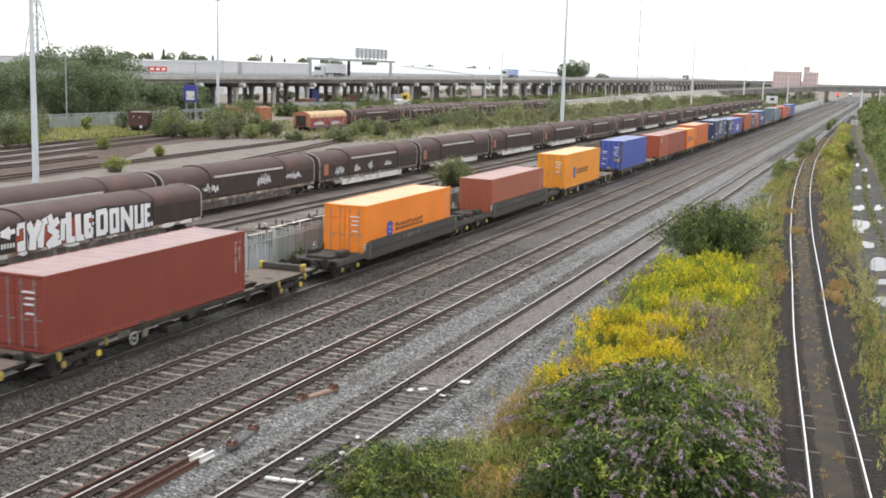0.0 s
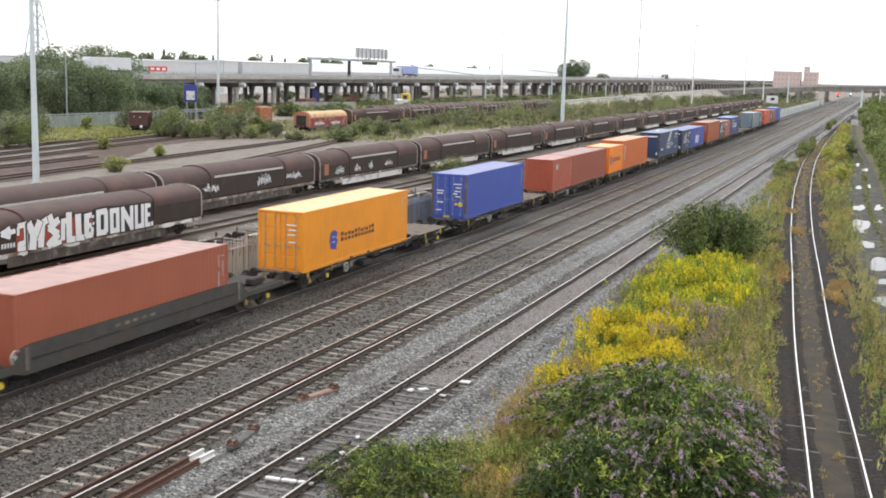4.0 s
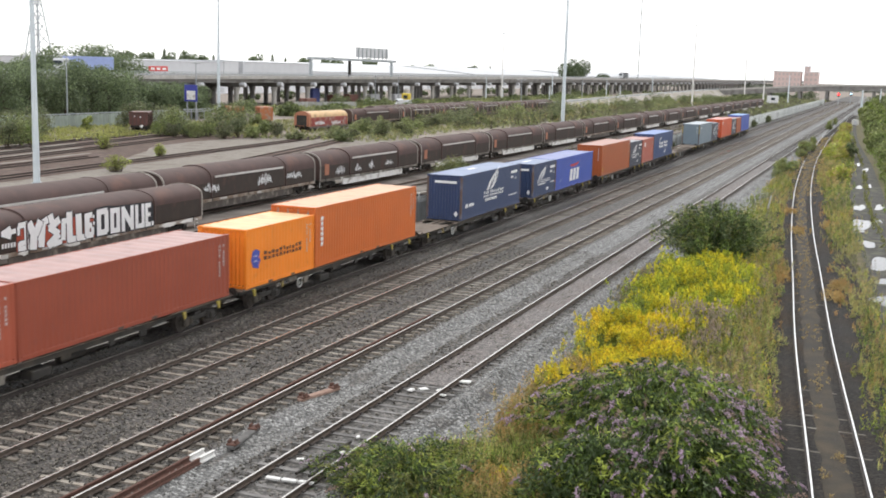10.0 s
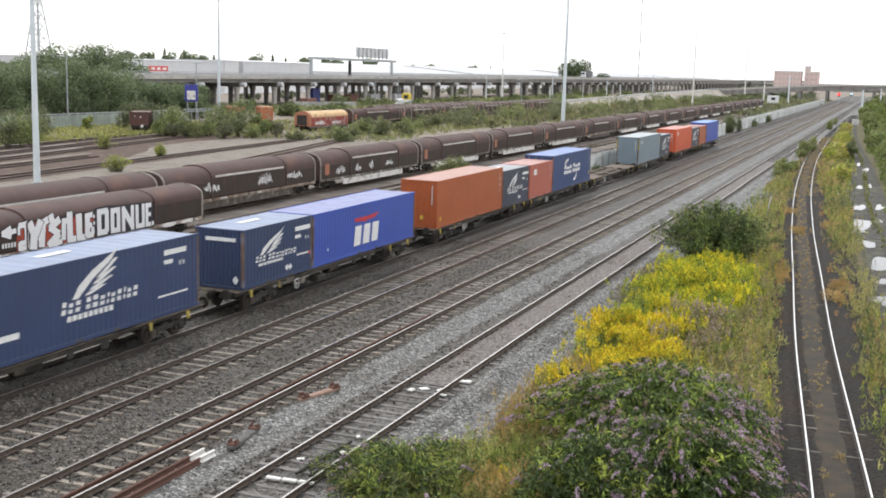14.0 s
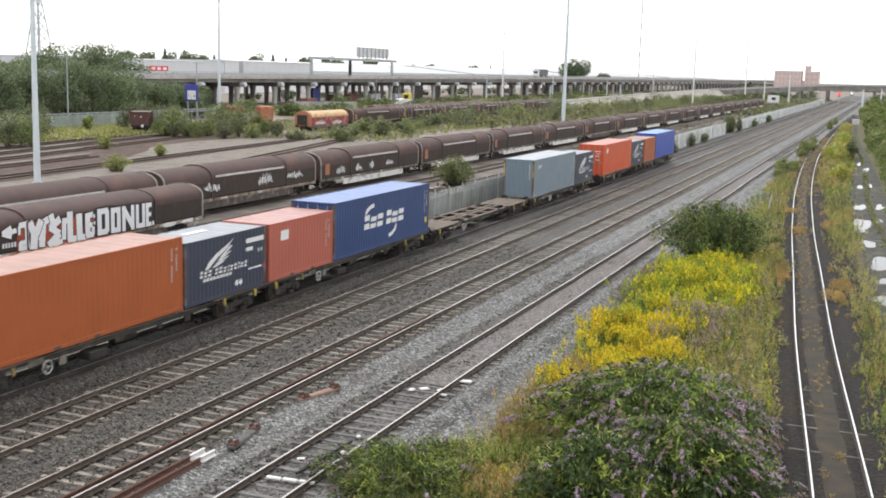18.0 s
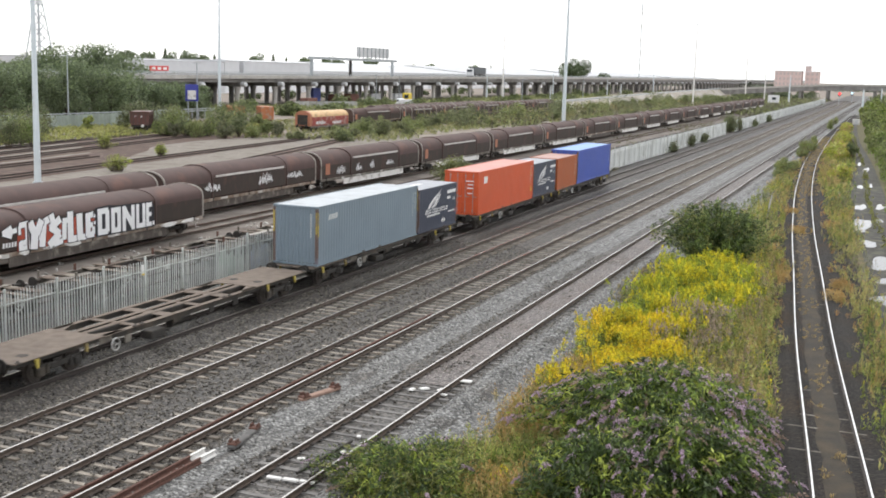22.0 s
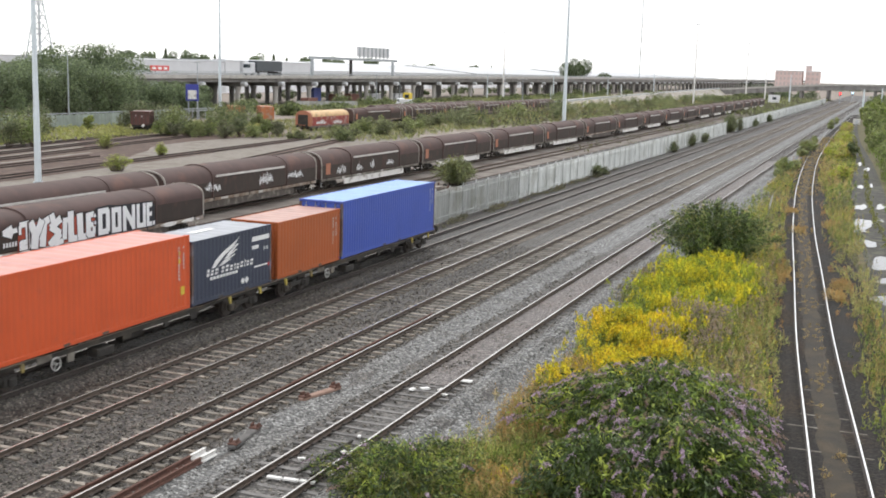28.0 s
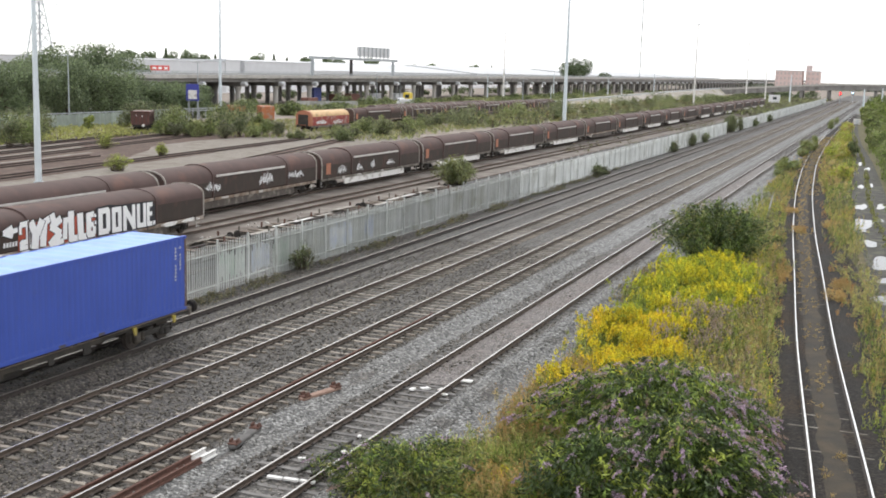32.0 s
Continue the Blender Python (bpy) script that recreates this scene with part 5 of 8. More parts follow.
def train_at(t):
    """How far the train has run since the start, in metres; it slows down all the way."""
    k = t / 10
    return 113.5164 * k + 1.92734 * k**2 - 3.92457 * k**3 + 0.413352 * k**4
# ================= loose things beside the tracks =================
def loose_rail(x0, y0, x1, y1, z, label):
    L = math.hypot(x1 - x0, y1 - y0)
    t = thing("loose_rail", x0, y0, z, label, "loose rail", "loose rails", -math.degrees(math.atan2(x1 - x0, y1 - y0)))
    g = Geo()
    g.loft([[(a, y, b + 0.159) for a, b in RAIL_PROFILE] for y in (0, L)])
    g.ob("rail_bar", M_RUST, t)
    return t


loose_rail(-18.08, 4, -17.98, 44.4, -0.17, "long rusty rail lying inside the running rail")
for dx in (0.0, 0.33):
    t = loose_rail(-16.95 + dx, 4, -16.93 + dx, 25.2, -0.15, "rusty spare rail with a white painted end")
    g = Geo()
    g.loft([[(a * 1.12, y, b * 1.05 + 0.168) for a, b in RAIL_PROFILE] for y in (20.55, 21.25)])
    g.ob("painted_end", M_WHITE, t, "white painted rail end")
for x, y, a, pm in ((-16.75, 31.7, -14, M_SLEEPER_PINK), (-16.6, 26.8, 8, M_SLEEPER_GREY)):
    t = thing("old_sleeper_plate", x, y, -0.17, "broken sleeper with two rusty rail chairs, lying in the ballast", "old sleeper", "old sleepers in the ballast", a)
    g = Geo()
    g.box(0, 0, 0.05, 0.24, 1.9, 0.12, 0.03)
    g.ob("sleeper_bar", pm, t)
    for e in (-0.75, 0.75):
        g = Geo()
        g.box(0, e, 0.13, 0.3, 0.34, 0.06, 0.02)
        for q in (-1, 1):
            g.box(q * 0.1, e, 0.2, 0.06, 0.22, 0.12, 0.03)
        g.ob("rail_chair", M_RUST, t, "rusty iron chair")
rs = random.Random(8)
for i, (x, y, s) in enumerate([(-14.25, 33.6, 0.2), (-13.9, 33.9, 0.24), (-13.35, 34.0, 0.2), (-13.05, 33.5, 0.18), (-12.95, 35.4, 0.3), (-14.3, 26.0, 0.16), (-13.5, 27.0, 0.13), (-13.3, 27.9, 0.14), (-13.7, 28.4, 0.12), (-13.15, 25.4, 0.14)]):
    t = thing("painted_sleeper_chip", x, y, -0.16, "flat splash of white paint on broken sleeper wood", "painted chip", "painted chips on the track", rs.uniform(0, 360))
    g = Geo()
    n = 4
    rings = []
    for z, k in ((0, 1.15), (0.03, 1.25), (0.05, 1.1)):
        rings.append([(0.8 * s * k * math.cos(6.283 * (j + 0.5) / n) * rs.uniform(0.8, 1.1), 0.5 * s * k * math.sin(6.283 * (j + 0.5) / n) * rs.uniform(0.8, 1.1), z) for j in range(n)])
    g.loft(rings)
    g.ob("chip", M_WHITE, t)
# painted strip and cable lengths in the near track
t = thing("painted_marker_board", -13.75, 24.4, -0.14, "white painted timber lying across the sleepers, flaking", "marker board", "", 4)
for k in range(3):
    g = Geo()
    g.box(-0.45 + 0.46 * k, 0.02 * k, 0.03, 0.42, 0.14, 0.06, 0.01)
    g.ob("board_piece", M_WHITE, t)
for x in (-13.75, -13.35):
    t = thing("cable_length", x, 26.4, -0.15, "dark cut length of cable trough between the rails", "cable length", "cable lengths", -3)
    g = Geo()
    g.box(0, 0, 0.04, 0.08, 3.0, 0.08, 0.02)
    g.ob("cable_bar", M_UNDER, t)


# ================= parked hood wagons =================
def hood_section(y0, y1, w, z0, ze, zt, bulge=0.0):
    """An arched steel hood: upright sides up to the eaves ze, a round roof up to zt."""
    pts = []
    n = 18
    for i in range(n + 1):
        a = math.pi * i / n
        pts.append((w * math.cos(a), ze + (zt - ze) * math.sin(a) ** 0.8 if 0 < i < n else ze))
    prof = [(w, z0)] + pts + [(-w, z0)]
    k = 1.0 + bulge
    g = Geo()
    g.loft([[(x * k, y, z0 + (z - z0) * k) for x, z in prof] for y in (y0, y1)], caps=False)
    # flat ends with points of their own, so that the round skin stays smooth
    for y in (y0, y1):
        ring = [(x * k, y, z0 + (z - z0) * k) for x, z in prof]
        g.add(ring, [tuple(range(len(ring)))[::-1 if y == y0 else 1]])
    return g


def arch_rib(y, w, z0, ze, zt, t=0.06):
    g = Geo()
    n = 12
    out, inn = [], []
    for i in range(n + 1):
        a = math.pi * i / n
        z = ze + (zt - ze) * math.sin(a) ** 0.8 if 0 < i < n else ze
        out.append(((w + 0.05) * math.cos(a), z + 0.05))
        inn.append(((w - 0.03) * math.cos(a), z - 0.03))
    out = [(w + 0.05, z0)] + out + [(-w - 0.05, z0)]
    inn = [(w - 0.03, z0)] + inn + [(-w + 0.03, z0)]
    rings = []
    for (a, b), (c, d) in zip(out, inn):
        rings.append([(a, y - t / 2, b), (a, y + t / 2, b), (c, y + t / 2, d), (c, y - t / 2, d)])
    g.loft(rings)
    return g


M_ARCH = mat("pale_arch_edge", (0.4, 0.37, 0.33), (0.27, 0.24, 0.21), 0.7, grain=3, spots=0.1, spot_col=(0.1, 0.07, 0.05))
M_ORANGE_LABEL = mat("orange_label", (0.42, 0.17, 0.1), (0.34, 0.14, 0.08), 0.7, grain=4)
M_SKIRT_WHITE = mat("whitewashed_skirt", (0.82, 0.81, 0.78), (0.74, 0.72, 0.69), 0.8, grain=1.2, spots=0.06, spot_col=(0.3, 0.26, 0.22), streak=0.3)
M_SKIRT_DARK = mat("grimy_girder", (0.105, 0.088, 0.075), (0.07, 0.058, 0.05), 0.85, grain=1.2, spots=0.08, spot_col=(0.3, 0.27, 0.23), streak=0.3, spot_scale=1.6)
M_RUSTY_SILL = mat("rusty_pale_sill", (0.26, 0.2, 0.15), (0.16, 0.11, 0.08), 0.85, grain=2.0, spots=0.16, spot_col=(0.42, 0.38, 0.33), streak=0.3, spot_scale=1.4)
M_RAIL_WHITE = mat("chalky_rail", (0.6, 0.58, 0.55), (0.48, 0.46, 0.43), 0.7, grain=1.5)
M_HOOD_DARK = mat("dark_hood_side", (0.054, 0.041, 0.033), (0.041, 0.031, 0.026), 0.85, grain=1.2, spots=0.1, spot_col=(0.085, 0.05, 0.04), streak=0.3)
M_TAG = mat("spray_white", (0.78, 0.78, 0.78), (0.66, 0.66, 0.66), 0.7, grain=5)


def hood_wagon(label, L=21.6, skirt=True, W=1.42, hood=None, group="parked hood wagons", ze=2.35, zt=3.3):
    """A bogie coil wagon under a three-piece sliding hood."""
    hood = hood or M_HOOD
    t = new("hood_wagon")
    tagged(t, label, "hood wagon", group)
    z0 = 1.05
    a, b = L * 0.27, L * 0.76
    hood_section(0.25, a + 0.1, W, z0, ze, zt).ob("hood_end", hood, t, smooth=True)
    hood_section(a, b, W, z0, ze, zt, 0.025).ob("hood_middle", hood, t, smooth=True)
    hood_section(b - 0.1, L - 0.25, W, z0, ze, zt).ob("hood_end", hood, t, smooth=True)
    for y in (0.25, a, b, L - 0.25):
        arch_rib(y, W * (1.03 if y in (a, b) else 1.0), z0, ze, zt * 1.012 if y in (a, b) else zt, 0.1).ob("hood_rib", M_ARCH if y in (0.25, L - 0.25) else M_HOOD, t)
    for s in (-1, 1):
        g = Geo()
        g.box(s * (W * 1.025 + 0.012), (a + b) / 2, ze + 0.22, 0.07, b - a - 0.9, 0.15, 0.01)
        g.ob("eaves_rail", M_RAIL_WHITE, t, "pale eaves rail")
        # separate panels make the upright sides darker than the roof
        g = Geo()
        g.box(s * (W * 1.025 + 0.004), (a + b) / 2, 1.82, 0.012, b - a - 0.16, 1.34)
        g.ob("side_panel", M_HOOD_DARK, t, "dark lower side of the hood")
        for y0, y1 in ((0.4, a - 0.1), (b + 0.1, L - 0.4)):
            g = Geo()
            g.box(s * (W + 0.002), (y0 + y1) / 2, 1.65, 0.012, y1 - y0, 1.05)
            g.ob("side_panel", M_HOOD_DARK, t, "dark lower side of the hood")
        g = Geo()
        g.box(s * 1.38, L / 2, 0.93, 0.14, L - 0.4, 0.22, 0.02)
        g.ob("side_sill", M_SILL if skirt else M_RUSTY_SILL, t)
        g = Geo()
        g.box(s * 1.37, L / 2 + 0.3, 0.55, 0.06, L - 8.6, 0.52, 0.02)
        g.ob("side_skirt", M_SKIRT_WHITE if skirt else M_SKIRT_DARK, t, "whitewashed lower side" if skirt else "grimy lower side")
        g = Geo()
        g.box(s * (W + 0.016), 1.45, 1.85, 0.02, 0.8, 0.95)
        g.ob("label_plate", M_ORANGE_LABEL, t, "orange warning plate")
        for k in range(5):
            g = Geo()
            g.box(s * 1.44, 1.2 + k * (L - 2.4) / 4, 1.0, 0.05, 0.12, 0.32, 0.01)
            g.ob("stake_pocket", M_WAGON, t)
        g = Geo()
        g.box(s * (W * 1.025 + 0.01), (a + b) / 2 + 1.5, 1.75, 0.025, 0.05, 1.3)
        g.ob("door_seam", M_HOOD_RED, t)
    # painted data panels and worn pale patches along the sill
    for y, z, w, h in ((4.3, 0.9, 0.5, 0.2), (7.4, 0.95, 0.9, 0.12), (12.4, 0.93, 0.6, 0.16)):
        g = Geo()
        g.box(1.454, y, z, 0.008, w, h)
        g.ob("data_panel", M_RAIL_WHITE, t, "worn white data panel")
    g = Geo()
    g.box(0, L / 2, 0.9, 2.7, L - 0.5, 0.2)
    g.ob("underframe", M_UNDER, t)
    for y in (0.6, L - 0.6):
        for s in (-1, 1):
            g = Geo()
            for k in range(3):
                g.tube((s * 1.3, y + 0.12, 0.4 + 0.25 * k), (s * 1.3, y - 0.25, 0.4 + 0.25 * k), 0.015, n=5)
            g.tube((s * 1.3, y - 0.25, 0.35), (s * 1.3, y - 0.25, 1.1), 0.015, n=5)
            g.ob("step", M_WHITE, t)
    bogie(t, 2.6)
    bogie(t, L - 2.6)
    buffers(t, L)
    return t


def tag(t, y, z, n, h, x, seed):
    """A sprayed scrawl: two pen lines that run steeply up and down under a hump, with a short tail."""
    rs = random.Random(seed)
    g = Geo()
    w = 0.17 * n
    for line in range(2):
        pts = []
        for i in range(2 * n):
            f = i / (2 * n - 1)
            top = h * (0.62 + 0.2 * math.sin(math.pi * f)) * rs.uniform(0.6, 1.25)
            pts.append((y + f * w + rs.uniform(-0.16, 0.16), z + (top if (i + line) % 2 else rs.uniform(0.0, 0.35) * h)))
        if not line:
            pts.append((y + w * 1.12, z + 0.14 * h))
        for i, ((a, b), (c, d)) in enumerate(zip(pts, pts[1:])):
            L = math.hypot(c - a, d - b) + 1e-6
            k = rs.uniform(0.018, 0.036)
            u, v = -(d - b) / L * k, (c - a) / L * k
            q = x + 0.0007 * i + 0.0003 * line
            g.add([(q, a - u, b - v), (q, c - u, d - v), (q, c + u, d + v), (q, a + u, b + v)], [(0, 1, 2, 3)])
    g.ob("graffiti", M_TAG, t, "white sprayed scrawl")["kind"] = "stuff"


ROW2 = -45.9
w0 = hood_wagon("brown hood wagon with whitewashed lower side on a weedy siding")
w1 = hood_wagon("brown hood wagon with grimy lower side on a weedy siding", skirt=False)
starts = [17.6, 39.7, 61.6, 83.7, 105.8, 128.0, 150.0, 172.2, 194.4, 216.6, 238.8, 261.0, 283.2, 305.4, 327.6, 349.8, 372, 394.2, 416.4]
done = set()
for i, y in enumerate(starts):
    proto = w1 if i in (0, 1, 2, 7, 11, 15) else w0
    if proto in done:
        o = copy_thing(proto, pose(ROW2, y, 0))
    else:
        done.add(proto)
        o = proto
        o.matrix_basis = pose(ROW2, y, 0)
    if i == 2:
        third = o
    if i == 3:
        fourth = o
tag(third, 4.9, 1.45, 10, 0.75, 1.49, 1)
tag(third, 12.1, 1.4, 11, 0.95, 1.49, 2)
tag(third, 16.6, 1.5, 13, 0.7, 1.47, 3)
tag(fourth, 3.2, 1.25, 8, 0.8, 1.47, 4)
tag(fourth, 7.0, 1.25, 6, 0.8, 1.49, 5)
tag(fourth, 9.8, 1.3, 5, 0.9, 1.49, 6)
tag(fourth, 13.4, 1.35, 9, 0.6, 1.49, 7)

# the nearest parked wagon with its sprayed letters
ROW1 = -41.2
near = hood_wagon("brown hood wagon with large white and red sprayed letters", skirt=False, ze=2.3, zt=3.0)
near.matrix_basis = pose(ROW1, 37.9, 0)
for o in [o for o in near.children if o.name.startswith("eaves_rail")]:
    bpy.data.objects.remove(o)
M_GREEN_BLACK = mat("spray_black", (0.02, 0.02, 0.025), (0.03, 0.03, 0.035), 0.6, grain=4)
M_SPRAY_RED = mat("spray_red", (0.45, 0.08, 0.04), (0.35, 0.06, 0.03), 0.6, grain=4)
M_SPRAY_WHITE = mat("spray_bright_white", (0.88, 0.88, 0.88), (0.82, 0.82, 0.82), 0.6, grain=5)


def sprayed(parent, strokes, x, label, fat=1.0, edge=0.07):
    """One sprayed sign of straight strokes (y0, z0, y1, z1, width) with a black edge round it."""
    for grow, m, nm, lift in ((edge, M_GREEN_BLACK, "letter_edge", 0.0), (0.0, M_SPRAY_WHITE, "sprayed_letter", 0.003)):
        g = Geo()
        for i, (a, b, c, d, w) in enumerate(strokes):
            L = math.hypot(c - a, d - b)
            e, f = (c - a) / L, (d - b) / L
            k = w * fat / 2 + grow
            a, b, c, d = a - 0.5 - e * grow, b - f * grow, c - 0.5 + e * grow, d + f * grow
            xx = x + lift + 0.0003 * i
            g.add([(xx, a + f * k, b - e * k), (xx, c + f * k, d - e * k), (xx, c - f * k, d + e * k), (xx, a - f * k, b + e * k)], [(0, 1, 2, 3)])
        g.ob(nm, m, parent, label if not grow else "black sprayed edge of the letter")["kind"] = "stuff"


gx = 1.42 * 1.025 + 0.02
g = Geo()
g.add([(gx, 11.0, 0.98), (gx, 16.25, 0.98), (gx, 16.3, 2.3), (gx, 15.7, 2.5), (gx, 12.9, 2.56), (gx, 12.1, 2.66), (gx, 11.0, 2.6)], [tuple(range(7))])
g.ob("sprayed_background", M_GREEN_BLACK, near, "black sprayed ground behind the letters")
rs = random.Random(21)
for k in range(6):
    g = Geo()
    yy = 5.1 + 1.0 * k
    g.add([(gx, yy, 1.02), (gx, yy + 0.95, 1.02), (gx, yy + 0.9 + rs.uniform(-0.1, 0.1), 2.25 + rs.uniform(-0.3, 0.2)), (gx, yy + 0.45, 2.4), (gx, yy + 0.05, 2.1 + rs.uniform(-0.2, 0.2))], [(0, 1, 2, 3, 4)])
    g.ob("sprayed_background", M_SPRAY_RED, near, "red sprayed ground behind the letters")
# block capitals with narrow counters
B = 1.06
T = 2.46
for k, st in enumerate((
        [(11.88, B, 11.88, T + 0.06, 0.36), (12.52, B + 0.12, 12.52, T - 0.06, 0.34), (11.75, T - 0.1, 12.6, T - 0.08, 0.32), (11.75, B + 0.16, 12.55, B + 0.16, 0.32)],
        [(13.0, B, 13.0, T, 0.32), (13.52, B, 13.52, T, 0.32), (12.86, T - 0.14, 13.66, T - 0.14, 0.3), (12.86, B + 0.14, 13.66, B + 0.14, 0.3)],
        [(13.98, B - 0.02, 13.98, T, 0.3), (14.78, B - 0.02, 14.78, T, 0.3), (13.95, T - 0.1, 14.8, B + 0.15, 0.36)],
        [(15.2, B, 15.2, T - 0.02, 0.28), (15.78, B, 15.78, T - 0.02, 0.28), (15.08, B + 0.13, 15.9, B + 0.13, 0.28)],
        [(16.12, B, 16.12, T - 0.02, 0.28), (16.0, T - 0.16, 16.55, T - 0.16, 0.26), (16.0, 1.76, 16.5, 1.76, 0.24), (16.0, B + 0.12, 16.55, B + 0.12, 0.26)],
        [(16.68, B + 0.02, 16.68, B + 0.26, 0.2)])):
    sprayed(near, st, gx + 0.006 + 0.006 * (k % 2), "big white block letter")
# the tangled first word: an arrow, a hooked sign and wild fat letters
for k, st in enumerate((
        [(4.62, 2.06, 5.25, 2.3, 0.22), (4.62, 2.06, 5.25, 1.84, 0.22), (5.1, 1.86, 5.1, 2.28, 0.24), (5.1, 2.07, 5.6, 2.12, 0.22)],
        [(5.78, 1.85, 5.78, 2.3, 0.16), (5.75, 2.32, 6.4, 2.36, 0.26), (6.3, 1.5, 6.3, 2.3, 0.24), (5.8, 1.42, 6.45, 1.46, 0.24), (5.85, 1.5, 5.85, 1.05, 0.26), (5.85, 1.16, 6.5, 1.18, 0.22)],
        [(6.5, 2.42, 6.85, 1.75, 0.4), (7.35, 2.44, 6.95, 1.72, 0.4), (6.85, 1.85, 6.75, 1.0, 0.46)],
        [(7.35, 1.04, 7.5, 2.3, 0.4), (7.45, 2.0, 7.05, 1.5, 0.3), (7.5, 2.28, 8.2, 2.52, 0.34)],
        [(8.05, 2.66, 8.2, 2.2, 0.34), (8.75, 2.34, 7.95, 1.92, 0.36), (7.95, 2.0, 8.7, 1.56, 0.34), (8.7, 1.6, 7.85, 1.02, 0.4), (8.2, 1.05, 8.9, 1.16, 0.26)],
        [(9.0, 1.2, 9.05, 2.15, 0.3), (8.9, 2.2, 9.3, 2.2, 0.26), (9.5, 2.64, 9.5, 1.04, 0.4), (9.35, 1.16, 9.98, 1.16, 0.3)],
        [(10.22, 2.46, 10.26, 1.05, 0.42), (10.1, 1.16, 10.75, 1.16, 0.3)],
        [(10.9, 1.14, 10.9, 2.38, 0.36), (10.76, 2.24, 11.35, 2.3, 0.28), (10.85, 1.72, 11.3, 1.74, 0.26), (10.8, 1.2, 11.4, 1.22, 0.3), (11.34, 1.2, 11.34, 1.62, 0.22)],
        [(11.42, 2.1, 11.44, 2.28, 0.14), (11.44, 1.72, 11.46, 1.9, 0.12)])):
    sprayed(near, st, gx + 0.006 + 0.004 * (k % 3), "wild white sprayed letter" if k else "white sprayed arrow", 1.12, 0.04)
g = Geo()
for k in range(5):
    g.add([(gx + 0.004, 4.1 + 0.2 * k, 1.32), (gx + 0.004, 4.24 + 0.2 * k, 1.32), (gx + 0.004, 4.26 + 0.2 * k, 1.56), (gx + 0.004, 4.12 + 0.2 * k, 1.56)], [(0, 1, 2, 3)])
g.ob("small_tag", M_TAG, near, "small pale sprayed bars")["kind"] = "stuff"
# flaking whitewash on the sill under the letters
for y, w, h in ((16.9, 1.6, 0.3), (19.0, 1.9, 0.22), (12.2, 0.9, 0.2), (8.5, 1.4, 0.3), (5.3, 0.8, 0.34), (3.0, 1.2, 0.24)):
    g = Geo()
    n = 10
    g.add([(1.455, y + w * (0.5 + 0.5 * math.cos(6.2832 * i / n)) + rs.uniform(-0.1, 0.1), 0.92 + 0.5 * h * math.sin(6.2832 * i / n) + rs.uniform(-0.04, 0.04)) for i in range(n)], [tuple(range(n))])
    g.ob("whitewash_patch", M_SKIRT_WHITE, near, "flaking whitewash on the sill")

# rusty empty flats behind the fence
M_OLD_DECK = mat("rotten_deck", (0.15, 0.11, 0.085), (0.09, 0.07, 0.055), 0.9, grain=2, spots=0.14, spot_col=(0.28, 0.25, 0.2))


def old_flat(L=15.0, pale=False):
    t = new("old_flat_wagon")
    tagged(t, "rusty empty flat wagon strewn with pale boards, behind the fence" if pale else "rusty empty flat wagon with rotten open deck, behind the fence", "flat wagon", "old flat wagons")
    for x in (-1.15, -0.3, 0.3, 1.15):
        g = Geo()
        g.box(x, L / 2, 0.9, 0.16, L, 0.24, 0.02)
        g.ob("sill", M_RAIL_DARK if abs(x) < 1 else M_SILL, t)
    rs = random.Random(5)
    for k in range(16):
        if rs.random() < 0.35:
            continue
        g = Geo()
        g.box(rs.uniform(-0.1, 0.1), 0.5 + k * (L - 1) / 15, 1.04, 2.4, rs.uniform(0.2, 0.6), 0.05, 0.01)
        g.ob("deck_plank", M_OLD_DECK, t)
    for k in range(7):
        g = Geo()
        y, w = 1.0 + 2.0 * k + rs.uniform(-0.6, 0.6), rs.uniform(1.2, 3.0)
        g.box(rs.uniform(-0.9, 0.8), y, 1.1, rs.uniform(0.15, 0.4), w, 0.04, 0.01)
        g.ob("loose_board", (M_SKIRT_WHITE if k % 2 else M_ARCH) if pale else (M_OLD_DECK if k % 3 else M_SILL), t, "pale loose board on the deck" if pale else "rotten loose board on the deck")
    for k in range(9):
        g = Geo()
        g.box(rs.choice((-1.0, -0.4, 0.5, 1.05)), 0.8 + 1.7 * k, 1.2, 0.08, 0.12, rs.uniform(0.15, 0.5), 0.01)
        g.ob("stanchion_stub", M_RUST if k % 3 else M_SILL, t)
    handwheel(t, 1.26, 3.4, 0.75)
    handwheel(t, 1.26, L - 2.0, 0.75)
    for s in (-1, 1):
        for y in (0.3, 4.8, 10.2, L - 0.3):
            g = Geo()
            g.box(s * 1.2, y, 1.12, 0.08, 0.1, 0.45, 0.01)
            g.ob("stanchion", M_SILL, t)
        g = Geo()
        g.box(s * 1.24, 6.5, 0.8, 0.02, 0.4, 0.22)
        g.ob("white_plate", M_WHITE, t, "white data plate")
    bogie(t, 2.0)
    bogie(t, L - 2.0)
    buffers(t, L)
    return t


of = old_flat()
of.matrix_basis = pose(-33.6, 22.0, -0.15)
copy_thing(of, pose(-33.6, 38.6, -0.15))
op = old_flat(pale=True)
op.matrix_basis = pose(-33.6, 55.2, -0.15)
copy_thing(op, pose(-33.6, 71.8, -0.15))

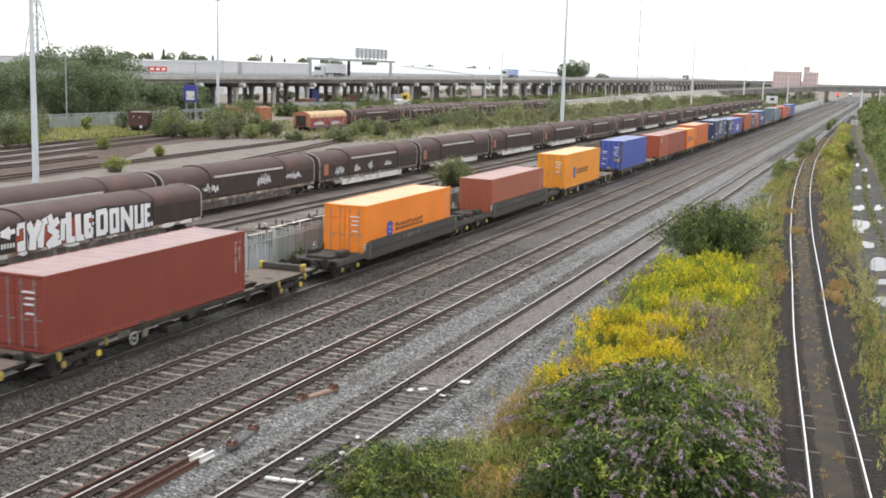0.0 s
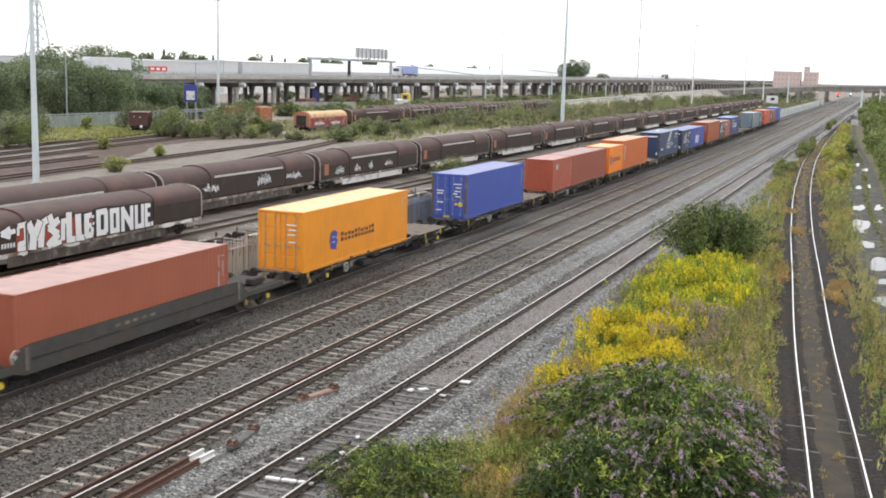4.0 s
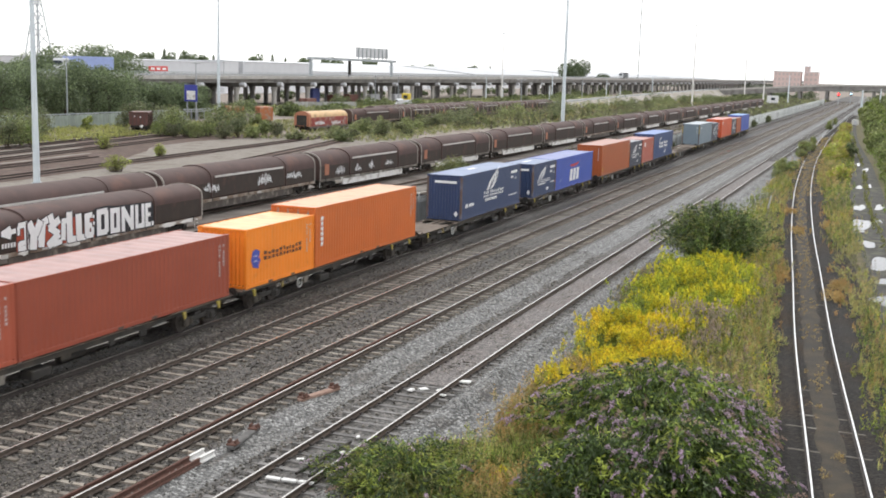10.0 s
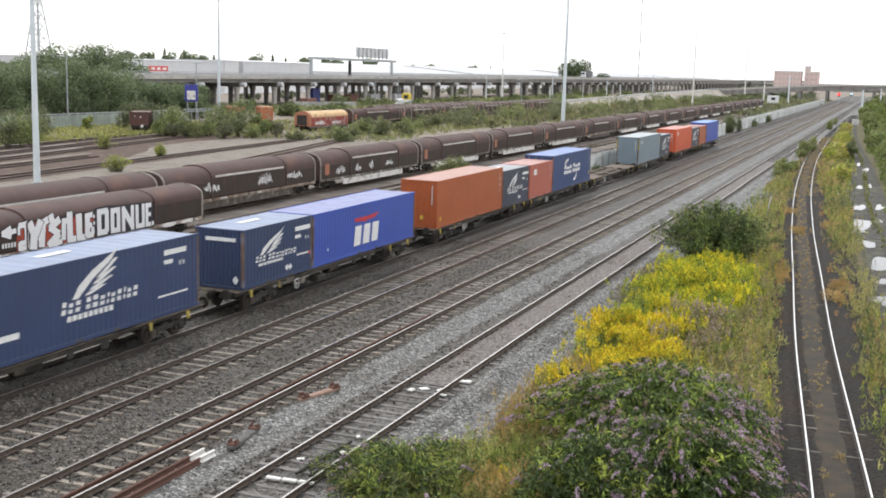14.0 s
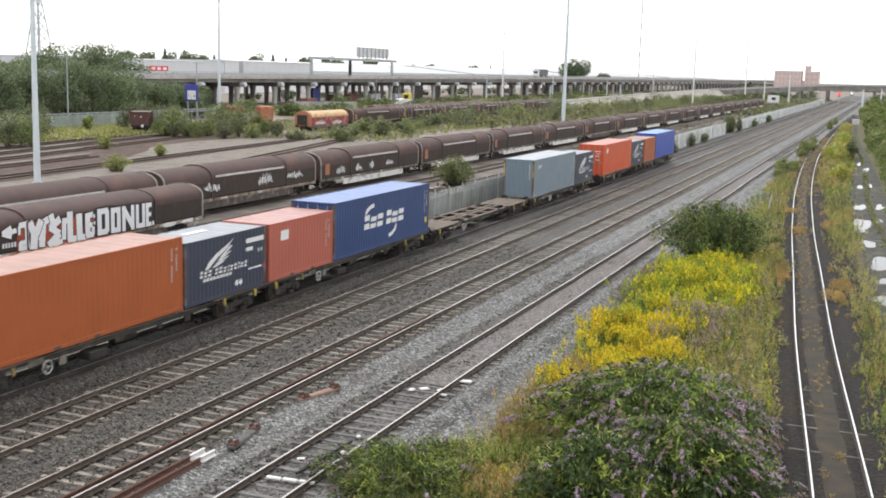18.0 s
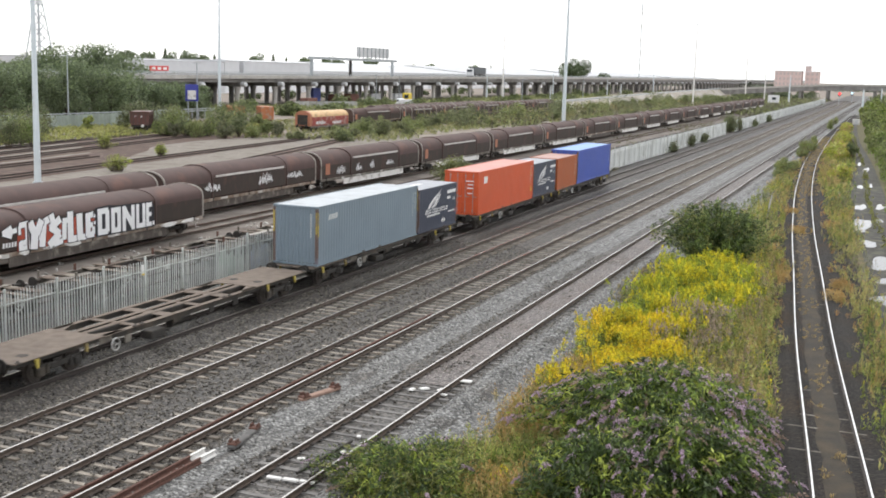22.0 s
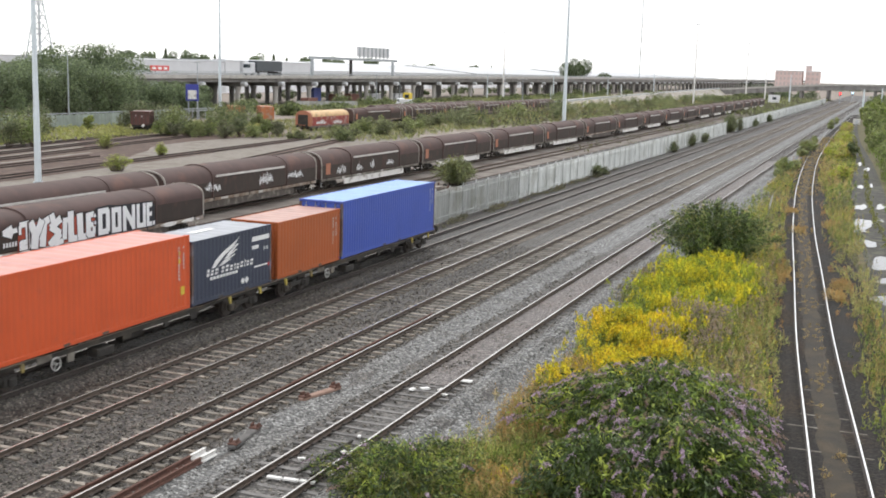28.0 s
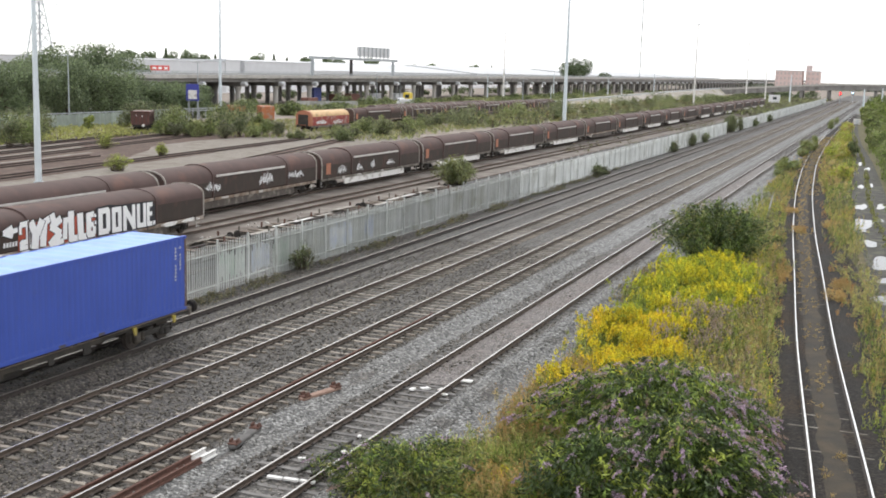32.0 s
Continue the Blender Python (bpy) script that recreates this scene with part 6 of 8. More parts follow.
# tracks of the yard
for i, (x, y0, y1, sm) in enumerate([(-33.6, 0, 300, M_SLEEPER_DARK), (-37.2, 30, 420, M_SLEEPER_DARK), (ROW1, 0, 420, M_SLEEPER_DARK), (ROW2, 0, 440, M_SLEEPER_DARK)]):
    track("yard_track_%d" % (i + 1), "rusty yard track in weedy brown soil", lambda y, x=x: x, y0, y1, 1, 0, sm, M_RAIL, z=0.0 if i > 1 else -0.15, top=M_RUST, show=-0.05)
g = Geo()
g.loft([[(-50, y, -0.33), (-48.6, y, -0.2), (-32, y, -0.24), (-30.6, y, -0.34)] for y in range(-20, 440, 10)], close=False)
tagged(g.ob("yard_bed", M_ASH), "grey-brown ashy bed under the yard tracks", "track bed", kind="structure")
g = Geo()
g.loft([[(-38.2, y, -0.222), (-32, y, -0.233), (-30.7, y, -0.33)] for y in range(-20, 440, 10)], close=False)
tagged(g.ob("fence_side_bed", M_BALLAST_DARK), "dark stone between the old flats and the fence", "track bed", kind="structure")
# the old yard further off: pale gravel with brown trackbeds that fan out across it
def band(name, m, label, lo, hi, y0, y1, z):
    """A strip of ground between the lines x = lo(y) and x = hi(y), with ragged edges."""
    g = Geo()
    rows = []
    y = y0
    while y <= y1:
        a = lo(y) + 0.7 * noise.noise((y * 0.13, z * 50, 1)) + 0.3 * noise.noise((y * 0.6, z * 50, 3))
        b = hi(y) + 0.7 * noise.noise((y * 0.13, z * 50, 2)) + 0.3 * noise.noise((y * 0.6, z * 50, 4))
        rows.append([(a, y, z - 0.04), (a + (b - a) * 0.12, y, z), (a + (b - a) * 0.88, y, z), (b, y, z - 0.04)])
        y += 2.0
    g.loft(rows, close=False)
    return tagged(g.ob(name, m), label + " of the old yard", "track bed", kind="structure")


line_a = lambda y: -73.2 - 0.113 * (y - 77)
line_b = lambda y: -77.6 - 0.082 * (y - 82)
line_c = lambda y: line_b(y) - 9.5 * soft(97, 130, y) + 5.0 * soft(134, 160, y)
line_d = lambda y: -100.5 - 0.19 * (y - 106) * (1 - 0.5 * soft(120, 150, y))
band("yard_strip_1", M_PATH, "pale gravel", line_a, lambda y: -50.5, 40, 168, -0.43)
band("yard_strip_2", M_PATH, "pale gravel wedge", line_c, line_b, 88, 160, -0.425)
band("yard_strip_3", M_TRACKBED, "brown trackbed of one line", line_b, line_a, 40, 166, -0.415)
band("yard_strip_4", M_TRACKBED, "wide bare brown trackbed", line_d, line_c, 60, 158, -0.41)
band("yard_strip_5", M_PATH, "pale gravel path", lambda y: line_d(y) - 5.5 + 0.05 * (y - 110), line_d, 80, 152, -0.405)
band("yard_strip_6", M_TRACKBED, "brown trackbed that joins the wagon row", lambda y: -67.4 - 0.2 * (y - 97), lambda y: -64.3 - 0.2 * (y - 97), 70, 160, -0.4)
for i, (x, k, y0, y1, m) in enumerate(((-75.3, -0.097, 40, 165, M_RUST), (-65.8, -0.2, 72, 158, M_RUST), (-82.0, -0.1, 66, 104, M_RUST), (-86.5, -0.17, 70, 150, M_RUST), (-91.0, -0.17, 76, 150, M_RAIL_DARK), (-95.5, -0.17, 82, 150, M_RUST), (-99.5, -0.17, 90, 150, M_RUST))):
    t = thing("old_yard_rails_%d" % (i + 1), 0, 0, 0, "old rusty rails sunk in brown yard soil", "railway track", "old yard tracks", kind="structure")
    for q in (-1, 1):
        rail(t, lambda y, q=q: x + k * (y - (97 if i == 1 else 80)) + q * 0.7525, [y0 + (y1 - y0) * j / 15 for j in range(16)], -0.27, M_RAIL_DARK, m)
# pale drifts of ash between the brown lines
for i, (x, k) in enumerate(((-84.3, -0.14), (-88.8, -0.17), (-93.2, -0.17), (-97.6, -0.17))):
    band("ash_drift_%d" % (i + 1), M_PATH, "thin ashy drift between two lines", lambda y: x + k * (y - 80) - 0.55, lambda y: x + k * (y - 80) + 0.55, 66 + 4 * i, 108 + 6 * i, -0.4 + 0.003 * i)
# ================= poles, masts, signals =================
def lamp_pole(x, y, h, r, label, head=True, mat_=None):
    t = thing("light_mast", x, y, -0.5, label, "light mast", "yard light masts")
    g = Geo()
    n = 6
    g.loft([[(r * (1 - 0.6 * i / n) * math.cos(6.2832 * k / 10), r * (1 - 0.6 * i / n) * math.sin(6.2832 * k / 10), h * i / n) for k in range(10)] for i in range(n + 1)])
    g.ob("mast", mat_ or M_POLE, t)
    g = Geo()
    g.tube((0, 0, 0), (0, 0, 0.5), r * 1.5, r * 1.4, 12)
    g.ob("base_flange", M_GALV, t)
    if head:
        g = Geo()
        g.box(0, 0, h + 0.1, 1.3, 0.25, 0.18, 0.04)
        g.ob("head_frame", M_GALV, t)
        for s in (-1, 1):
            g = Geo()
            g.box(s * 0.55, -0.15, h + 0.22, 0.5, 0.4, 0.2, 0.05)
            g.ob("floodlight", M_SHED_GREY, t)
    return t


lamp_pole(-68.0, 76.3, 24, 0.3, "thick pale blue-grey steel light mast in the yard")
lamp_pole(-143.6, 221.0, 25.2, 0.42, "tall pale steel light mast by the road")
lamp_pole(-67.8, 242.9, 30, 0.48, "tall pale blue-grey steel light mast among the bushes")
# far masts in M_WHITE imitate poles washed out by the bright sky
lamp_pole(-68.9, 424.5, 30, 0.34, "distant pale steel light mast", True, M_WHITE)
lamp_pole(-64.2, 544.5, 27, 0.36, "distant pale steel light mast", True, M_WHITE)
lamp_pole(-130.8, 385.6, 24.5, 0.34, "distant pale steel light mast near the viaduct", True, M_WHITE)
lamp_pole(-42.1, 516.9, 13, 0.4, "distant pale steel post", False)
lamp_pole(-54.0, 530, 20, 0.34, "distant pale steel post", False, M_WHITE)
lamp_pole(-8.4, 380, 8.6, 0.45, "pale steel post at the bend of the siding", False)
t = thing("relay_box", -8.0, 308, -0.45, "small white equipment box beside the siding", "equipment box")
g = Geo()
g.box(0, 0, 0.65, 1.7, 0.9, 1.3, 0.04)
body = g.ob("body", M_WHITE, t)
g = Geo()
g.box(0, 0, 1.34, 1.9, 1.1, 0.08, 0.02)
g.ob("lid", M_WHITE, t)
g = Geo()
g.box(0, -0.47, 0.65, 0.7, 0.04, 1.0, 0.01)
g.ob("door", M_SHED_GREY, t)
lamp_pole(-4.0, 500, 8.5, 0.45, "pale steel post beside the trees", False)
for x, y, h, r in ((-143.4, 404, 9.6, 0.3), (-128.4, 442, 10.9, 0.3), (-110.7, 378, 6.6, 0.25), (-131.6, 549.5, 8.9, 0.3), (-110.5, 487, 6.9, 0.3), (-139.7, 705.6, 13.7, 0.4)):
    lamp_pole(x, y, h, r, "slim pale post before the viaduct", False)
for x, y, h in ((-125.5, 148.4, 11.6), (-128, 189, 11.0), (-147, 330, 9), (-141, 300, 9), (-125, 370, 9), (-110, 420, 10), (-96, 300, 9)):
    t = thing("street_lamp", x, y, -0.5, "grey street lamp column with a double arm", "street lamp", "street lamps")
    g = Geo()
    g.tube((0, 0, 0), (0, 0, h), 0.14, 0.08, 8)
    g.ob("column", M_GALV, t)
    g = Geo()
    g.tube((-0.9, 0, h), (0.9, 0, h), 0.05, n=6)
    g.ob("arm", M_GALV, t)
    for s in (-1, 1):
        g = Geo()
        g.box(s * 1.0, 0, h, 0.6, 0.3, 0.16, 0.05)
        g.ob("lantern", M_SHED_GREY, t)


def lattice(name, x, y, h, w, label, cat):
    """A four-legged lattice tower with cross arms."""
    t = thing(name, x, y, -0.5, label, cat)
    wz = lambda z: w * (1 - 0.86 * z / h)
    for sx in (-1, 1):
        for sy in (-1, 1):
            g = Geo()
            g.tube((sx * w / 2, sy * w / 2, 0), (sx * wz(h) / 2, sy * wz(h) / 2, h), 0.26, 0.16, 5)
            g.ob("leg", M_GALV, t)
    n = 8
    for k in range(n):
        a, b = h * k / n, h * (k + 1) / n
        for s in (-1, 1):
            for p, q in ((a, b), (b, a)):
                Geo().tube((-wz(p) / 2, s * wz(p) / 2, p), (wz(q) / 2, s * wz(q) / 2, q), 0.08, n=4).ob("brace", M_GALV, t)
                Geo().tube((s * wz(p) / 2, -wz(p) / 2, p), (s * wz(q) / 2, wz(q) / 2, q), 0.08, n=4).ob("brace", M_GALV, t)
    for z in (h * 0.62, h * 0.77, h * 0.92):
        g = Geo()
        for s in (-1, 1):
            g.tube((0, 0, z), (s * w * 0.95, 0, z - 0.3), 0.1, 0.05, 5)
            g.tube((0, 0, z + 1.3), (s * w * 0.95, 0, z - 0.3), 0.07, 0.05, 5)
        g.ob("cross_arm", M_GALV, t)
    return t


lattice("electricity_pylon", -265, 300, 31, 9, "grey lattice electricity pylon behind the trees", "pylon")
t = thing("radio_mast", -222, 1050, -1, "thin far lattice radio mast", "radio mast")
g = Geo()
# section colours alternate to imitate the sky bleaching parts of the mast
for k in range(24):
    z = k * 4.2
    g.tube((0, 0, z), (0, 0, z + 4.2), 0.42, n=5)
    g.ob("mast_section", M_UNDER if k % 3 == 1 else M_GALV, t)
    g = Geo()

M_SIG_RED = mat("signal_red_lamp", (1.0, 0.03, 0.03), (1.0, 0.03, 0.03), 0.4, emit=6.0)
M_SIG_GREEN = mat("signal_white_lamp", (0.55, 0.8, 1.0), (0.55, 0.8, 1.0), 0.4, emit=2.0)
M_BLACK = mat("signal_black", (0.02, 0.02, 0.02), (0.03, 0.03, 0.03), 0.6)
for x, y, lamp, lab in ((-22.3, 545, M_SIG_RED, "railway signal showing red"), (-18.2, 585, M_SIG_GREEN, "railway signal showing a bluish white light")):
    t = thing("railway_signal", x, y, -0.4, lab, "railway signal", "railway signals")
    g = Geo()
    g.tube((0, 0, 0), (0, 0, 4.4), 0.12, n=8)
    g.ob("post", M_GALV, t)
    g = Geo()
    g.box(0, 0, 5.0, 1.0, 0.3, 1.9, 0.1)
    g.ob("head", M_BLACK, t)
    g = Geo()
    g.tube((0, -0.3, 5.2), (0, -0.4, 5.2), 0.42, n=12)
    g.ob("lamp", lamp, t)

# ================= viaduct =================
def via_x(y):
    return -152.0


viaduct = thing("motorway_viaduct", 0, 0, 0, "long low concrete motorway viaduct on rows of piers", "viaduct", kind="structure")
VW = 24.0
stations = [-391 + 18.7 * i for i in range(142)]


def vz(y):
    return 7.4 + 0.0026 * (min(540, max(200, y)) - 237) + 0.0003 * max(0, y - 540)


g = Geo()
SOFFIT = 5.95
g.loft([[(via_x(y), y, SOFFIT + 0.75), (via_x(y) - VW, y, SOFFIT + 0.75), (via_x(y) - VW, y, vz(y)), (via_x(y), y, vz(y))] for y in stations])
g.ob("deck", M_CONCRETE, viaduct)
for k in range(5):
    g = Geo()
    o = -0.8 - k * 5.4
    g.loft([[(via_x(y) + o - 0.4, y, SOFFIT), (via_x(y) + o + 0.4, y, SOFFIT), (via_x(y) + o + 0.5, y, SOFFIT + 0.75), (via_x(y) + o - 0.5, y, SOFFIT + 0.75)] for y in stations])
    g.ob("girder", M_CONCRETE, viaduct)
for o, nm in ((0.06, "edge_beam"), (-VW - 0.06, "edge_beam")):
    g = Geo()
    g.loft([[(via_x(y) + o - 0.25, y, vz(y) - 0.55), (via_x(y) + o + 0.25, y, vz(y) - 0.55), (via_x(y) + o + 0.25, y, vz(y) + 0.25), (via_x(y) + o - 0.25, y, vz(y) + 0.25)] for y in stations])
    g.ob(nm, M_CONCRETE_LIGHT, viaduct)
    for z in (0.45, 0.7):
        g = Geo()
        g.loft([[(via_x(y) + o - 0.05, y, vz(y) + z - 0.05), (via_x(y) + o + 0.05, y, vz(y) + z - 0.05), (via_x(y) + o + 0.05, y, vz(y) + z + 0.05), (via_x(y) + o - 0.05, y, vz(y) + z + 0.05)] for y in stations])
        g.ob("parapet_rail", M_GALV, viaduct)
me = Geo().box(0, 0, 0.42, 0.12, 0.12, 0.7).mesh("parapet_post", M_GALV)
y = 180
while y < 700:
    o = part("parapet_post", me, viaduct)
    o.matrix_basis = pose(via_x(y) + 0.06, y, vz(y))
    y += 2.6 if y < 400 else 6
for i, y in enumerate(stations):
    if y < 150 or y > 1500:
        continue
    top = SOFFIT
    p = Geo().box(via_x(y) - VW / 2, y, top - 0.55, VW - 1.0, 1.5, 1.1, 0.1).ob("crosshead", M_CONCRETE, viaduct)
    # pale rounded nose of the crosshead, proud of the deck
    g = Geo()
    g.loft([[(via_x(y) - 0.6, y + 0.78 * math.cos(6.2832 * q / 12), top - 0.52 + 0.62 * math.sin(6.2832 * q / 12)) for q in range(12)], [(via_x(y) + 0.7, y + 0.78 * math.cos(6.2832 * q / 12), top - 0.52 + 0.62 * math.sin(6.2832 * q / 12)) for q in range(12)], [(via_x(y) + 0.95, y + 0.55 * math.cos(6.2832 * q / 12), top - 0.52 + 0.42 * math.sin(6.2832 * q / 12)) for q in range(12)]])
    g.ob("crosshead_nose", M_SHED_GREY, p, "pale end of the crosshead")
    # back piers get darker concrete, standing in for shade under the deck
    for k in range(4):
        g = Geo()
        xx = via_x(y) - 1.8 - k * 6.8
        g.loft([[(xx + r * math.cos(6.2832 * q / 12), y + r * math.sin(6.2832 * q / 12), z) for q in range(12)] for r, z in ((0.66, -0.6), (0.66, top - 2.2), (0.95, top - 1.1))])
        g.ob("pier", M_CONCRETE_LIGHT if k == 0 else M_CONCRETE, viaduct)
# sign gantry over the motorway
t = thing("sign_gantry", via_x(310), 310, 6.75, "grey steel motorway sign gantry seen from behind", "sign gantry")
for y in (-28.5, -4.1, 26.4):
    g = Geo()
    g.box(-0.5, y, 2.9, 0.7, 0.9, 5.8, 0.1)
    g.ob("gantry_post", M_GALV if y != -4.1 else M_UNDER, t)
g = Geo()
g.box(-0.5, -0.3, 6.05, 0.5, 60, 0.75, 0.05)
g.ob("gantry_beam", M_GALV, t)
g = Geo()
g.box(0, 10.8, 8.4, 0.2, 23.6, 3.0, 0.05)
panel = g.ob("sign_panel", M_SHED_GREY, t, "back of a wide grey road sign")
for k in range(8):
    g = Geo()
    g.box(0.2, 0.5 + 2.9 * k, 8.2, 0.25, 0.4, 3.4)
    g.ob("stiffener", M_GALV, panel)

# ================= far buildings =================
def shed(name, x, y, sx, sy, h, wall, roof, label, ridge=1.5, panels=6):
    t = thing(name, x, y, -0.5, label, "warehouse", "warehouses")
    g = Geo()
    g.box(0, 0, h / 2, sx, sy, h)
    b = g.ob("wall", wall, t)
    g = Geo()
    a, c = sx / 2 + 0.4, sy / 2 + 0.4
    g.add([(-a, -c, h), (a, -c, h), (a, c, h), (-a, c, h), (0, -c, h + ridge), (0, c, h + ridge)], [(0, 1, 4), (1, 2, 5, 4), (2, 3, 5), (3, 0, 4, 5), (0, 3, 2, 1)])
    g.ob("roof", roof, t)
    for k in range(panels):
        g = Geo()
        g.box(sx / 2 + 0.03, -sy / 2 + (k + 0.5) * sy / panels, h * 0.28, 0.06, sy / panels * 0.4, h * 0.4)
        g.ob("loading_door", M_SHED_GREY, b)
    return t


shed("grey_warehouse", -345, 425, 90, 82, 11.6, M_SHED_GREY, M_SHED_ROOF, "long pale grey warehouse behind the motorway trees", 0.6, 5)
shed("white_tower_block", -320, 473, 40, 13, 12.4, M_SHED, M_SHED_ROOF, "white block at the end of the grey warehouse", 0.2, 2)
shed("grey_warehouse", -329, 517, 60, 70, 12.3, M_SHED_GREY, M_SHED_ROOF, "tall pale grey warehouse beside a long white one", 0.3, 4)
shed("white_warehouse", -360, 681, 120, 254, 8.2, M_SHED, M_SHED_ROOF, "long white warehouse with a shallow pale roof", 5.2, 14)
shed("white_warehouse", -360, 980, 120, 320, 8.5, M_SHED, M_SHED_ROOF, "long white warehouse with a shallow pale roof", 5.2, 12)
shed("white_warehouse", -360, 1380, 120, 440, 9, M_SHED, M_SHED_ROOF, "very long white warehouse far off", 5.2, 12)
shed("white_warehouse", -360, 1880, 120, 480, 9, M_SHED, M_SHED_ROOF, "very long white warehouse far off", 4.4, 12)
M_LOWSHED = mat("bright_white_cladding", (0.8, 0.81, 0.82), (0.74, 0.75, 0.77), 0.5, grain=0.3)
shed("low_shed", -245, 420, 30, 200, 5.2, M_LOWSHED, M_SHED_GREY, "low white shed seen between the viaduct piers", 0.8, 9)
shed("low_shed", -255, 700, 30, 260, 5.2, M_LOWSHED, M_SHED_GREY, "low white shed seen between the viaduct piers", 0.8, 9)
t = thing("red_sign", -262, 361, -0.5, "red and white roadside sign board on posts", "sign board")
for y in (-5, 5):
    g = Geo()
    g.box(0, y, 4.2, 0.4, 0.4, 8.4)
    g.ob("post", M_GALV, t)
g = Geo()
g.box(0.4, 0, 8.4, 0.3, 12, 2.0, 0.05)
g.ob("board", mat("sign_red", (0.6, 0.06, 0.05), (0.5, 0.05, 0.04), 0.6), t)
for k in range(3):
    g = Geo()
    g.box(0.58, -3.6 + 3.6 * k, 8.4, 0.05, 2.2, 0.9)
    g.ob("lettering_bar", M_WHITE, t)
t = thing("blue_sign", -125, 183, -0.5, "blue notice board with a white panel on posts", "sign board")
for x in (-1, 1):
    g = Geo()
    g.box(x, 0, 2, 0.2, 0.2, 4)
    g.ob("post", M_GALV, t)
g = Geo()
g.box(0, -0.2, 5.3, 2.9, 0.2, 3.2, 0.05)
g.ob("board", mat("sign_blue", (0.06, 0.07, 0.36), (0.05, 0.06, 0.3), 0.5), t)
g = Geo()
g.box(0.1, -0.33, 4.9, 1.9, 0.05, 1.7)
g.ob("panel", M_WHITE, t)


# far windows carry the haze in their colour, close to the brick
M_WINDOW_FAR = mat("hazed_window", (0.5, 0.43, 0.42), (0.45, 0.39, 0.38), 0.4)


def brick_block(x, y, sx, sy, h, label, rows=3, cols=7):
    t = thing("brick_building", x, y, -0.5, label, "building", "far brick buildings")
    g = Geo()
    g.box(0, 0, h / 2, sx, sy, h)
    w = g.ob("wall", M_BRICK, t)
    g = Geo()
    g.box(0, 0, h + 0.3, sx + 0.6, sy + 0.6, 0.6)
    g.ob("roof", M_SHED_GREY, t)
    for r in range(rows):
        for c in range(cols):
            g = Geo()
            g.box(-sx / 2 + (c + 0.5) * sx / cols, -sy / 2 - 0.05, h * (r + 0.55) / rows, sx / cols * 0.5, 0.2, h / rows * 0.5)
            o = g.ob("window", M_WINDOW_FAR, w)
    return t


brick_block(-91, 1100, 24, 20, 18.5, "far red brick block with pale windows", 4, 7)
brick_block(-70, 1105, 12, 20, 18.5, "far red brick block with pale windows", 4, 3)
brick_block(-74, 1100, 5, 5, 23.5, "far red brick tower", 5, 2)

# ================= the bridge over the line and its ramp =================
bridge = thing("road_bridge", 0, 0, 0, "low dark concrete road bridge across the railway", "bridge", kind="structure")
BY = 640
CREST = [(-104, 2.6), (-88, 3.8), (-72, 5.0), (-51, 6.6), (-36, 7.6), (-22, 8.2), (0, 8.5), (40, 8.5), (110, 7.6)]
g = Geo()
g.loft([[(x, BY - 7, z - 2.5), (x, BY + 7, z - 2.5), (x, BY + 7, z), (x, BY - 7, z)] for x, z in CREST])
g.ob("deck", M_CONCRETE, bridge)
g = Geo()
g.loft([[(x, BY - 7.3, z - 0.1), (x, BY - 7.0, z - 0.1), (x, BY - 7.0, z + 0.8), (x, BY - 7.3, z + 0.8)] for x, z in CREST])
g.ob("parapet", M_CONCRETE_LIGHT, bridge)
for x, zt in ((-78, 2.9), (-62, 4.1), (-46, 5.3), (-32, 6.2), (-8.5, 6.6), (6, 6.8), (20, 6.8)):
    g = Geo()
    g.box(x, BY, (zt - 0.6) / 2, 1.6, 12, zt + 0.6, 0.2)
    g.ob("pier", M_CONCRETE, bridge)
g = Geo()
g.box(70, BY, 2.6, 80, 12.5, 6.9)
g.ob("abutment", M_CONCRETE, bridge)
# pale embankment ramp that climbs to the bridge
g = Geo()
ramp = [(-110, 340, -0.3), (-105, 400, 0.9), (-100, 460, 2.0), (-96, 530, 3.0), (-93, 590, 3.6), (-92, 632, 3.9)]
g.loft([[(x + 9, y, -0.6), (x + 3.5, y, h), (x - 7, y, h), (x - 14, y, -0.6)] for x, y, h in ramp], close=False)
tagged(g.ob("slip_road_embankment", mat("pale_embankment", (0.42, 0.39, 0.35), (0.32, 0.29, 0.25), 0.95, grain=0.3, spots=0.1, spot_col=(0.2, 0.19, 0.1), spot_scale=0.1)), "pale bare embankment of a slip road", "embankment", kind="structure")
t = thing("crash_barrier", 0, 0, 0, "grey steel crash barrier along the slip road", "crash barrier")
g = Geo()
g.loft([[(x + 3.2, y, h + 0.5), (x + 3.4, y, h + 0.5), (x + 3.4, y, h + 0.95), (x + 3.2, y, h + 0.95)] for x, y, h in ramp])
g.ob("beam", M_GALV, t)
for i in range(len(ramp) - 1):
    for k in range(6):
        a, b = ramp[i], ramp[i + 1]
        p = [a[j] + (b[j] - a[j]) * k / 6 for j in range(3)]
        g = Geo()
        g.box(p[0] + 3.3, p[1], p[2] + 0.35, 0.15, 0.15, 0.9)
        g.ob("post", M_GALV, t)
t = thing("site_cabin", -47, 500, -0.5, "small white site cabin with a dark window", "cabin")
g = Geo()
g.box(0, 0, 2.6, 4.5, 3.5, 3.2, 0.08)
g.ob("body", M_SHED, t)
g = Geo()
g.box(0, 0, 0.5, 4.2, 3.2, 1.0)
g.ob("plinth", M_CONCRETE, t)
g = Geo()
g.box(0.3, -1.78, 2.9, 1.6, 0.08, 1.1)
g.ob("window", M_GLASS, t)

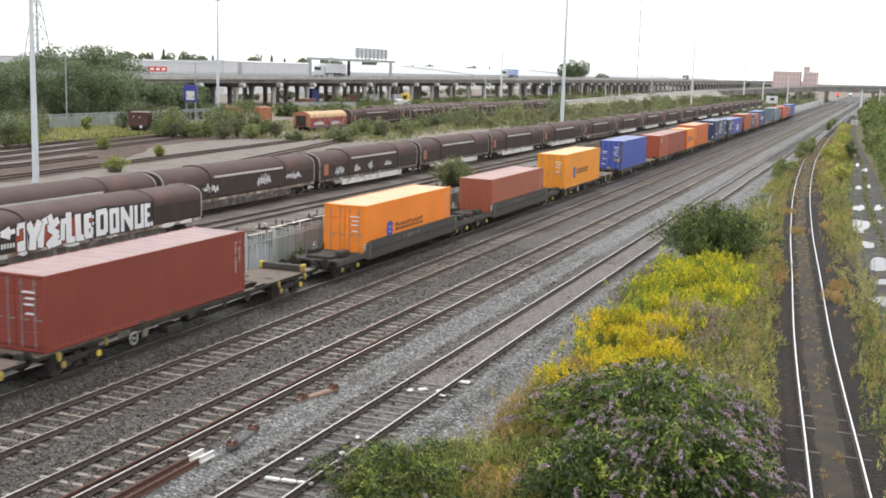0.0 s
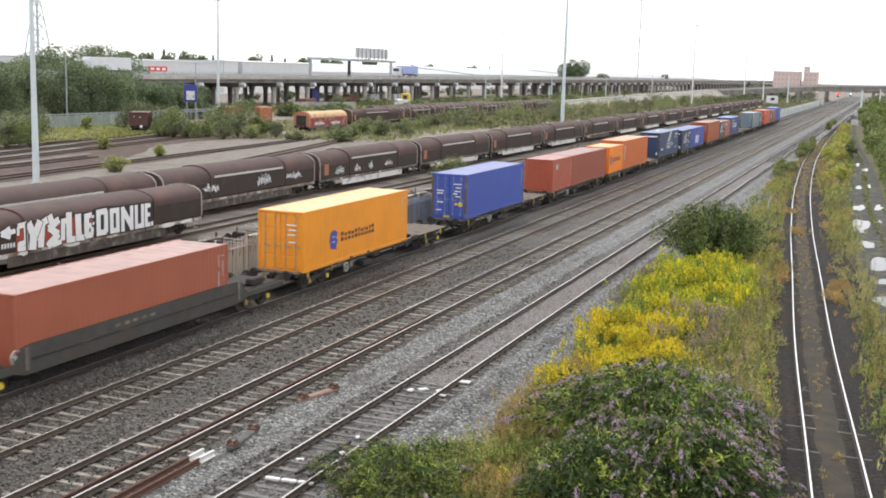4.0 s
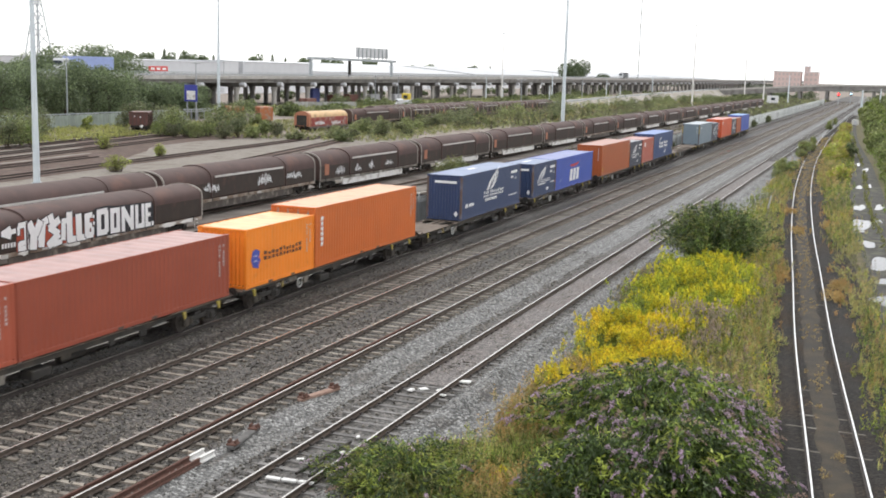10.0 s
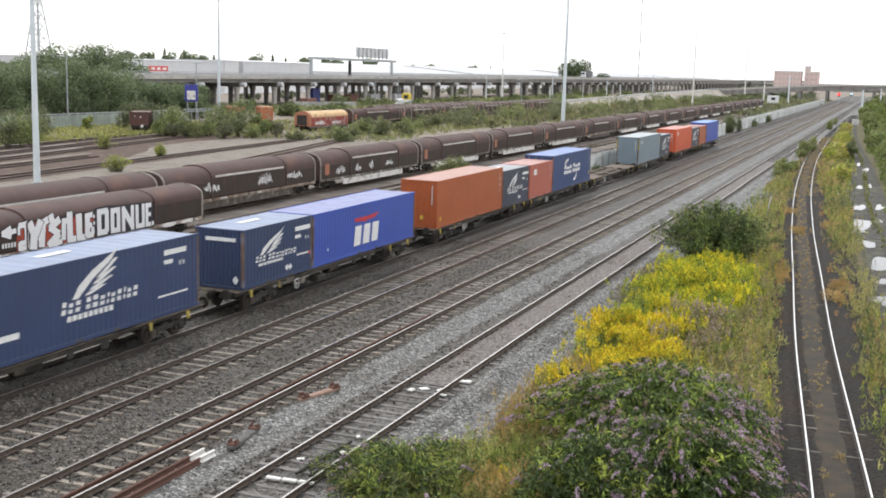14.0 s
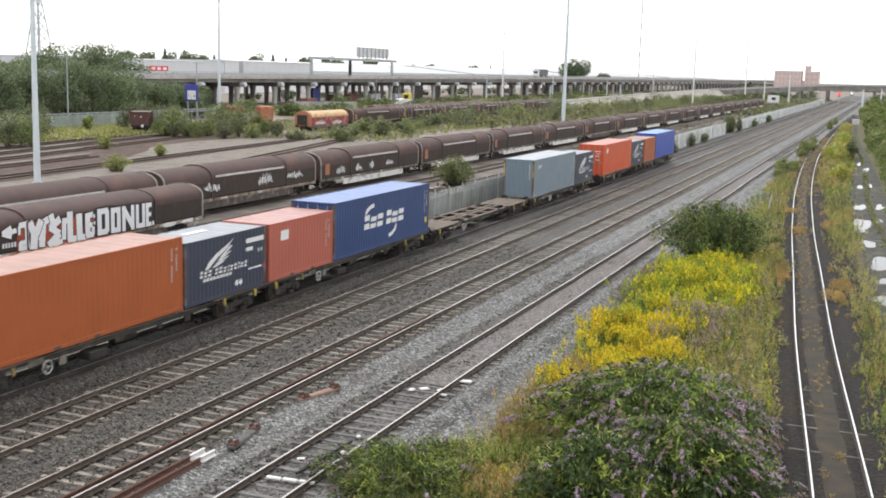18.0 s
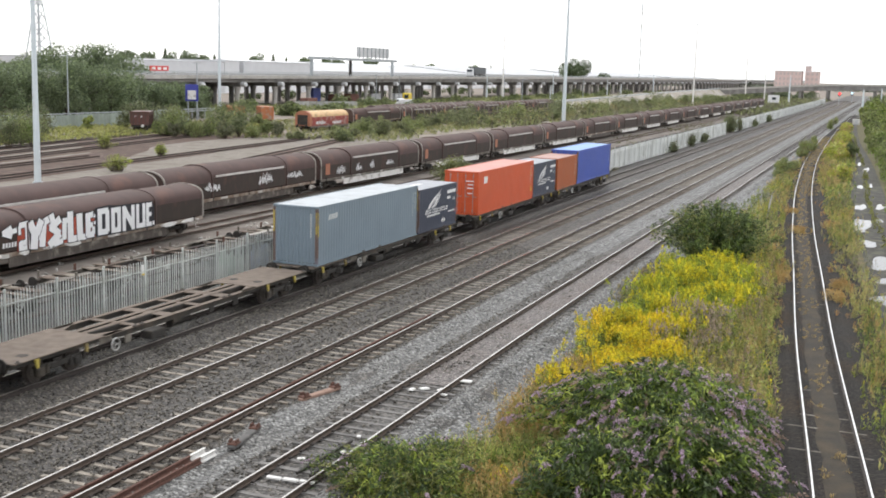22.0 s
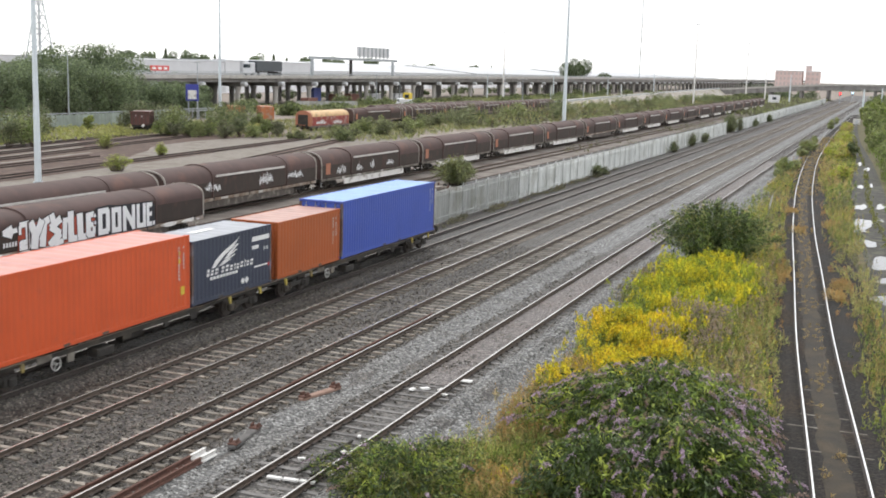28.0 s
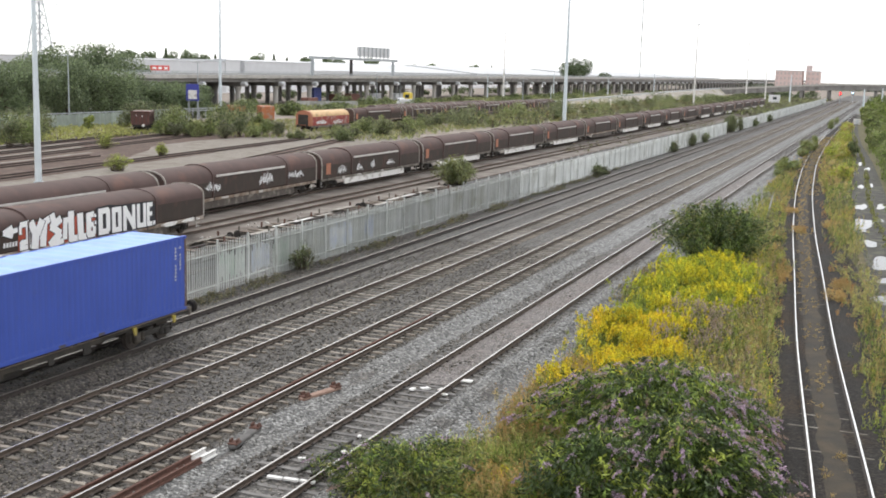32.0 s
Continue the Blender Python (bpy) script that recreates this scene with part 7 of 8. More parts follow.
# ================= other wagons in the yard =================
t = thing("hopper_wagon", -109.5, 146.5, -0.35, "rusty brown open hopper wagon between bushes", "hopper wagon", rz=30)
g = Geo()
g.loft([[(-1.3, y, 1.1), (1.3, y, 1.1), (1.45, y, 3.1), (-1.45, y, 3.1)] for y in (-3.2, 3.2)])
b = g.ob("body", M_HOOD_RED, t)
for s in (-1, 1):
    for k in range(6):
        g = Geo()
        g.box(s * 1.42, -2.9 + 1.16 * k, 2.1, 0.1, 0.12, 1.9)
        g.ob("rib", M_HOOD, b)
for k in range(4):
    g = Geo()
    g.box(-0.9 + 0.6 * k, -3.28, 2.15, 0.12, 0.1, 1.9)
    g.ob("rib", M_HOOD, b)
g = Geo()
g.box(0, -3.3, 3.1, 2.95, 0.14, 0.12)
g.ob("top_rail", M_RUST, b)
for x, z, w, h in ((-0.6, 2.5, 0.14, 0.18), (0.3, 2.4, 0.16, 0.22)):
    g = Geo()
    g.box(x, -3.345, z, w, 0.02, h)
    g.ob("white_plate", M_WHITE, b, "small white data plate")
g = Geo()
g.tube((0.5, -3.4, 1.0), (0.5, -3.85, 1.0), 0.22, n=12)
g.ob("buffer", M_WHITE, t, "pale worn buffer")
g = Geo()
g.box(0, 0, 0.95, 2.4, 6.8, 0.3)
g.ob("underframe", M_UNDER, t)
bogie(t, -1.6)
bogie(t, 1.6)
t = thing("orange_skip", -115.2, 193.5, -0.5, "weathered orange steel box in the bushes", "steel box", rz=-50)
g = Geo()
g.box(0, 0, 1.6, 5.6, 2.6, 2.6, 0.06)
b = g.ob("body", mat("faded_orange", (0.42, 0.15, 0.06), (0.34, 0.12, 0.05), 0.7, grain=1.0, spots=0.1, spot_col=(0.3, 0.25, 0.2)), t)
for k in range(7):
    g = Geo()
    g.box(-2.4 + 0.8 * k, -1.33, 1.6, 0.1, 0.08, 2.4)
    g.ob("rib", M_ORANGE_LABEL, b)
g = Geo()
g.box(0, 0, 0.2, 5.4, 2.4, 0.4)
g.ob("skids", M_UNDER, t)
t = copy_thing(t, pose(-119.5, 189.5, -0.5, 0, 0, -46))
t["label"] = "second weathered orange steel box, half hidden by bushes"

ROW3 = -92.4
M_LIV_CREAM = mat("cream_livery", (0.7, 0.48, 0.26), (0.6, 0.4, 0.2), 0.6, grain=1.0, spots=0.1, spot_col=(0.3, 0.2, 0.1))
M_LIV_RED = mat("maroon_livery", (0.3, 0.05, 0.04), (0.22, 0.04, 0.03), 0.6, grain=1.0, spots=0.1, spot_col=(0.4, 0.35, 0.3))
t = new("liveried_hood_wagon")
tagged(t, "hood wagon in faded red and cream with graffiti on its side", "hood wagon")
t.matrix_basis = pose(ROW3, 167.6, -0.55)
hood_section(0.3, 14.4, 1.42, 1.0, 2.4, 3.5).ob("hood", M_LIV_CREAM, t)
hood_section(-0.05, 0.6, 1.46, 1.0, 2.5, 3.55).ob("end_arch", M_ORANGE_LABEL, t)
# a dark panel stands in for the shaded recess of the end
g = Geo()
g.box(0, -0.1, 2.0, 1.9, 0.06, 1.7)
g.ob("end_opening", M_UNDER, t)
for s in (-1, 1):
    g = Geo()
    g.box(s * 1.45, 7.4, 1.75, 0.06, 13.6, 1.5, 0.02)
    g.ob("side_panel", M_LIV_RED, t, "faded maroon side panel")
    g = Geo()
    g.box(s * 1.38, 7.3, 0.85, 0.16, 14.2, 0.3)
    g.ob("side_sill", M_SILL, t)
tag(t, 2.0, 1.15, 20, 0.8, 1.49, 11)
tag(t, 8.0, 1.05, 20, 0.9, 1.49, 12)
bogie(t, 2.2)
bogie(t, 12.2)
buffers(t, 14.5)
ribbed = copy_thing(w1, pose(ROW3, 183.8 + 21.9, -0.3))
ribbed["label"] = "dark brown hood wagon with pale arched ribs in the far row"
ribbed["group"] = "far row of hood wagons"
for k in range(6):
    arch_rib(1.8 + 3.3 * k, 1.5, 1.05, 2.35, 3.38, 0.22).ob("hood_rib", M_ARCH, ribbed)
for k in range(6):
    if k == 1:
        continue
    o = copy_thing(ribbed if k else w1, pose(ROW3, 183.8 + 21.9 * k, -0.3))
    o["label"] = "dark brown hood wagon in the far row among bushes"
    o["group"] = "far row of hood wagons"
for k in range(3):
    o = copy_thing(w1, pose(ROW3 - 5.0, 205 + 21.9 * k, -0.3))
    o["label"] = "dark brown hood wagon in the far row among bushes"
    o["group"] = "far row of hood wagons"

def van(x, y, rz, label):
    t = thing("parked_van", x, y, -0.5, label, "van", "parked vans", rz)
    g = Geo()
    prof = [(-2.6, 0.5), (-2.6, 1.1), (-2.1, 1.35), (-1.5, 2.2), (2.5, 2.3), (2.6, 0.5)]
    g.loft([[(x_, u, z) for u, z in prof] for x_ in (-0.95, 0.95)])
    b = g.ob("body", M_SHED, t)
    g = Geo()
    g.box(0, -1.85, 1.75, 1.7, 0.25, 0.55)
    g.ob("windscreen", M_GLASS, b)
    for u in (-1.7, 1.6):
        for s in (-1, 1):
            g = Geo()
            g.tube((s * 0.75, u, 0.34), (s * 0.98, u, 0.34), 0.34, n=12)
            g.ob("wheel", M_BLACK, t)
    return t


van(-134.5, 303, 20, "white van parked under the viaduct edge")
van(-130.5, 297, -60, "white van parked near the viaduct piers")
t = thing("yellow_digger_cab", -138, 316, -0.5, "yellow machine cab beside the viaduct", "machine cab")
g = Geo()
g.box(0, 0, 2.2, 2.4, 2.2, 3.0, 0.2)
b = g.ob("body", M_YELLOW, t)
g = Geo()
g.box(0.2, -1.12, 2.6, 1.3, 0.1, 1.0)
g.ob("window", M_GLASS, b)
g = Geo()
g.box(0, 0, 0.35, 3.2, 2.4, 0.7, 0.1)
g.ob("base", M_UNDER, t)

# stored boxes under the viaduct and a low fence before them
M_BOX_BLUE = mat("stored_blue", (0.05, 0.07, 0.24), (0.04, 0.055, 0.2), 0.6, grain=1.0, streak=0.3)
M_BOX_BROWN = mat("stored_brown", (0.22, 0.1, 0.08), (0.16, 0.075, 0.06), 0.7, grain=1.0, streak=0.3)
for x, y, w, h, m, lab in ((-158, 293, 4.5, 4.6, M_BOX_BLUE, "dark blue storage container under the viaduct"), (-146, 268, 5.5, 2.4, M_BOX_BROWN, "rusty brown storage container under the viaduct"), (-158, 318, 6.0, 2.6, M_BOX_BROWN, "rusty brown storage container under the viaduct"), (-160, 338, 7.0, 2.4, M_SHED, "white storage cabin under the viaduct"), (-158, 352, 6.0, 2.4, M_SHED, "white storage cabin under the viaduct"), (-157, 305, 5.0, 2.6, M_BOX_BROWN, "rusty brown storage container under the viaduct")):
    t = thing("storage_container", x, y, -0.5, lab, "storage container", "storage containers under the viaduct")
    g = Geo()
    g.box(0, 0, h / 2 + 0.1, 2.4, w, h, 0.05)
    b = g.ob("body", m, t)
    for k in range(5):
        g = Geo()
        g.box(1.22, -w * 0.4 + w * 0.2 * k, h / 2 + 0.1, 0.06, 0.1, h - 0.3)
        g.ob("rib", m, b)
t = thing("low_steel_fence", -138.5, 264.5, -0.5, "low grey steel fence before the viaduct piers", "fence", "palisade fences", -28)
for k in range(9):
    g = Geo()
    g.box(0, -9 + 2.2 * k, 0.95, 0.08, 2.1, 1.9)
    g.ob("fence_panel", M_SHEETING, t)

# far fences and the road rail on the left
M_FENCE_GREEN = mat("mossy_palisade", (0.33, 0.38, 0.34), (0.24, 0.28, 0.25), 0.7, grain=1.0, streak=0.5, spot_col=(0.14, 0.17, 0.1), rnd=0.2)
t = thing("far_palisade_fence", 0, 0, -0.45, "pale green-grey palisade fence behind the weeds", "fence", "palisade fences")
for k in range(40):
    y = 118 + 1.5 * k
    g = Geo()
    g.box(-121 - 0.05 * k, y, 1.1, 0.06, 1.42, 2.1)
    g.ob("fence_panel", M_FENCE_GREEN, t)
t = thing("road_guard_rail", 0, 0, -0.45, "long grey steel guard rail at the foot of the trees", "guard rail")
for z in (0.7, 1.1):
    g = Geo()
    g.box(-127, 152, z + 0.9, 0.1, 84, 0.2)
    g.ob("rail", M_GALV, t)
for k in range(38):
    g = Geo()
    g.box(-127, 111 + 2.2 * k, 0.9, 0.15, 0.15, 2.0)
    g.ob("post", M_GALV, t)
# ================= lorries on the viaduct =================
def lorry(label, c, y_shift):
    t = new("articulated_lorry")
    tagged(t, label, "lorry", "lorries on the viaduct")
    body = paint("lorry_%02d_%02d_%02d" % tuple(int(v * 99) for v in c), c)
    g = Geo()
    g.box(0, 0, 2.6, 2.5, 13.2, 2.7, 0.06)
    g.ob("trailer", body, t)
    g = Geo()
    g.box(0, -8.4, 2.0, 2.45, 2.2, 2.9, 0.2)
    cab = g.ob("cab", M_SHED, t)
    g = Geo()
    g.box(0, -9.45, 2.5, 2.1, 0.15, 0.9)
    g.ob("windscreen", M_GLASS, cab)
    g = Geo()
    g.box(0, -1.5, 1.05, 1.0, 14, 0.3)
    g.ob("chassis", M_UNDER, t)
    for y in (-8.5, -5.4, 3.4, 4.7, 6.0):
        for s in (-1, 1):
            g = Geo()
            g.tube((s * 0.85, y, 0.5), (s * 1.22, y, 0.5), 0.5, n=14)
            g.ob("wheel", M_BLACK, t)
    return t


LORRIES = [(lorry("lorry with a pale blue box trailer", (0.34, 0.42, 0.72), 0), ((0, 474), (3, 387), (6, 302), (7, 272), (8, 244), (9, 218), (10, 192), (11, 167), (14, 92), (25, -185), (32, -362))),
           (lorry("lorry with a plain white box trailer", (0.75, 0.76, 0.78), 0), ((0, 303), (3, 223), (6, 150), (12, 0), (20, -180), (32, -360))),
           (lorry("dark grey lorry on the motorway", (0.06, 0.07, 0.08), 0), ((0, 930), (8, 745), (16, 562), (22, 429), (25, 352), (28, 263), (32, 140)))]

# ================= plants =================
# weeds and shrubs of the near verge
BUD = (G_MID, G_LIGHT, G_MID, G_DARK, G_DARK)
shoot_bush("buddleia_bush", -5.8, 32.4, 3.5, 3.9, 2.15, 820, 44, 0.2, BUD, "large buddleia bush with purple flower spikes beside the track", seed=4, flowers=F_PURPLE, flower_share=0.42, aspect=0.24, droop=0.75)
shoot_bush("rank_weeds", -11.0, 25.4, 2.3, 2.7, 1.15, 420, 36, 0.17, (G_MID, G_DARK, G_DARK, G_OLIVE, G_DARK, G_LIGHT), "low tangle of green weeds with a few purple spikes on the ballast edge", "weeds", seed=5, flowers=F_PURPLE, flower_share=0.04, aspect=0.2, droop=0.3)
shoot_bush("buddleia_bush", -4.4, 28.2, 2.6, 2.7, 2.0, 470, 44, 0.2, (G_DARK, G_MID, G_DARK, G_MID, G_LIGHT, G_DARK), "leafy buddleia with purple spikes below the bridge", seed=14, flowers=F_PURPLE, flower_share=0.42, aspect=0.24, droop=0.75)
shoot_bush("buddleia_bush", -6.3, 26.6, 1.9, 2.3, 1.75, 360, 44, 0.19, (G_DARK, G_MID, G_DARK, G_LIGHT, G_DARK), "leafy buddleia with few flowers below the bridge", seed=15, flowers=F_PURPLE, flower_share=0.16, aspect=0.24, droop=0.75)
shoot_bush("buddleia_bush", -3.35, 32.6, 1.2, 2.5, 1.4, 200, 40, 0.19, (G_MID, G_DARK, G_MID, G_DARK), "low buddleia with many purple spikes beside the siding", seed=16, flowers=F_PURPLE, flower_share=0.6, aspect=0.24, droop=0.75)
shoot_bush("goat_willow_bush", -9.05, 66.5, 3.5, 4.0, 3.55, 700, 42, 0.19, (G_MID, G_DARK, S_DARK, G_DARK, G_OLIVE), "dark green rounded willow bush beside the near track", seed=6, aspect=0.26)
for i, (x, y, rx, ry, h, n) in enumerate([(-11.2, 137, 1.1, 3.0, 1.7, 90), (-10.6, 142, 0.9, 2.8, 1.1, 60), (-11.3, 132, 0.7, 2.0, 0.9, 40), (-11.5, 176, 1.1, 4.0, 2.2, 90), (-10.9, 184, 0.9, 3.4, 1.5, 60), (-11.4, 168, 0.8, 3.0, 1.2, 40), (-12.0, 205, 0.6, 3.0, 1.3, 50), (-12.3, 266, 0.7, 4.0, 2.3, 90), (-12.6, 300, 0.6, 5.0, 1.8, 60)]):
    shoot_bush("small_shrub", x, y, rx, ry, h, n, 30, 0.22, (G_MID, S_MID, S_LIGHT, G_OLIVE), "loose green shrub between the tracks", "bush", "small shrubs", seed=7 + 10 * i, aspect=0.3)


def weeds(name, label, category, n, area, h, stem_m, leaf_m, plume_m, seed, plume=0.16, keep=None, per=12, pl=26, lw=0.12, asp=0.2, z=-0.45, jitter=0.28, clump=None, plume2=None, tall=2.8, fleck=0.5):
    """A stand of tall weeds: bent stems with narrow leaves and a plume at the top."""
    rs = np.random.RandomState(seed)
    x0, x1, y0, y1 = area
    P = np.stack([rs.uniform(x0, x1, n * 3), rs.uniform(y0, y1, n * 3)], 1)
    if keep:
        P = np.array([p for p in P if keep(p[0], p[1])])
    P = P[:n] + rs.normal(size=(len(P[:n]), 2)) * jitter
    lump = np.array([noise.noise((a * 0.55, b * 0.4, seed)) for a, b in P])
    H = h * rs.uniform(0.7, 1.1, len(P)) * (1 + 0.45 * lump)
    t = thing(name, 0, 0, z, label, category, kind="stuff")
    k = np.repeat(np.arange(len(P)), per)
    f = rs.uniform(0.1, 0.92, len(k))
    lean = rs.normal(size=(len(P), 2)) * 0.1
    Q = np.stack([P[k, 0] + lean[k, 0] * f * H[k] + rs.normal(size=len(k)) * 0.05, P[k, 1] + lean[k, 1] * f * H[k] + rs.normal(size=len(k)) * 0.05, f * H[k]], 1)
    leaves("leaf", Q, lw, leaf_m, t, aspect=asp, up=0.6, seed=seed + 1)
    Q2 = Q[::2]
    leaves("stem", Q2, min(0.34, 0.6 * h), stem_m, t, aspect=0.05, up=3.0, seed=seed + 2)
    if plume_m:
        # flowers come in clumps with green stalks between
        bloom = np.arange(len(P)) if clump is None else np.where([noise.noise((a * 1.1, b * 0.8, seed + 9)) > clump for a, b in P])[0]
        k = np.repeat(bloom, pl)
        # a plume narrows upwards and nods to one side
        f = rs.uniform(0, 1, len(k)) ** 0.8
        q = rs.normal(size=(len(k), 3)) * (plume * 0.48 * (1.1 - f))[:, None] * np.array([1, 1, 0.4])
        R = np.stack([P[k, 0] + lean[k, 0] * H[k] * (1 + 0.3 * f), P[k, 1] + lean[k, 1] * H[k] * (1 + 0.3 * f), H[k] + plume * tall * (f - 0.6)], 1) + q
        if plume2:
            young = np.array([noise.noise((a * 0.9, b * 0.7, seed + 31)) for a, b in P])[k] + rs.normal(size=len(P))[k] * 0.25 > 0.0
            leaves("young_plume", R[young], plume * fleck, plume2, t, "green budding plumes", 0.6, 0.7, seed + 4)
            R = R[~young]
        leaves("plume", R, plume * fleck, plume_m, t, "flower plumes", 0.6, 0.7, seed + 3)
    return t


def strip(lo, hi):
    return lambda x, y: lo(y) < x < hi(y)


left_edge = lambda y: -9.85 - 0.026 * min(30, max(0, y - 32)) + 0.3 * math.sin(y * 0.7) + 0.2 * math.sin(y * 1.7)
right_edge = lambda y: spline(SIDING, y) - 1.9 + 0.3 * math.sin(y * 1.1)
mid_edge = lambda y: -7.4 + 0.9 * soft(37, 41, y) - 0.5 * soft(41, 43, y) + 1.9 * soft(45, 52, y) - 1.2 * soft(53, 60, y) + 0.4 * math.sin(y * 1.3)
weeds("goldenrod_stand", "dense stand of bright yellow goldenrod in flower", "weeds", 2300, (-11.5, -4, 43.5, 62.5), 1.35, G_MID, G_LIGHT, F_YELLOW, 31, 0.2,
      lambda x, y: left_edge(y) < x < mid_edge(y) and noise.noise((x * 0.5, y * 0.35, 77)) > -0.32, per=15, lw=0.17, pl=26, clump=-0.12, plume2=F_LIME, tall=1.7, fleck=0.42)
weeds("goldenrod_stand", "amber goldenrod in flower at the edge of the ballast", "weeds", 1250, (-11.6, -6, 34, 45.5), 1.2, G_OLIVE, G_LIGHT, F_AMBER, 32, 0.19,
      lambda x, y: left_edge(y) < x < mid_edge(y) - 0.2 and noise.noise((x * 0.6, y * 0.4, 78)) > -0.3, per=14, lw=0.17, pl=26, clump=-0.2, plume2=F_YELLOW, tall=1.7, fleck=0.42)
weeds("seeding_weeds", "pinkish-brown seeding willowherb among the goldenrod", "weeds", 230, (-8.2, -5.6, 42.5, 48), 1.4, G_OLIVE, G_GREY, F_PINK_SEED, 36, 0.16,
      lambda x, y: noise.noise((x * 0.7, y * 0.5, 12)) > -0.25, per=12, lw=0.16, pl=14, tall=2.4)
weeds("amber_flowers", "small clump of yellow flowers in the dry grass", "weeds", 14, (-8.9, -8.4, 25.8, 26.4), 0.8, G_OLIVE, G_LIGHT, F_YELLOW, 37, 0.11, None, per=10, pl=24, tall=1.6, fleck=0.42, jitter=0.15)
weeds("pale_grass_tuft", "grey-green grass tuft on the edge of the ballast", "grass", 160, (-11.9, -10.7, 52, 62), 0.6, F_STRAW, G_GREY, F_STRAW, 38, 0.07, lambda x, y: noise.noise((x * 0.9, y * 0.5, 33)) > -0.1, lw=0.3, pl=4, asp=0.1)
mixed = lambda x, y: mid_edge(y) - 0.6 < x < right_edge(y) - 0.1
SEEDY = [("grey-green weeds gone to seed", G_OLIVE, G_GREY, F_SEED, 1.1, -0.05, 420, 0.14), ("green weeds with yellow flowers", G_MID, G_LIGHT, F_YELLOW, 1.0, 0.08, 420, 0.13), ("leafy green weeds", G_OLIVE, G_MID, G_LIGHT, 0.9, -0.05, 600, 0.12),
         ("pale dry grass", F_STRAW, G_PALE, F_STRAW, 0.9, -0.15, 1150, 0.09), ("russet dry grass", F_STRAW_RED, F_STRAW, F_STRAW_RED, 0.8, 0.1, 420, 0.09)]
for i, (nm, sm, lm, pm, h, lim, n, pw) in enumerate(SEEDY):
    edge = 1.1 if i == 4 else 9
    weeds("mixed_weeds", nm + " beside the goldenrod", "weeds", n, (-8.6, -1.5, 35, 65), h, sm, lm, pm, 330 + 11 * i, pw,
          lambda x, y, lim=lim, i=i, edge=edge: mixed(x, y) and right_edge(y) - x < edge and noise.noise((x * 0.8, y * 0.45, 40 + 5 * i)) > lim, pl=10, per=16, lw=0.2, asp=0.16)
weeds("tall_grass", "tall green and straw-coloured grass along the siding", "grass", 1300, (-12, 2, 30, 75), 0.75, F_STRAW, G_PALE, F_STRAW, 34, 0.08,
      lambda x, y: y > 37 and right_edge(y) - 1.9 < x < right_edge(y) + 0.2, lw=0.3, pl=4, asp=0.1)
weeds("rough_grass", "rough green grass under the buddleias", "grass", 2600, (-11.5, -2, 20, 40), 0.7, F_STRAW, G_PALE, G_LIGHT, 46, 0.1, lambda x, y: left_edge(y) - (0 if y > 29.5 else 2.2) < x < right_edge(y) - 0.9, lw=0.3, pl=4, asp=0.12)
weeds("gap_grass", "mixed green grass between the weeds and the buddleia", "grass", 420, (-10.4, -7.6, 21.5, 30), 0.8, G_OLIVE, G_MID, G_OLIVE, 61, 0.1, lambda x, y: noise.noise((x * 0.7, y * 0.5, 19)) > -0.2, per=14, lw=0.28, pl=4, asp=0.1)
weeds("russet_grass", "dry russet grass on the ballast edge", "grass", 1150, (-12.6, -7.4, 22, 40), 0.85, G_OLIVE, F_STRAW, F_STRAW_RED, 35, 0.1,
      lambda x, y: (left_edge(y) - 0.5 < x < left_edge(y) + 1.1 if y > 29.5 else -9.9 + 0.12 * (29.5 - y) < x < -8.0 + 0.1 * (29.5 - y)) and noise.noise((x * 0.5, y * 0.4, 14)) > -0.25, lw=0.3, pl=7, asp=0.1)
for i, (x, y) in enumerate(((-5.2, 65.2), (-5.0, 63.0), (-1.75, 58.6), (-5.3, 83.5), (-1.7, 62.0), (-6.9, 96.0), (-3.4, 88.0))):
    weeds("russet_tuft", "bright russet tuft of dry grass beside the siding", "grass", 46, (x - 0.45, x + 0.45, y - 1.0, y + 1.0), 0.45, F_STRAW_RED, F_STRAW, F_STRAW_RED, 480 + i, 0.08, None, lw=0.24, pl=7, asp=0.12, z=-0.35, jitter=0.18)
def patch(sd, lim):
    return lambda x, y: noise.noise((x * 0.42, y * 0.09, sd)) > lim


west = lambda x, y: max(-10.9, spline(SIDING, y) - 5.0) < x < spline(SIDING, y) - 1.35
east = lambda x, y: spline(SIDING, y) + (1.5 if y < 45 or y > 120 else 1.9) < x < spline(ROAD, y) - 1.5 * wr(y)
PLANTS = [("green weeds", G_OLIVE, G_MID, G_LIGHT, 0.7, -0.1, 1.0), ("yellow-flowering weeds", G_OLIVE, G_LIGHT, F_YELLOW, 0.8, 0.12, 0.7), ("russet dry grass", F_STRAW_RED, F_STRAW, F_STRAW_RED, 0.6, 0.1, 0.5), ("straw-coloured grass", F_STRAW, G_PALE, F_STRAW, 0.6, -0.3, 1.0), ("grey-green seeding weeds", G_OLIVE, G_GREY, F_SEED, 0.8, 0.1, 0.6)]
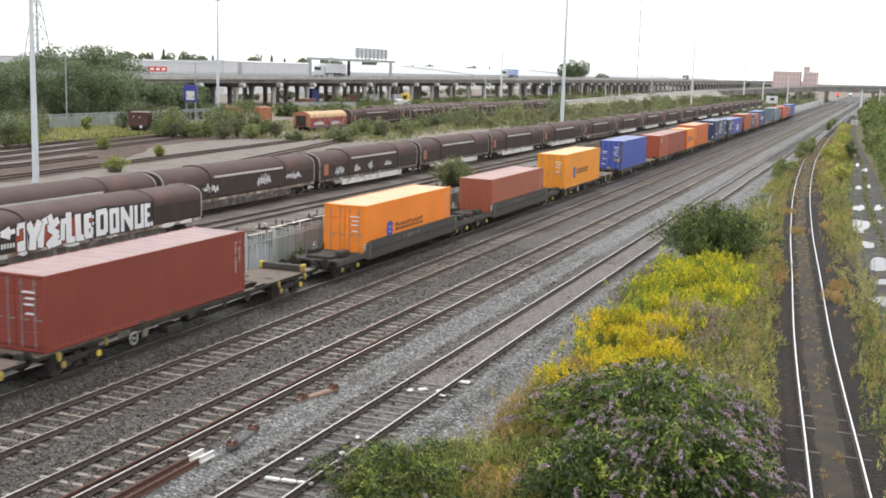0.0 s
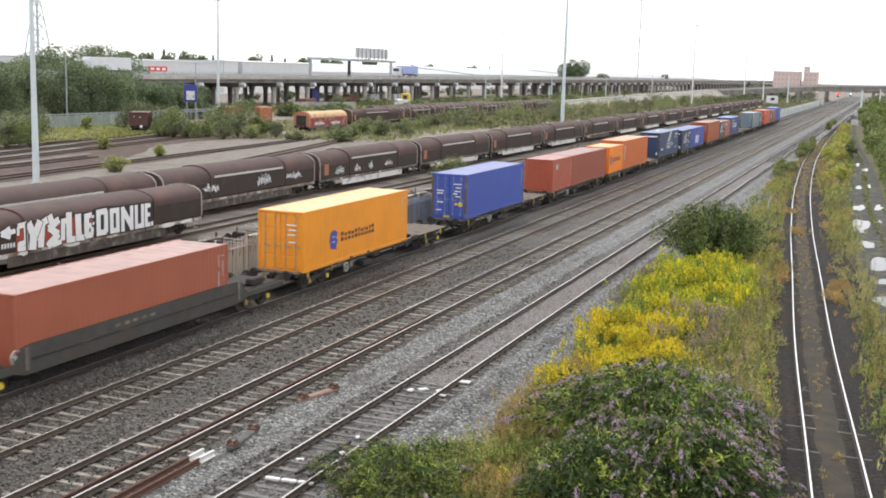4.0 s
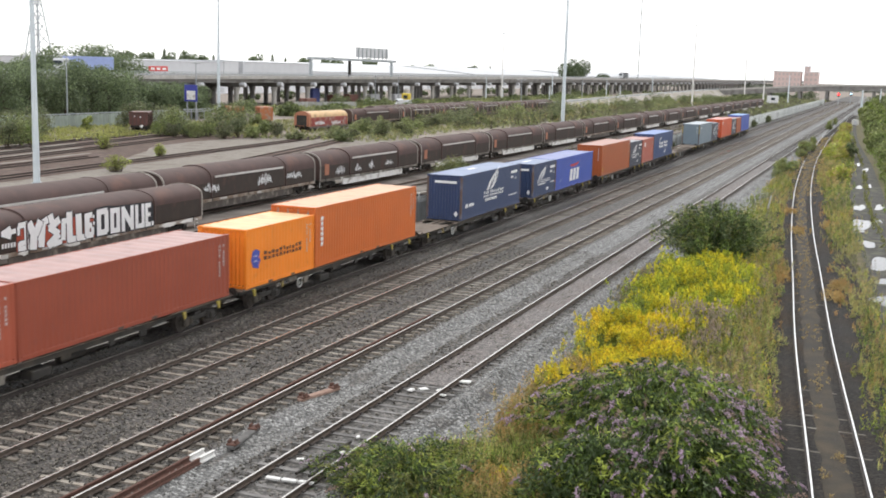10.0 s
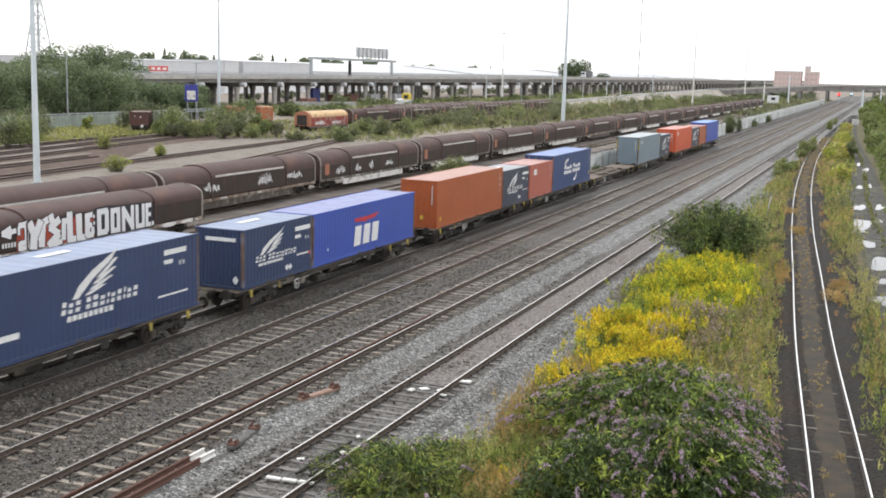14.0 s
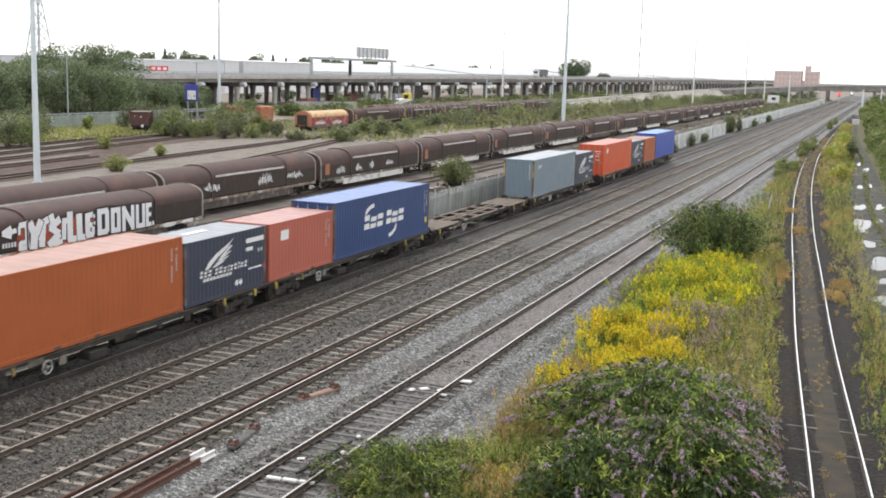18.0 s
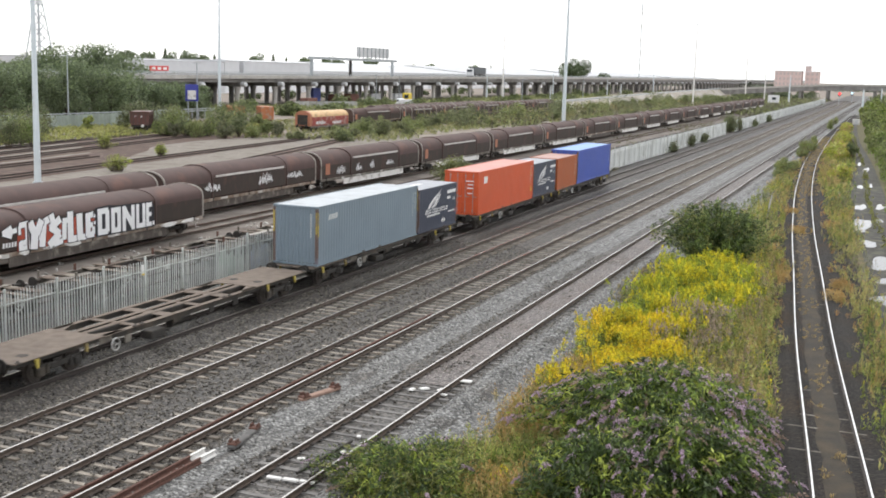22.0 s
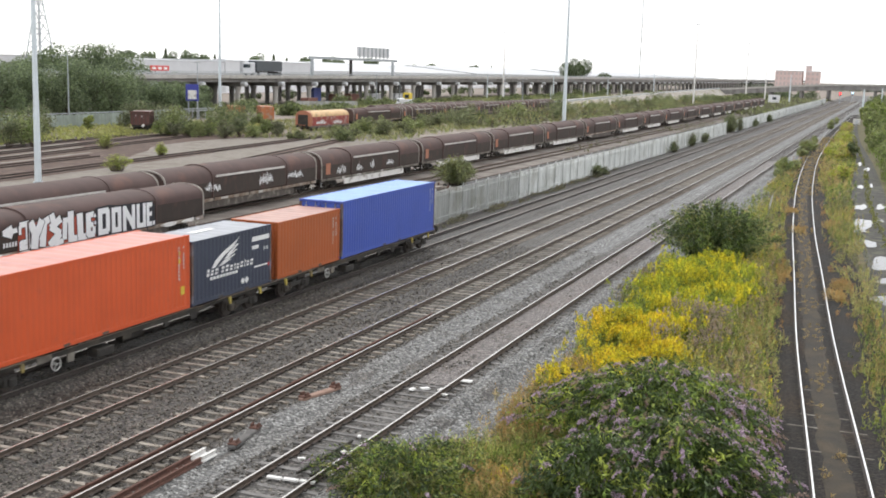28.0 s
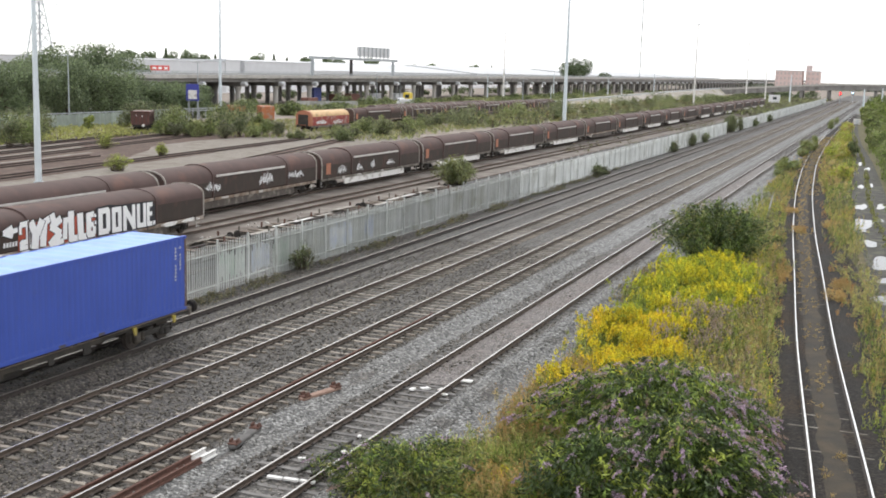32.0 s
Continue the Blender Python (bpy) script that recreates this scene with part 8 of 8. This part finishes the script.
for i, (nm, sm, lm, pm, h, lim, share) in enumerate(PLANTS):
    for side, where, area, n, lw in (("between the near track and the siding", west, (-12, -3, 64, 135), 900, 0.2), ("between the near track and the siding", west, (-12.4, -7, 135, 300), 600, 0.34),
                                     ("between the siding and the road", east, (-10, 6, 24, 105), 2600, 0.2), ("between the siding and the road", east, (-12, 0, 105, 300), 1200, 0.34)):
        ok = patch(20 + 3 * i, lim)
        weeds("verge_weeds", nm + " on the strip " + side, "weeds", int(n * share), area, h, sm, lm, pm, 200 + 7 * i + n, 0.08 + 0.25 * (lw - 0.2), lambda x, y, w=where, ok=ok: w(x, y) and ok(x, y), per=11, lw=lw, pl=7, asp=0.16)
weeds("straw_grass", "tall straw-yellow grass between the siding and the road", "grass", 900, (-11, -1, 118, 300), 0.9, F_STRAW, F_STRAW, F_STRAW, 56, 0.12, lambda x, y: east(x, y) and x < spline(SIDING, y) + 3.4, per=10, lw=0.4, pl=6, asp=0.14)
weeds("road_strip_weeds", "green weeds along the crown of the wet road", "weeds", 6000, (-8, 6, 60, 240), 0.25, G_OLIVE, G_OLIVE, None, 47, 0.1,
      lambda x, y: abs(x - spline(ROAD, y) - 0.2 * wr(y)) < 0.2 * wr(y) and noise.noise((x, y * 0.2, 3)) > -0.3, lw=0.2, z=-0.38, jitter=0.1)
for side, lo, hi in (("west", -2.3, -1.15), ("east", 1.15, 2.1)):
    weeds("russet_grass", "russet dry grass fringe along the siding rails", "grass", 900, (-12, 4, 50, 210), 0.5, F_STRAW_RED, F_STRAW_RED, F_STRAW_RED, 52 if lo < 0 else 53, 0.07,
          lambda x, y, lo=lo, hi=hi: lo < x - spline(SIDING, y) < hi and noise.noise((x * 0.3, y * 0.12, 60 + lo)) > -0.12, per=9, lw=0.24, pl=5, asp=0.13, z=-0.35, jitter=0.12)
weeds("track_weeds", "russet tufts between the rails of the siding", "grass", 5400, (-12, 3, 24, 230), 0.16, F_STRAW_RED, F_STRAW, F_STRAW_RED, 39, 0.035,
      lambda x, y: abs(x - spline(SIDING, y) + 0.1) < (0.42 if y < 110 else 1.5) and noise.noise((x * 1.5, y * 0.35, 2)) > (-0.05 if y < 60 else -0.3), lw=0.1, pl=6, z=-0.28, jitter=0.05)
weeds("roadside_weeds", "green weeds along the far side of the wet road", "weeds", 1500, (-8, 9, 50, 190), 1.0, G_OLIVE, G_MID, G_LIGHT, 40, 0.15,
      lambda x, y: spline(ROAD, y) + 2.0 < x < spline(ROAD, y) + 5, lw=0.35, pl=6)
rs0 = np.random.RandomState(77)
for i in range(34):
    f = i / 33
    y = 128 + 330 * f ** 1.3 + rs0.uniform(-4, 4)
    x = spline(ROAD, min(y, 415)) + 2.2 * wr(y) + rs0.uniform(1.6, 3.4) + (2.5 if i % 3 == 2 else 0)
    h = rs0.uniform(1.9, 3.3) + (1.2 if i % 3 == 2 else 0) + 0.005 * y
    bush("roadside_bush", x, y, rs0.uniform(1.7, 2.5), rs0.uniform(4, 6.5), h, 3800, 0.2 + 0.0007 * y, ((S_LIGHT, G_MID, S_MID), (S_LIGHT, S_MID, G_LIGHT), (G_MID, S_LIGHT, G_LIGHT))[i % 3], "dense green bush beside the wet road", "bush", "roadside bushes", seed=100 + i)
for i, (x, y, rx, ry, h) in enumerate([(-6.4, 168, 1.6, 7, 2.2), (-7.6, 214, 1.4, 8, 1.7), (-9.0, 268, 1.2, 8, 1.5), (-4.6, 133, 0.9, 3, 1.3)]):
    shoot_bush("siding_shrub", x, y, rx, ry, h, 200, 26, 0.34, (G_LIGHT, F_STRAW, G_PALE, F_LIME), "yellow-green shrub on the strip between siding and road", "bush", "shrubs along the siding", seed=150 + i, aspect=0.35)
bush("round_bush", -4.9, 172, 1.1, 3.0, 2.2, 1500, 0.3, (S_MID, G_DARK, S_DARK), "rounded dark green bush on the strip beside the wet road", "bush", seed=158)
for i in range(22):
    x, y = (-78 + 1.7 * i, 470 + 6.5 * i + rs0.uniform(-8, 8)) if i < 14 else (-6 + rs0.uniform(-1, 8), 430 + 22 * (i - 14))
    bush("bridge_bush", x, y, rs0.uniform(2, 4), 6, rs0.uniform(1.8, 3.6) + (3 if i >= 14 else 0), 1000, 0.7, (S_MID, S_DARK, S_LIGHT), "bush near the road bridge", "bush", "bushes near the bridge", seed=700 + i, z=-0.5)


def tree(x, y, r, h, n, size, mats, label, seed, group="trees by the motorway"):
    rs = np.random.RandomState(seed)
    t = thing("tree", x, y, -0.5, label, "tree", group)
    lb = []
    for _ in range(18):
        a, d = rs.uniform(0, 6.283), math.sqrt(rs.uniform(0, 1)) * 0.75 * r
        z = h * rs.uniform(0.2, 0.92) * (1 - 0.25 * d / r)
        lb.append((d * math.cos(a), d * math.sin(a), z, r * rs.uniform(0.28, 0.5)))
    g = Geo()
    g.tube((0, 0, -0.2), (0, 0, h * 0.45), 0.035 * h, 0.02 * h, 7)
    g.ob("trunk", M_BARK, t)
    g = Geo()
    for l in lb[:8]:
        g.tube((0, 0, h * 0.3), l[:3], 0.012 * h, 0.004 * h, 5)
    g.ob("branchwork", M_BARK, t)
    leaves("crown", on_lobes(rs, lb, int(n * 0.65), 0.6), size, mats[0], t, aspect=0.7, seed=seed)
    leaves("crown_light", on_lobes(rs, lb, int(n * 0.35), 0.95), size, mats[1], t, aspect=0.7, seed=seed + 1)
    return t


rs0 = np.random.RandomState(5)
def bank_top(y):
    """Height of the trees on the bank, by their place along it."""
    return 10.6 + 2.6 * math.exp(-((y - 164) / 11) ** 2) - 0.9 * min(4, max(0, y - 169)) - 0.02 * max(0, y - 173)


# tall trees behind the carriageway, lower ones before it
for i in range(18):
    y = 110 + 84 * i / 17 + rs0.uniform(-2, 2)
    h = 11.1 + (bank_top(y) + rs0.uniform(-0.6, 0.5) - 11.1) * 1.39 + 0.8
    tree(-184 + rs0.uniform(-2, 3), y * 1.39, rs0.uniform(6.4, 8.0), h, 7000, 0.5, (T_DARK, T_MID) if i % 3 else (T_MID, T_DARK), "tall broad green tree behind the motorway", 200 + i)
for i in range(20):
    y = 110 + 88 * i / 19 + rs0.uniform(-2, 2)
    h = min(11.9, bank_top(y) + 1.3) - rs0.uniform(0, 0.8)
    tree(-132 - (5 if i % 2 else 0) + rs0.uniform(-1.5, 1.5), y, rs0.uniform(3.6, 4.8), h, 7000, 0.34, (T_DARK, T_MID) if i % 3 else (T_MID, T_DARK), "dark green tree on the motorway bank", 230 + i)
# scrub in the yard
yard_scrub = [(-112, 124, 4, 5, 4.8), (-117, 132, 1.2, 1.6, 2.6), (-118, 144, 1.0, 1.4, 2.4), (-113, 149, 3, 3, 5.4), (-107, 117, 4, 4, 3.5), (-121, 112, 5, 6, 5.5), (-113, 108, 4, 5, 5.0), (-104, 162, 3.5, 6, 3.6), (-106, 150, 3, 4, 4.2), (-112, 155, 4, 6, 4.6), (-107, 171, 4, 7, 4.2),
              (-82, 168, 2, 4, 2.0), (-84, 205, 3, 7, 2.2), (-86, 220, 3, 8, 2.4), (-80, 186, 2.2, 5, 2.2), (-78, 205, 3, 8, 3.0), (-84, 228, 3, 8, 3.6), (-80, 246, 3.5, 9, 4.0), (-76, 268, 3.5, 9, 4.2),
              (-83, 290, 4, 10, 4.4), (-74, 300, 3.5, 10, 4.2), (-72, 330, 3.5, 12, 4.4), (-80, 350, 4, 12, 4.6), (-70, 372, 3.5, 12, 4.4), (-78, 400, 4, 14, 5.0), (-66, 430, 4, 14, 5.0), (-60, 240, 2.0, 6, 2.2), (-58, 270, 2.2, 8, 2.4), (-57, 310, 2.2, 9, 2.4)]
for i, (x, y, rx, ry, h) in enumerate(yard_scrub):
    bush("scrub_bush", x, y, rx, ry, h, 2400, 0.34, ((S_MID, G_GREY, S_DARK), (S_DARK, S_MID, S_LIGHT), (S_LIGHT, S_MID, G_MID))[i % 3] if i not in (1, 2, 5, 6) else (S_LIGHT, G_LIGHT, S_MID), "overgrown scrub bush in the old yard", "bush", "scrub in the yard", seed=300 + i, z=-0.5)
for i, (x, y, r, h) in enumerate([(-91.0, 114.2, 1.4, 1.7), (-79.4, 109.6, 0.8, 1.3), (-71.6, 91.6, 1.7, 1.5)]):
    shoot_bush("small_yard_shrub", x, y, r, r, h * 1.1, 60, 24, 0.17, (G_LIGHT, G_OLIVE, G_LIGHT), "small bright green shrub on the bare yard", "bush", "small shrubs in the yard", seed=350 + i, z=-0.45, aspect=0.3)
for i, (x, y) in enumerate([(-101.2, 140.3), (-98.6, 139.4), (-98.9, 142.8), (-95.5, 140.8), (-95.6, 144.5), (-91.2, 141.8), (-91.9, 146.6), (-89.1, 145.9), (-89.8, 150.9), (-87.7, 151.2), (-100.5, 107.8), (-102.0, 111.7), (-98.5, 109.8), (-120.3, 161.9), (-105.8, 169.2), (-105.7, 174.8)]):
    h = rs0.uniform(2.4, 3.6) + (1.2 if 10 <= i < 13 else 0)
    bush("yard_bush", x, y, rs0.uniform(1.1, 1.7), rs0.uniform(1.2, 1.9), h, 2600, 0.2, ((S_MID, G_MID, S_LIGHT), (G_GREY, S_DARK, G_GREY), (S_DARK, G_GREY, S_MID), (S_LIGHT, S_MID, G_MID))[i % 4], "upright grey-green bush on the old yard", "bush", "bushes in the yard", seed=820 + i, z=-0.5, nl=12)
weeds("yard_grass", "rough yellow-green grass and weeds between the far rows", "grass", 7000, (-112, -68, 140, 300), 0.6, F_STRAW, S_LIGHT, F_STRAW, 42, 0.1,
      lambda x, y: x < -70 - 0.0 * y and (y > 152 + 0.35 * (x + 70) or x < -100) and noise.noise((x * 0.15, y * 0.06, 6)) > -0.3, lw=0.4, pl=4, asp=0.2)
weeds("yard_grass", "rough yellow-green grass under the far fence", "grass", 2500, (-124, -103, 100, 175), 0.6, F_STRAW, G_PALE, G_PALE, 43, 0.1, None, lw=0.4, pl=4, asp=0.2)
weeds("yard_grass", "weeds along the row of hood wagons", "grass", 2500, (-66, -50, 130, 420), 0.9, F_STRAW, S_MID, S_LIGHT, 44, 0.2, lambda x, y: math.sin(x * 0.7) + math.sin(y * 0.1) + math.sin(y * 0.037) > 0.2, lw=0.6, pl=4, asp=0.2)
for sd, m1, m2, n in ((62, S_LIGHT, G_GREY, 420), (63, G_GREY, F_STRAW, 520), (64, S_MID, G_GREY, 420)):
    weeds("yard_scrub", "tall pale olive scrub between the wagon rows and the viaduct", "scrub", n, (-92, -62, 205, 430), 2.0, F_STRAW, m1, m2, sd, 0.4,
          lambda x, y, sd=sd: x < -66 + 0.02 * (y - 205) and noise.noise((x * 0.1, y * 0.035, sd)) > -0.12, per=14, lw=0.6, pl=6, asp=0.35, jitter=0.8)
weeds("trackside_weeds", "low weeds along the yard side of the fence", "weeds", 900, (-33, -30, 90, 330), 0.8, F_STRAW, G_OLIVE, G_MID, 45, 0.15, lambda x, y: math.sin(y * 0.21) + math.sin(y * 0.083) > 0.5, lw=0.4, pl=4)
weeds("yard_weeds", "grey-green weeds between the wagon row and the fence", "weeds", 1300, (-43.5, -30.5, 150, 430), 0.5, F_STRAW, G_GREY, S_LIGHT, 58, 0.12, lambda x, y: noise.noise((x * 0.3, y * 0.05, 8)) > -0.1, lw=0.4, pl=4, asp=0.2)
weeds("fence_foot_weeds", "low brown-green weeds along the foot of the fence", "weeds", 520, (-29.4, -28.2, 34, 130), 0.28, F_STRAW, G_GREY, F_SEED, 59, 0.07, lambda x, y: noise.noise((x * 0.8, y * 0.22, 15)) > 0.0, lw=0.2, pl=4, asp=0.2, z=-0.36, jitter=0.12)
rs3 = np.random.RandomState(29)
for i in range(44):
    y = 215 + 500 * (i / 43) ** 1.4 + rs3.uniform(-5, 5)
    x = via_x(y) + rs3.uniform(3, 38)
    bush("viaduct_bush", x, y, rs3.uniform(2.5, 4), rs3.uniform(4, 8), rs3.uniform(1.4, 3.2), 1100, 0.55, ((S_MID, S_DARK, S_LIGHT), (S_DARK, S_MID, G_MID))[i % 2], "green bush at the foot of the viaduct", "bush", "bushes along the viaduct", seed=600 + i, z=-0.5)
weeds("viaduct_grass", "rough grass in front of the viaduct", "grass", 4500, (-175, -98, 215, 560), 1.0, F_STRAW, S_LIGHT, S_MID, 50, 0.3, lambda x, y: x > via_x(y) + 2, lw=0.9, pl=4, asp=0.25)
rs2 = np.random.RandomState(19)
for i in range(66):
    y = 152 + 300 * (i / 66) ** 1.3 + rs2.uniform(-4, 4)
    x = -74 - rs2.uniform(0, 12) + 0.025 * (y - 150)
    h = rs2.uniform(1.2, 2.2) + 0.006 * max(0, y - 200)
    h *= rs2.choice([0.9, 1.3, 1.8])
    bush("scrub_bush", x, y, rs2.uniform(0.9, 1.9), rs2.uniform(1.4, 3.2), h, 1300, 0.3, ((S_MID, G_GREY, S_LIGHT), (S_DARK, S_MID, S_LIGHT), (S_LIGHT, S_MID, G_GREY))[i % 3], "olive scrub bush between the wagon rows", "bush", "scrub in the yard", seed=500 + i, z=-0.5)
shoot_bush("fence_bush", -37.8, 98.5, 2.0, 2.7, 2.6, 280, 32, 0.22, (S_MID, G_OLIVE, S_LIGHT, G_GREY, S_MID), "round grey-green bush behind the palisade fence", "bush", seed=41, z=-0.3, aspect=0.3)
for i, (y, h) in enumerate([(52.5, 1.2), (118, 1.0), (120.5, 0.6), (164, 1.3), (180, 1.7), (193, 1.3), (233, 3.0), (240, 2.6), (268, 1.2), (300, 1.5)]):
    shoot_bush("fence_weed", FX + (0.5 if h < 3 else -0.6), y, 0.4 if h < 3 else 1.4, 1.0 + 0.007 * y if h < 3 else 4.0, h * 1.15, 34 if h < 3 else 150, 20, 0.14 + 0.0010 * y, (S_MID, S_DARK, G_GREY), "weed growing against the palisade fence", "weed", "weeds along the fence", seed=60 + i, aspect=0.35)
for i in range(26):
    y = 232 + 24 * i + rs3.uniform(-6, 6)
    bush("thicket", via_x(y) - 34 + rs3.uniform(-3, 3), y, 4, 8, rs3.uniform(1.8, 3.4), 700, 0.7, (S_DARK, G_DARK), "dark thicket behind the viaduct", "bush", "thickets behind the viaduct", seed=900 + i, z=-0.5)
bush("far_round_tree", -243, 900, 13, 15, 23, 7000, 1.3, (T_DARK, G_DARK), "single round dark tree far beyond the viaduct", "tree", seed=90)
bush("far_round_tree", -221, 905, 8, 9, 14, 3000, 1.2, (T_DARK, G_DARK), "smaller tree beside the round one", "tree", seed=91)
# far woods on the skyline; haze is put into their pale grey-green leaves
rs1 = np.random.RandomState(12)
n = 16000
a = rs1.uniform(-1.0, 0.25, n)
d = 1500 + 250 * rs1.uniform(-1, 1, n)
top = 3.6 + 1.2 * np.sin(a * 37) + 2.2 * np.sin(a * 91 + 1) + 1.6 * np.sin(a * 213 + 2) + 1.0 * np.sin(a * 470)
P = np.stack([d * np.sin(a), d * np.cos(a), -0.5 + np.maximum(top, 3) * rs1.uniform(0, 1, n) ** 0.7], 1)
o = leaves("far_woods", P, 5.0, leaf_mat("hazed_far_leaf", (0.2, 0.22, 0.17)), None, "", 0.8, 0.0, 13)
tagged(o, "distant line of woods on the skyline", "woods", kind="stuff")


def conifer(x, y, r, h, seed):
    """A narrow dark tree with tiers of drooping boughs."""
    rs = np.random.RandomState(seed)
    t = thing("conifer", x, y, -0.5, "dark conifer on the skyline behind the warehouses", "tree", "skyline trees")
    g = Geo()
    g.tube((0, 0, 0), (0, 0, h * 0.95), 0.4, 0.08, 6)
    g.ob("trunk", M_BARK, t)
    f = rs.uniform(0.1, 1, 900) ** 0.8
    a = rs.uniform(0, 6.283, 900)
    d = r * (1.04 - f) * np.sqrt(rs.uniform(0.1, 1, 900)) * (0.75 + 0.25 * np.sin(f * 44))
    leaves("crown", np.stack([d * np.cos(a), d * np.sin(a), f * h], 1), 1.0, T_DARK, t, aspect=0.6, seed=seed)
    return t


for i, (y, h, kind) in enumerate(((574, 13.8, 0), (593, 14.8, 0), (614, 17.5, 1), (618, 15.2, 0), (640, 14.0, 0), (652, 13.8, 0), (671, 14.7, 1), (729, 14.4, 0), (751, 17.0, 1), (771, 14.8, 1), (800, 13.1, 0), (839, 13.3, 0), (851, 14.4, 0), (865, 13.7, 0), (915, 15.5, 0), (927, 15.2, 0), (1010, 12.2, 0), (1061, 12.8, 0), (1193, 13.3, 0), (1251, 15.3, 1))):
    if kind:
        conifer(-440, y, 5.6, h + 2.0, 400 + i)
    else:
        tree(-440, y, 7.0, (h + 0.8) * 1.28, 2200, 1.3, (T_DARK, T_MID), "tree on the skyline behind the warehouses", 400 + i, "skyline trees")
# dark thickets behind the road bridge, and scrub on the waste ground before it
for i in range(14):
    x = -84 + 4.6 * i if i < 10 else -5 + 9 * (i - 10)
    bush("bridge_thicket", x, 664 + rs1.uniform(-4, 8), 4.5, 5, rs1.uniform(3.4, 5.2), 900, 0.8, (T_DARK, S_DARK), "dark thicket behind the road bridge", "bush", "thickets by the bridge", seed=950 + i, z=-0.5)
for k, (m1, m2, sd) in enumerate(((G_GREY, S_MID, 71), (S_LIGHT, G_GREY, 72))):
    weeds("waste_scrub", "low scrub on the waste ground before the bridge", "scrub", 1100, (-92, -31, 330, 640), 1.4, F_STRAW, m1, m2, sd, 0.5,
          lambda x, y: (x > -44 or y > 440) and noise.noise((x * 0.09, y * 0.025, sd)) > -0.15, per=10, lw=0.9, pl=5, asp=0.4, jitter=1.0)
stones("pale_rubble", "pale rubble and scrap lying between the old wagons", 500, -40.5, -30.8, 26, 85, lambda x, y: -0.2, 0.1, M_CONCRETE_LIGHT, 83, lambda x, y: noise.noise((x * 0.6, y * 0.25, 5)) > 0.1)
# a leaning pale stake beside the near track
t = thing("stake", -8.7, 94.5, -0.45, "leaning pale wooden stake in the weeds", "stake")
g = Geo()
g.tube((0, 0, 0), (0.25, 0.2, 1.6), 0.075, 0.06, 6)
g.ob("post", M_RIM, t)


# ================= what moves =================
def motions():
    times = [0.5 * i for i in range(65)]
    for t, u, z in TRAIN:
        walk(t, [(s, pose(T1, u - train_at(s), z)) for s in times])
    for t, rows in LORRIES:
        walk(t, [(s, pose(via_x(y) - 4.5, y, vz(y) + 0.004)) for s, y in rows])
    # wheels roll with the train, one row for each picture
    steps = [k / FPS for k in range(32 * FPS + 1)]
    turns = [math.degrees(train_at(s) / 0.46) for s in steps]
    for t, u, z in TRAIN:
        for b in t.children:
            for w in b.children:
                if w.name.startswith("wheelset"):
                    m = w.matrix_basis.translation.copy()
                    walk(w, [(s, pose(m.x, m.y, m.z, a)) for s, a in zip(steps, turns)])


motions()
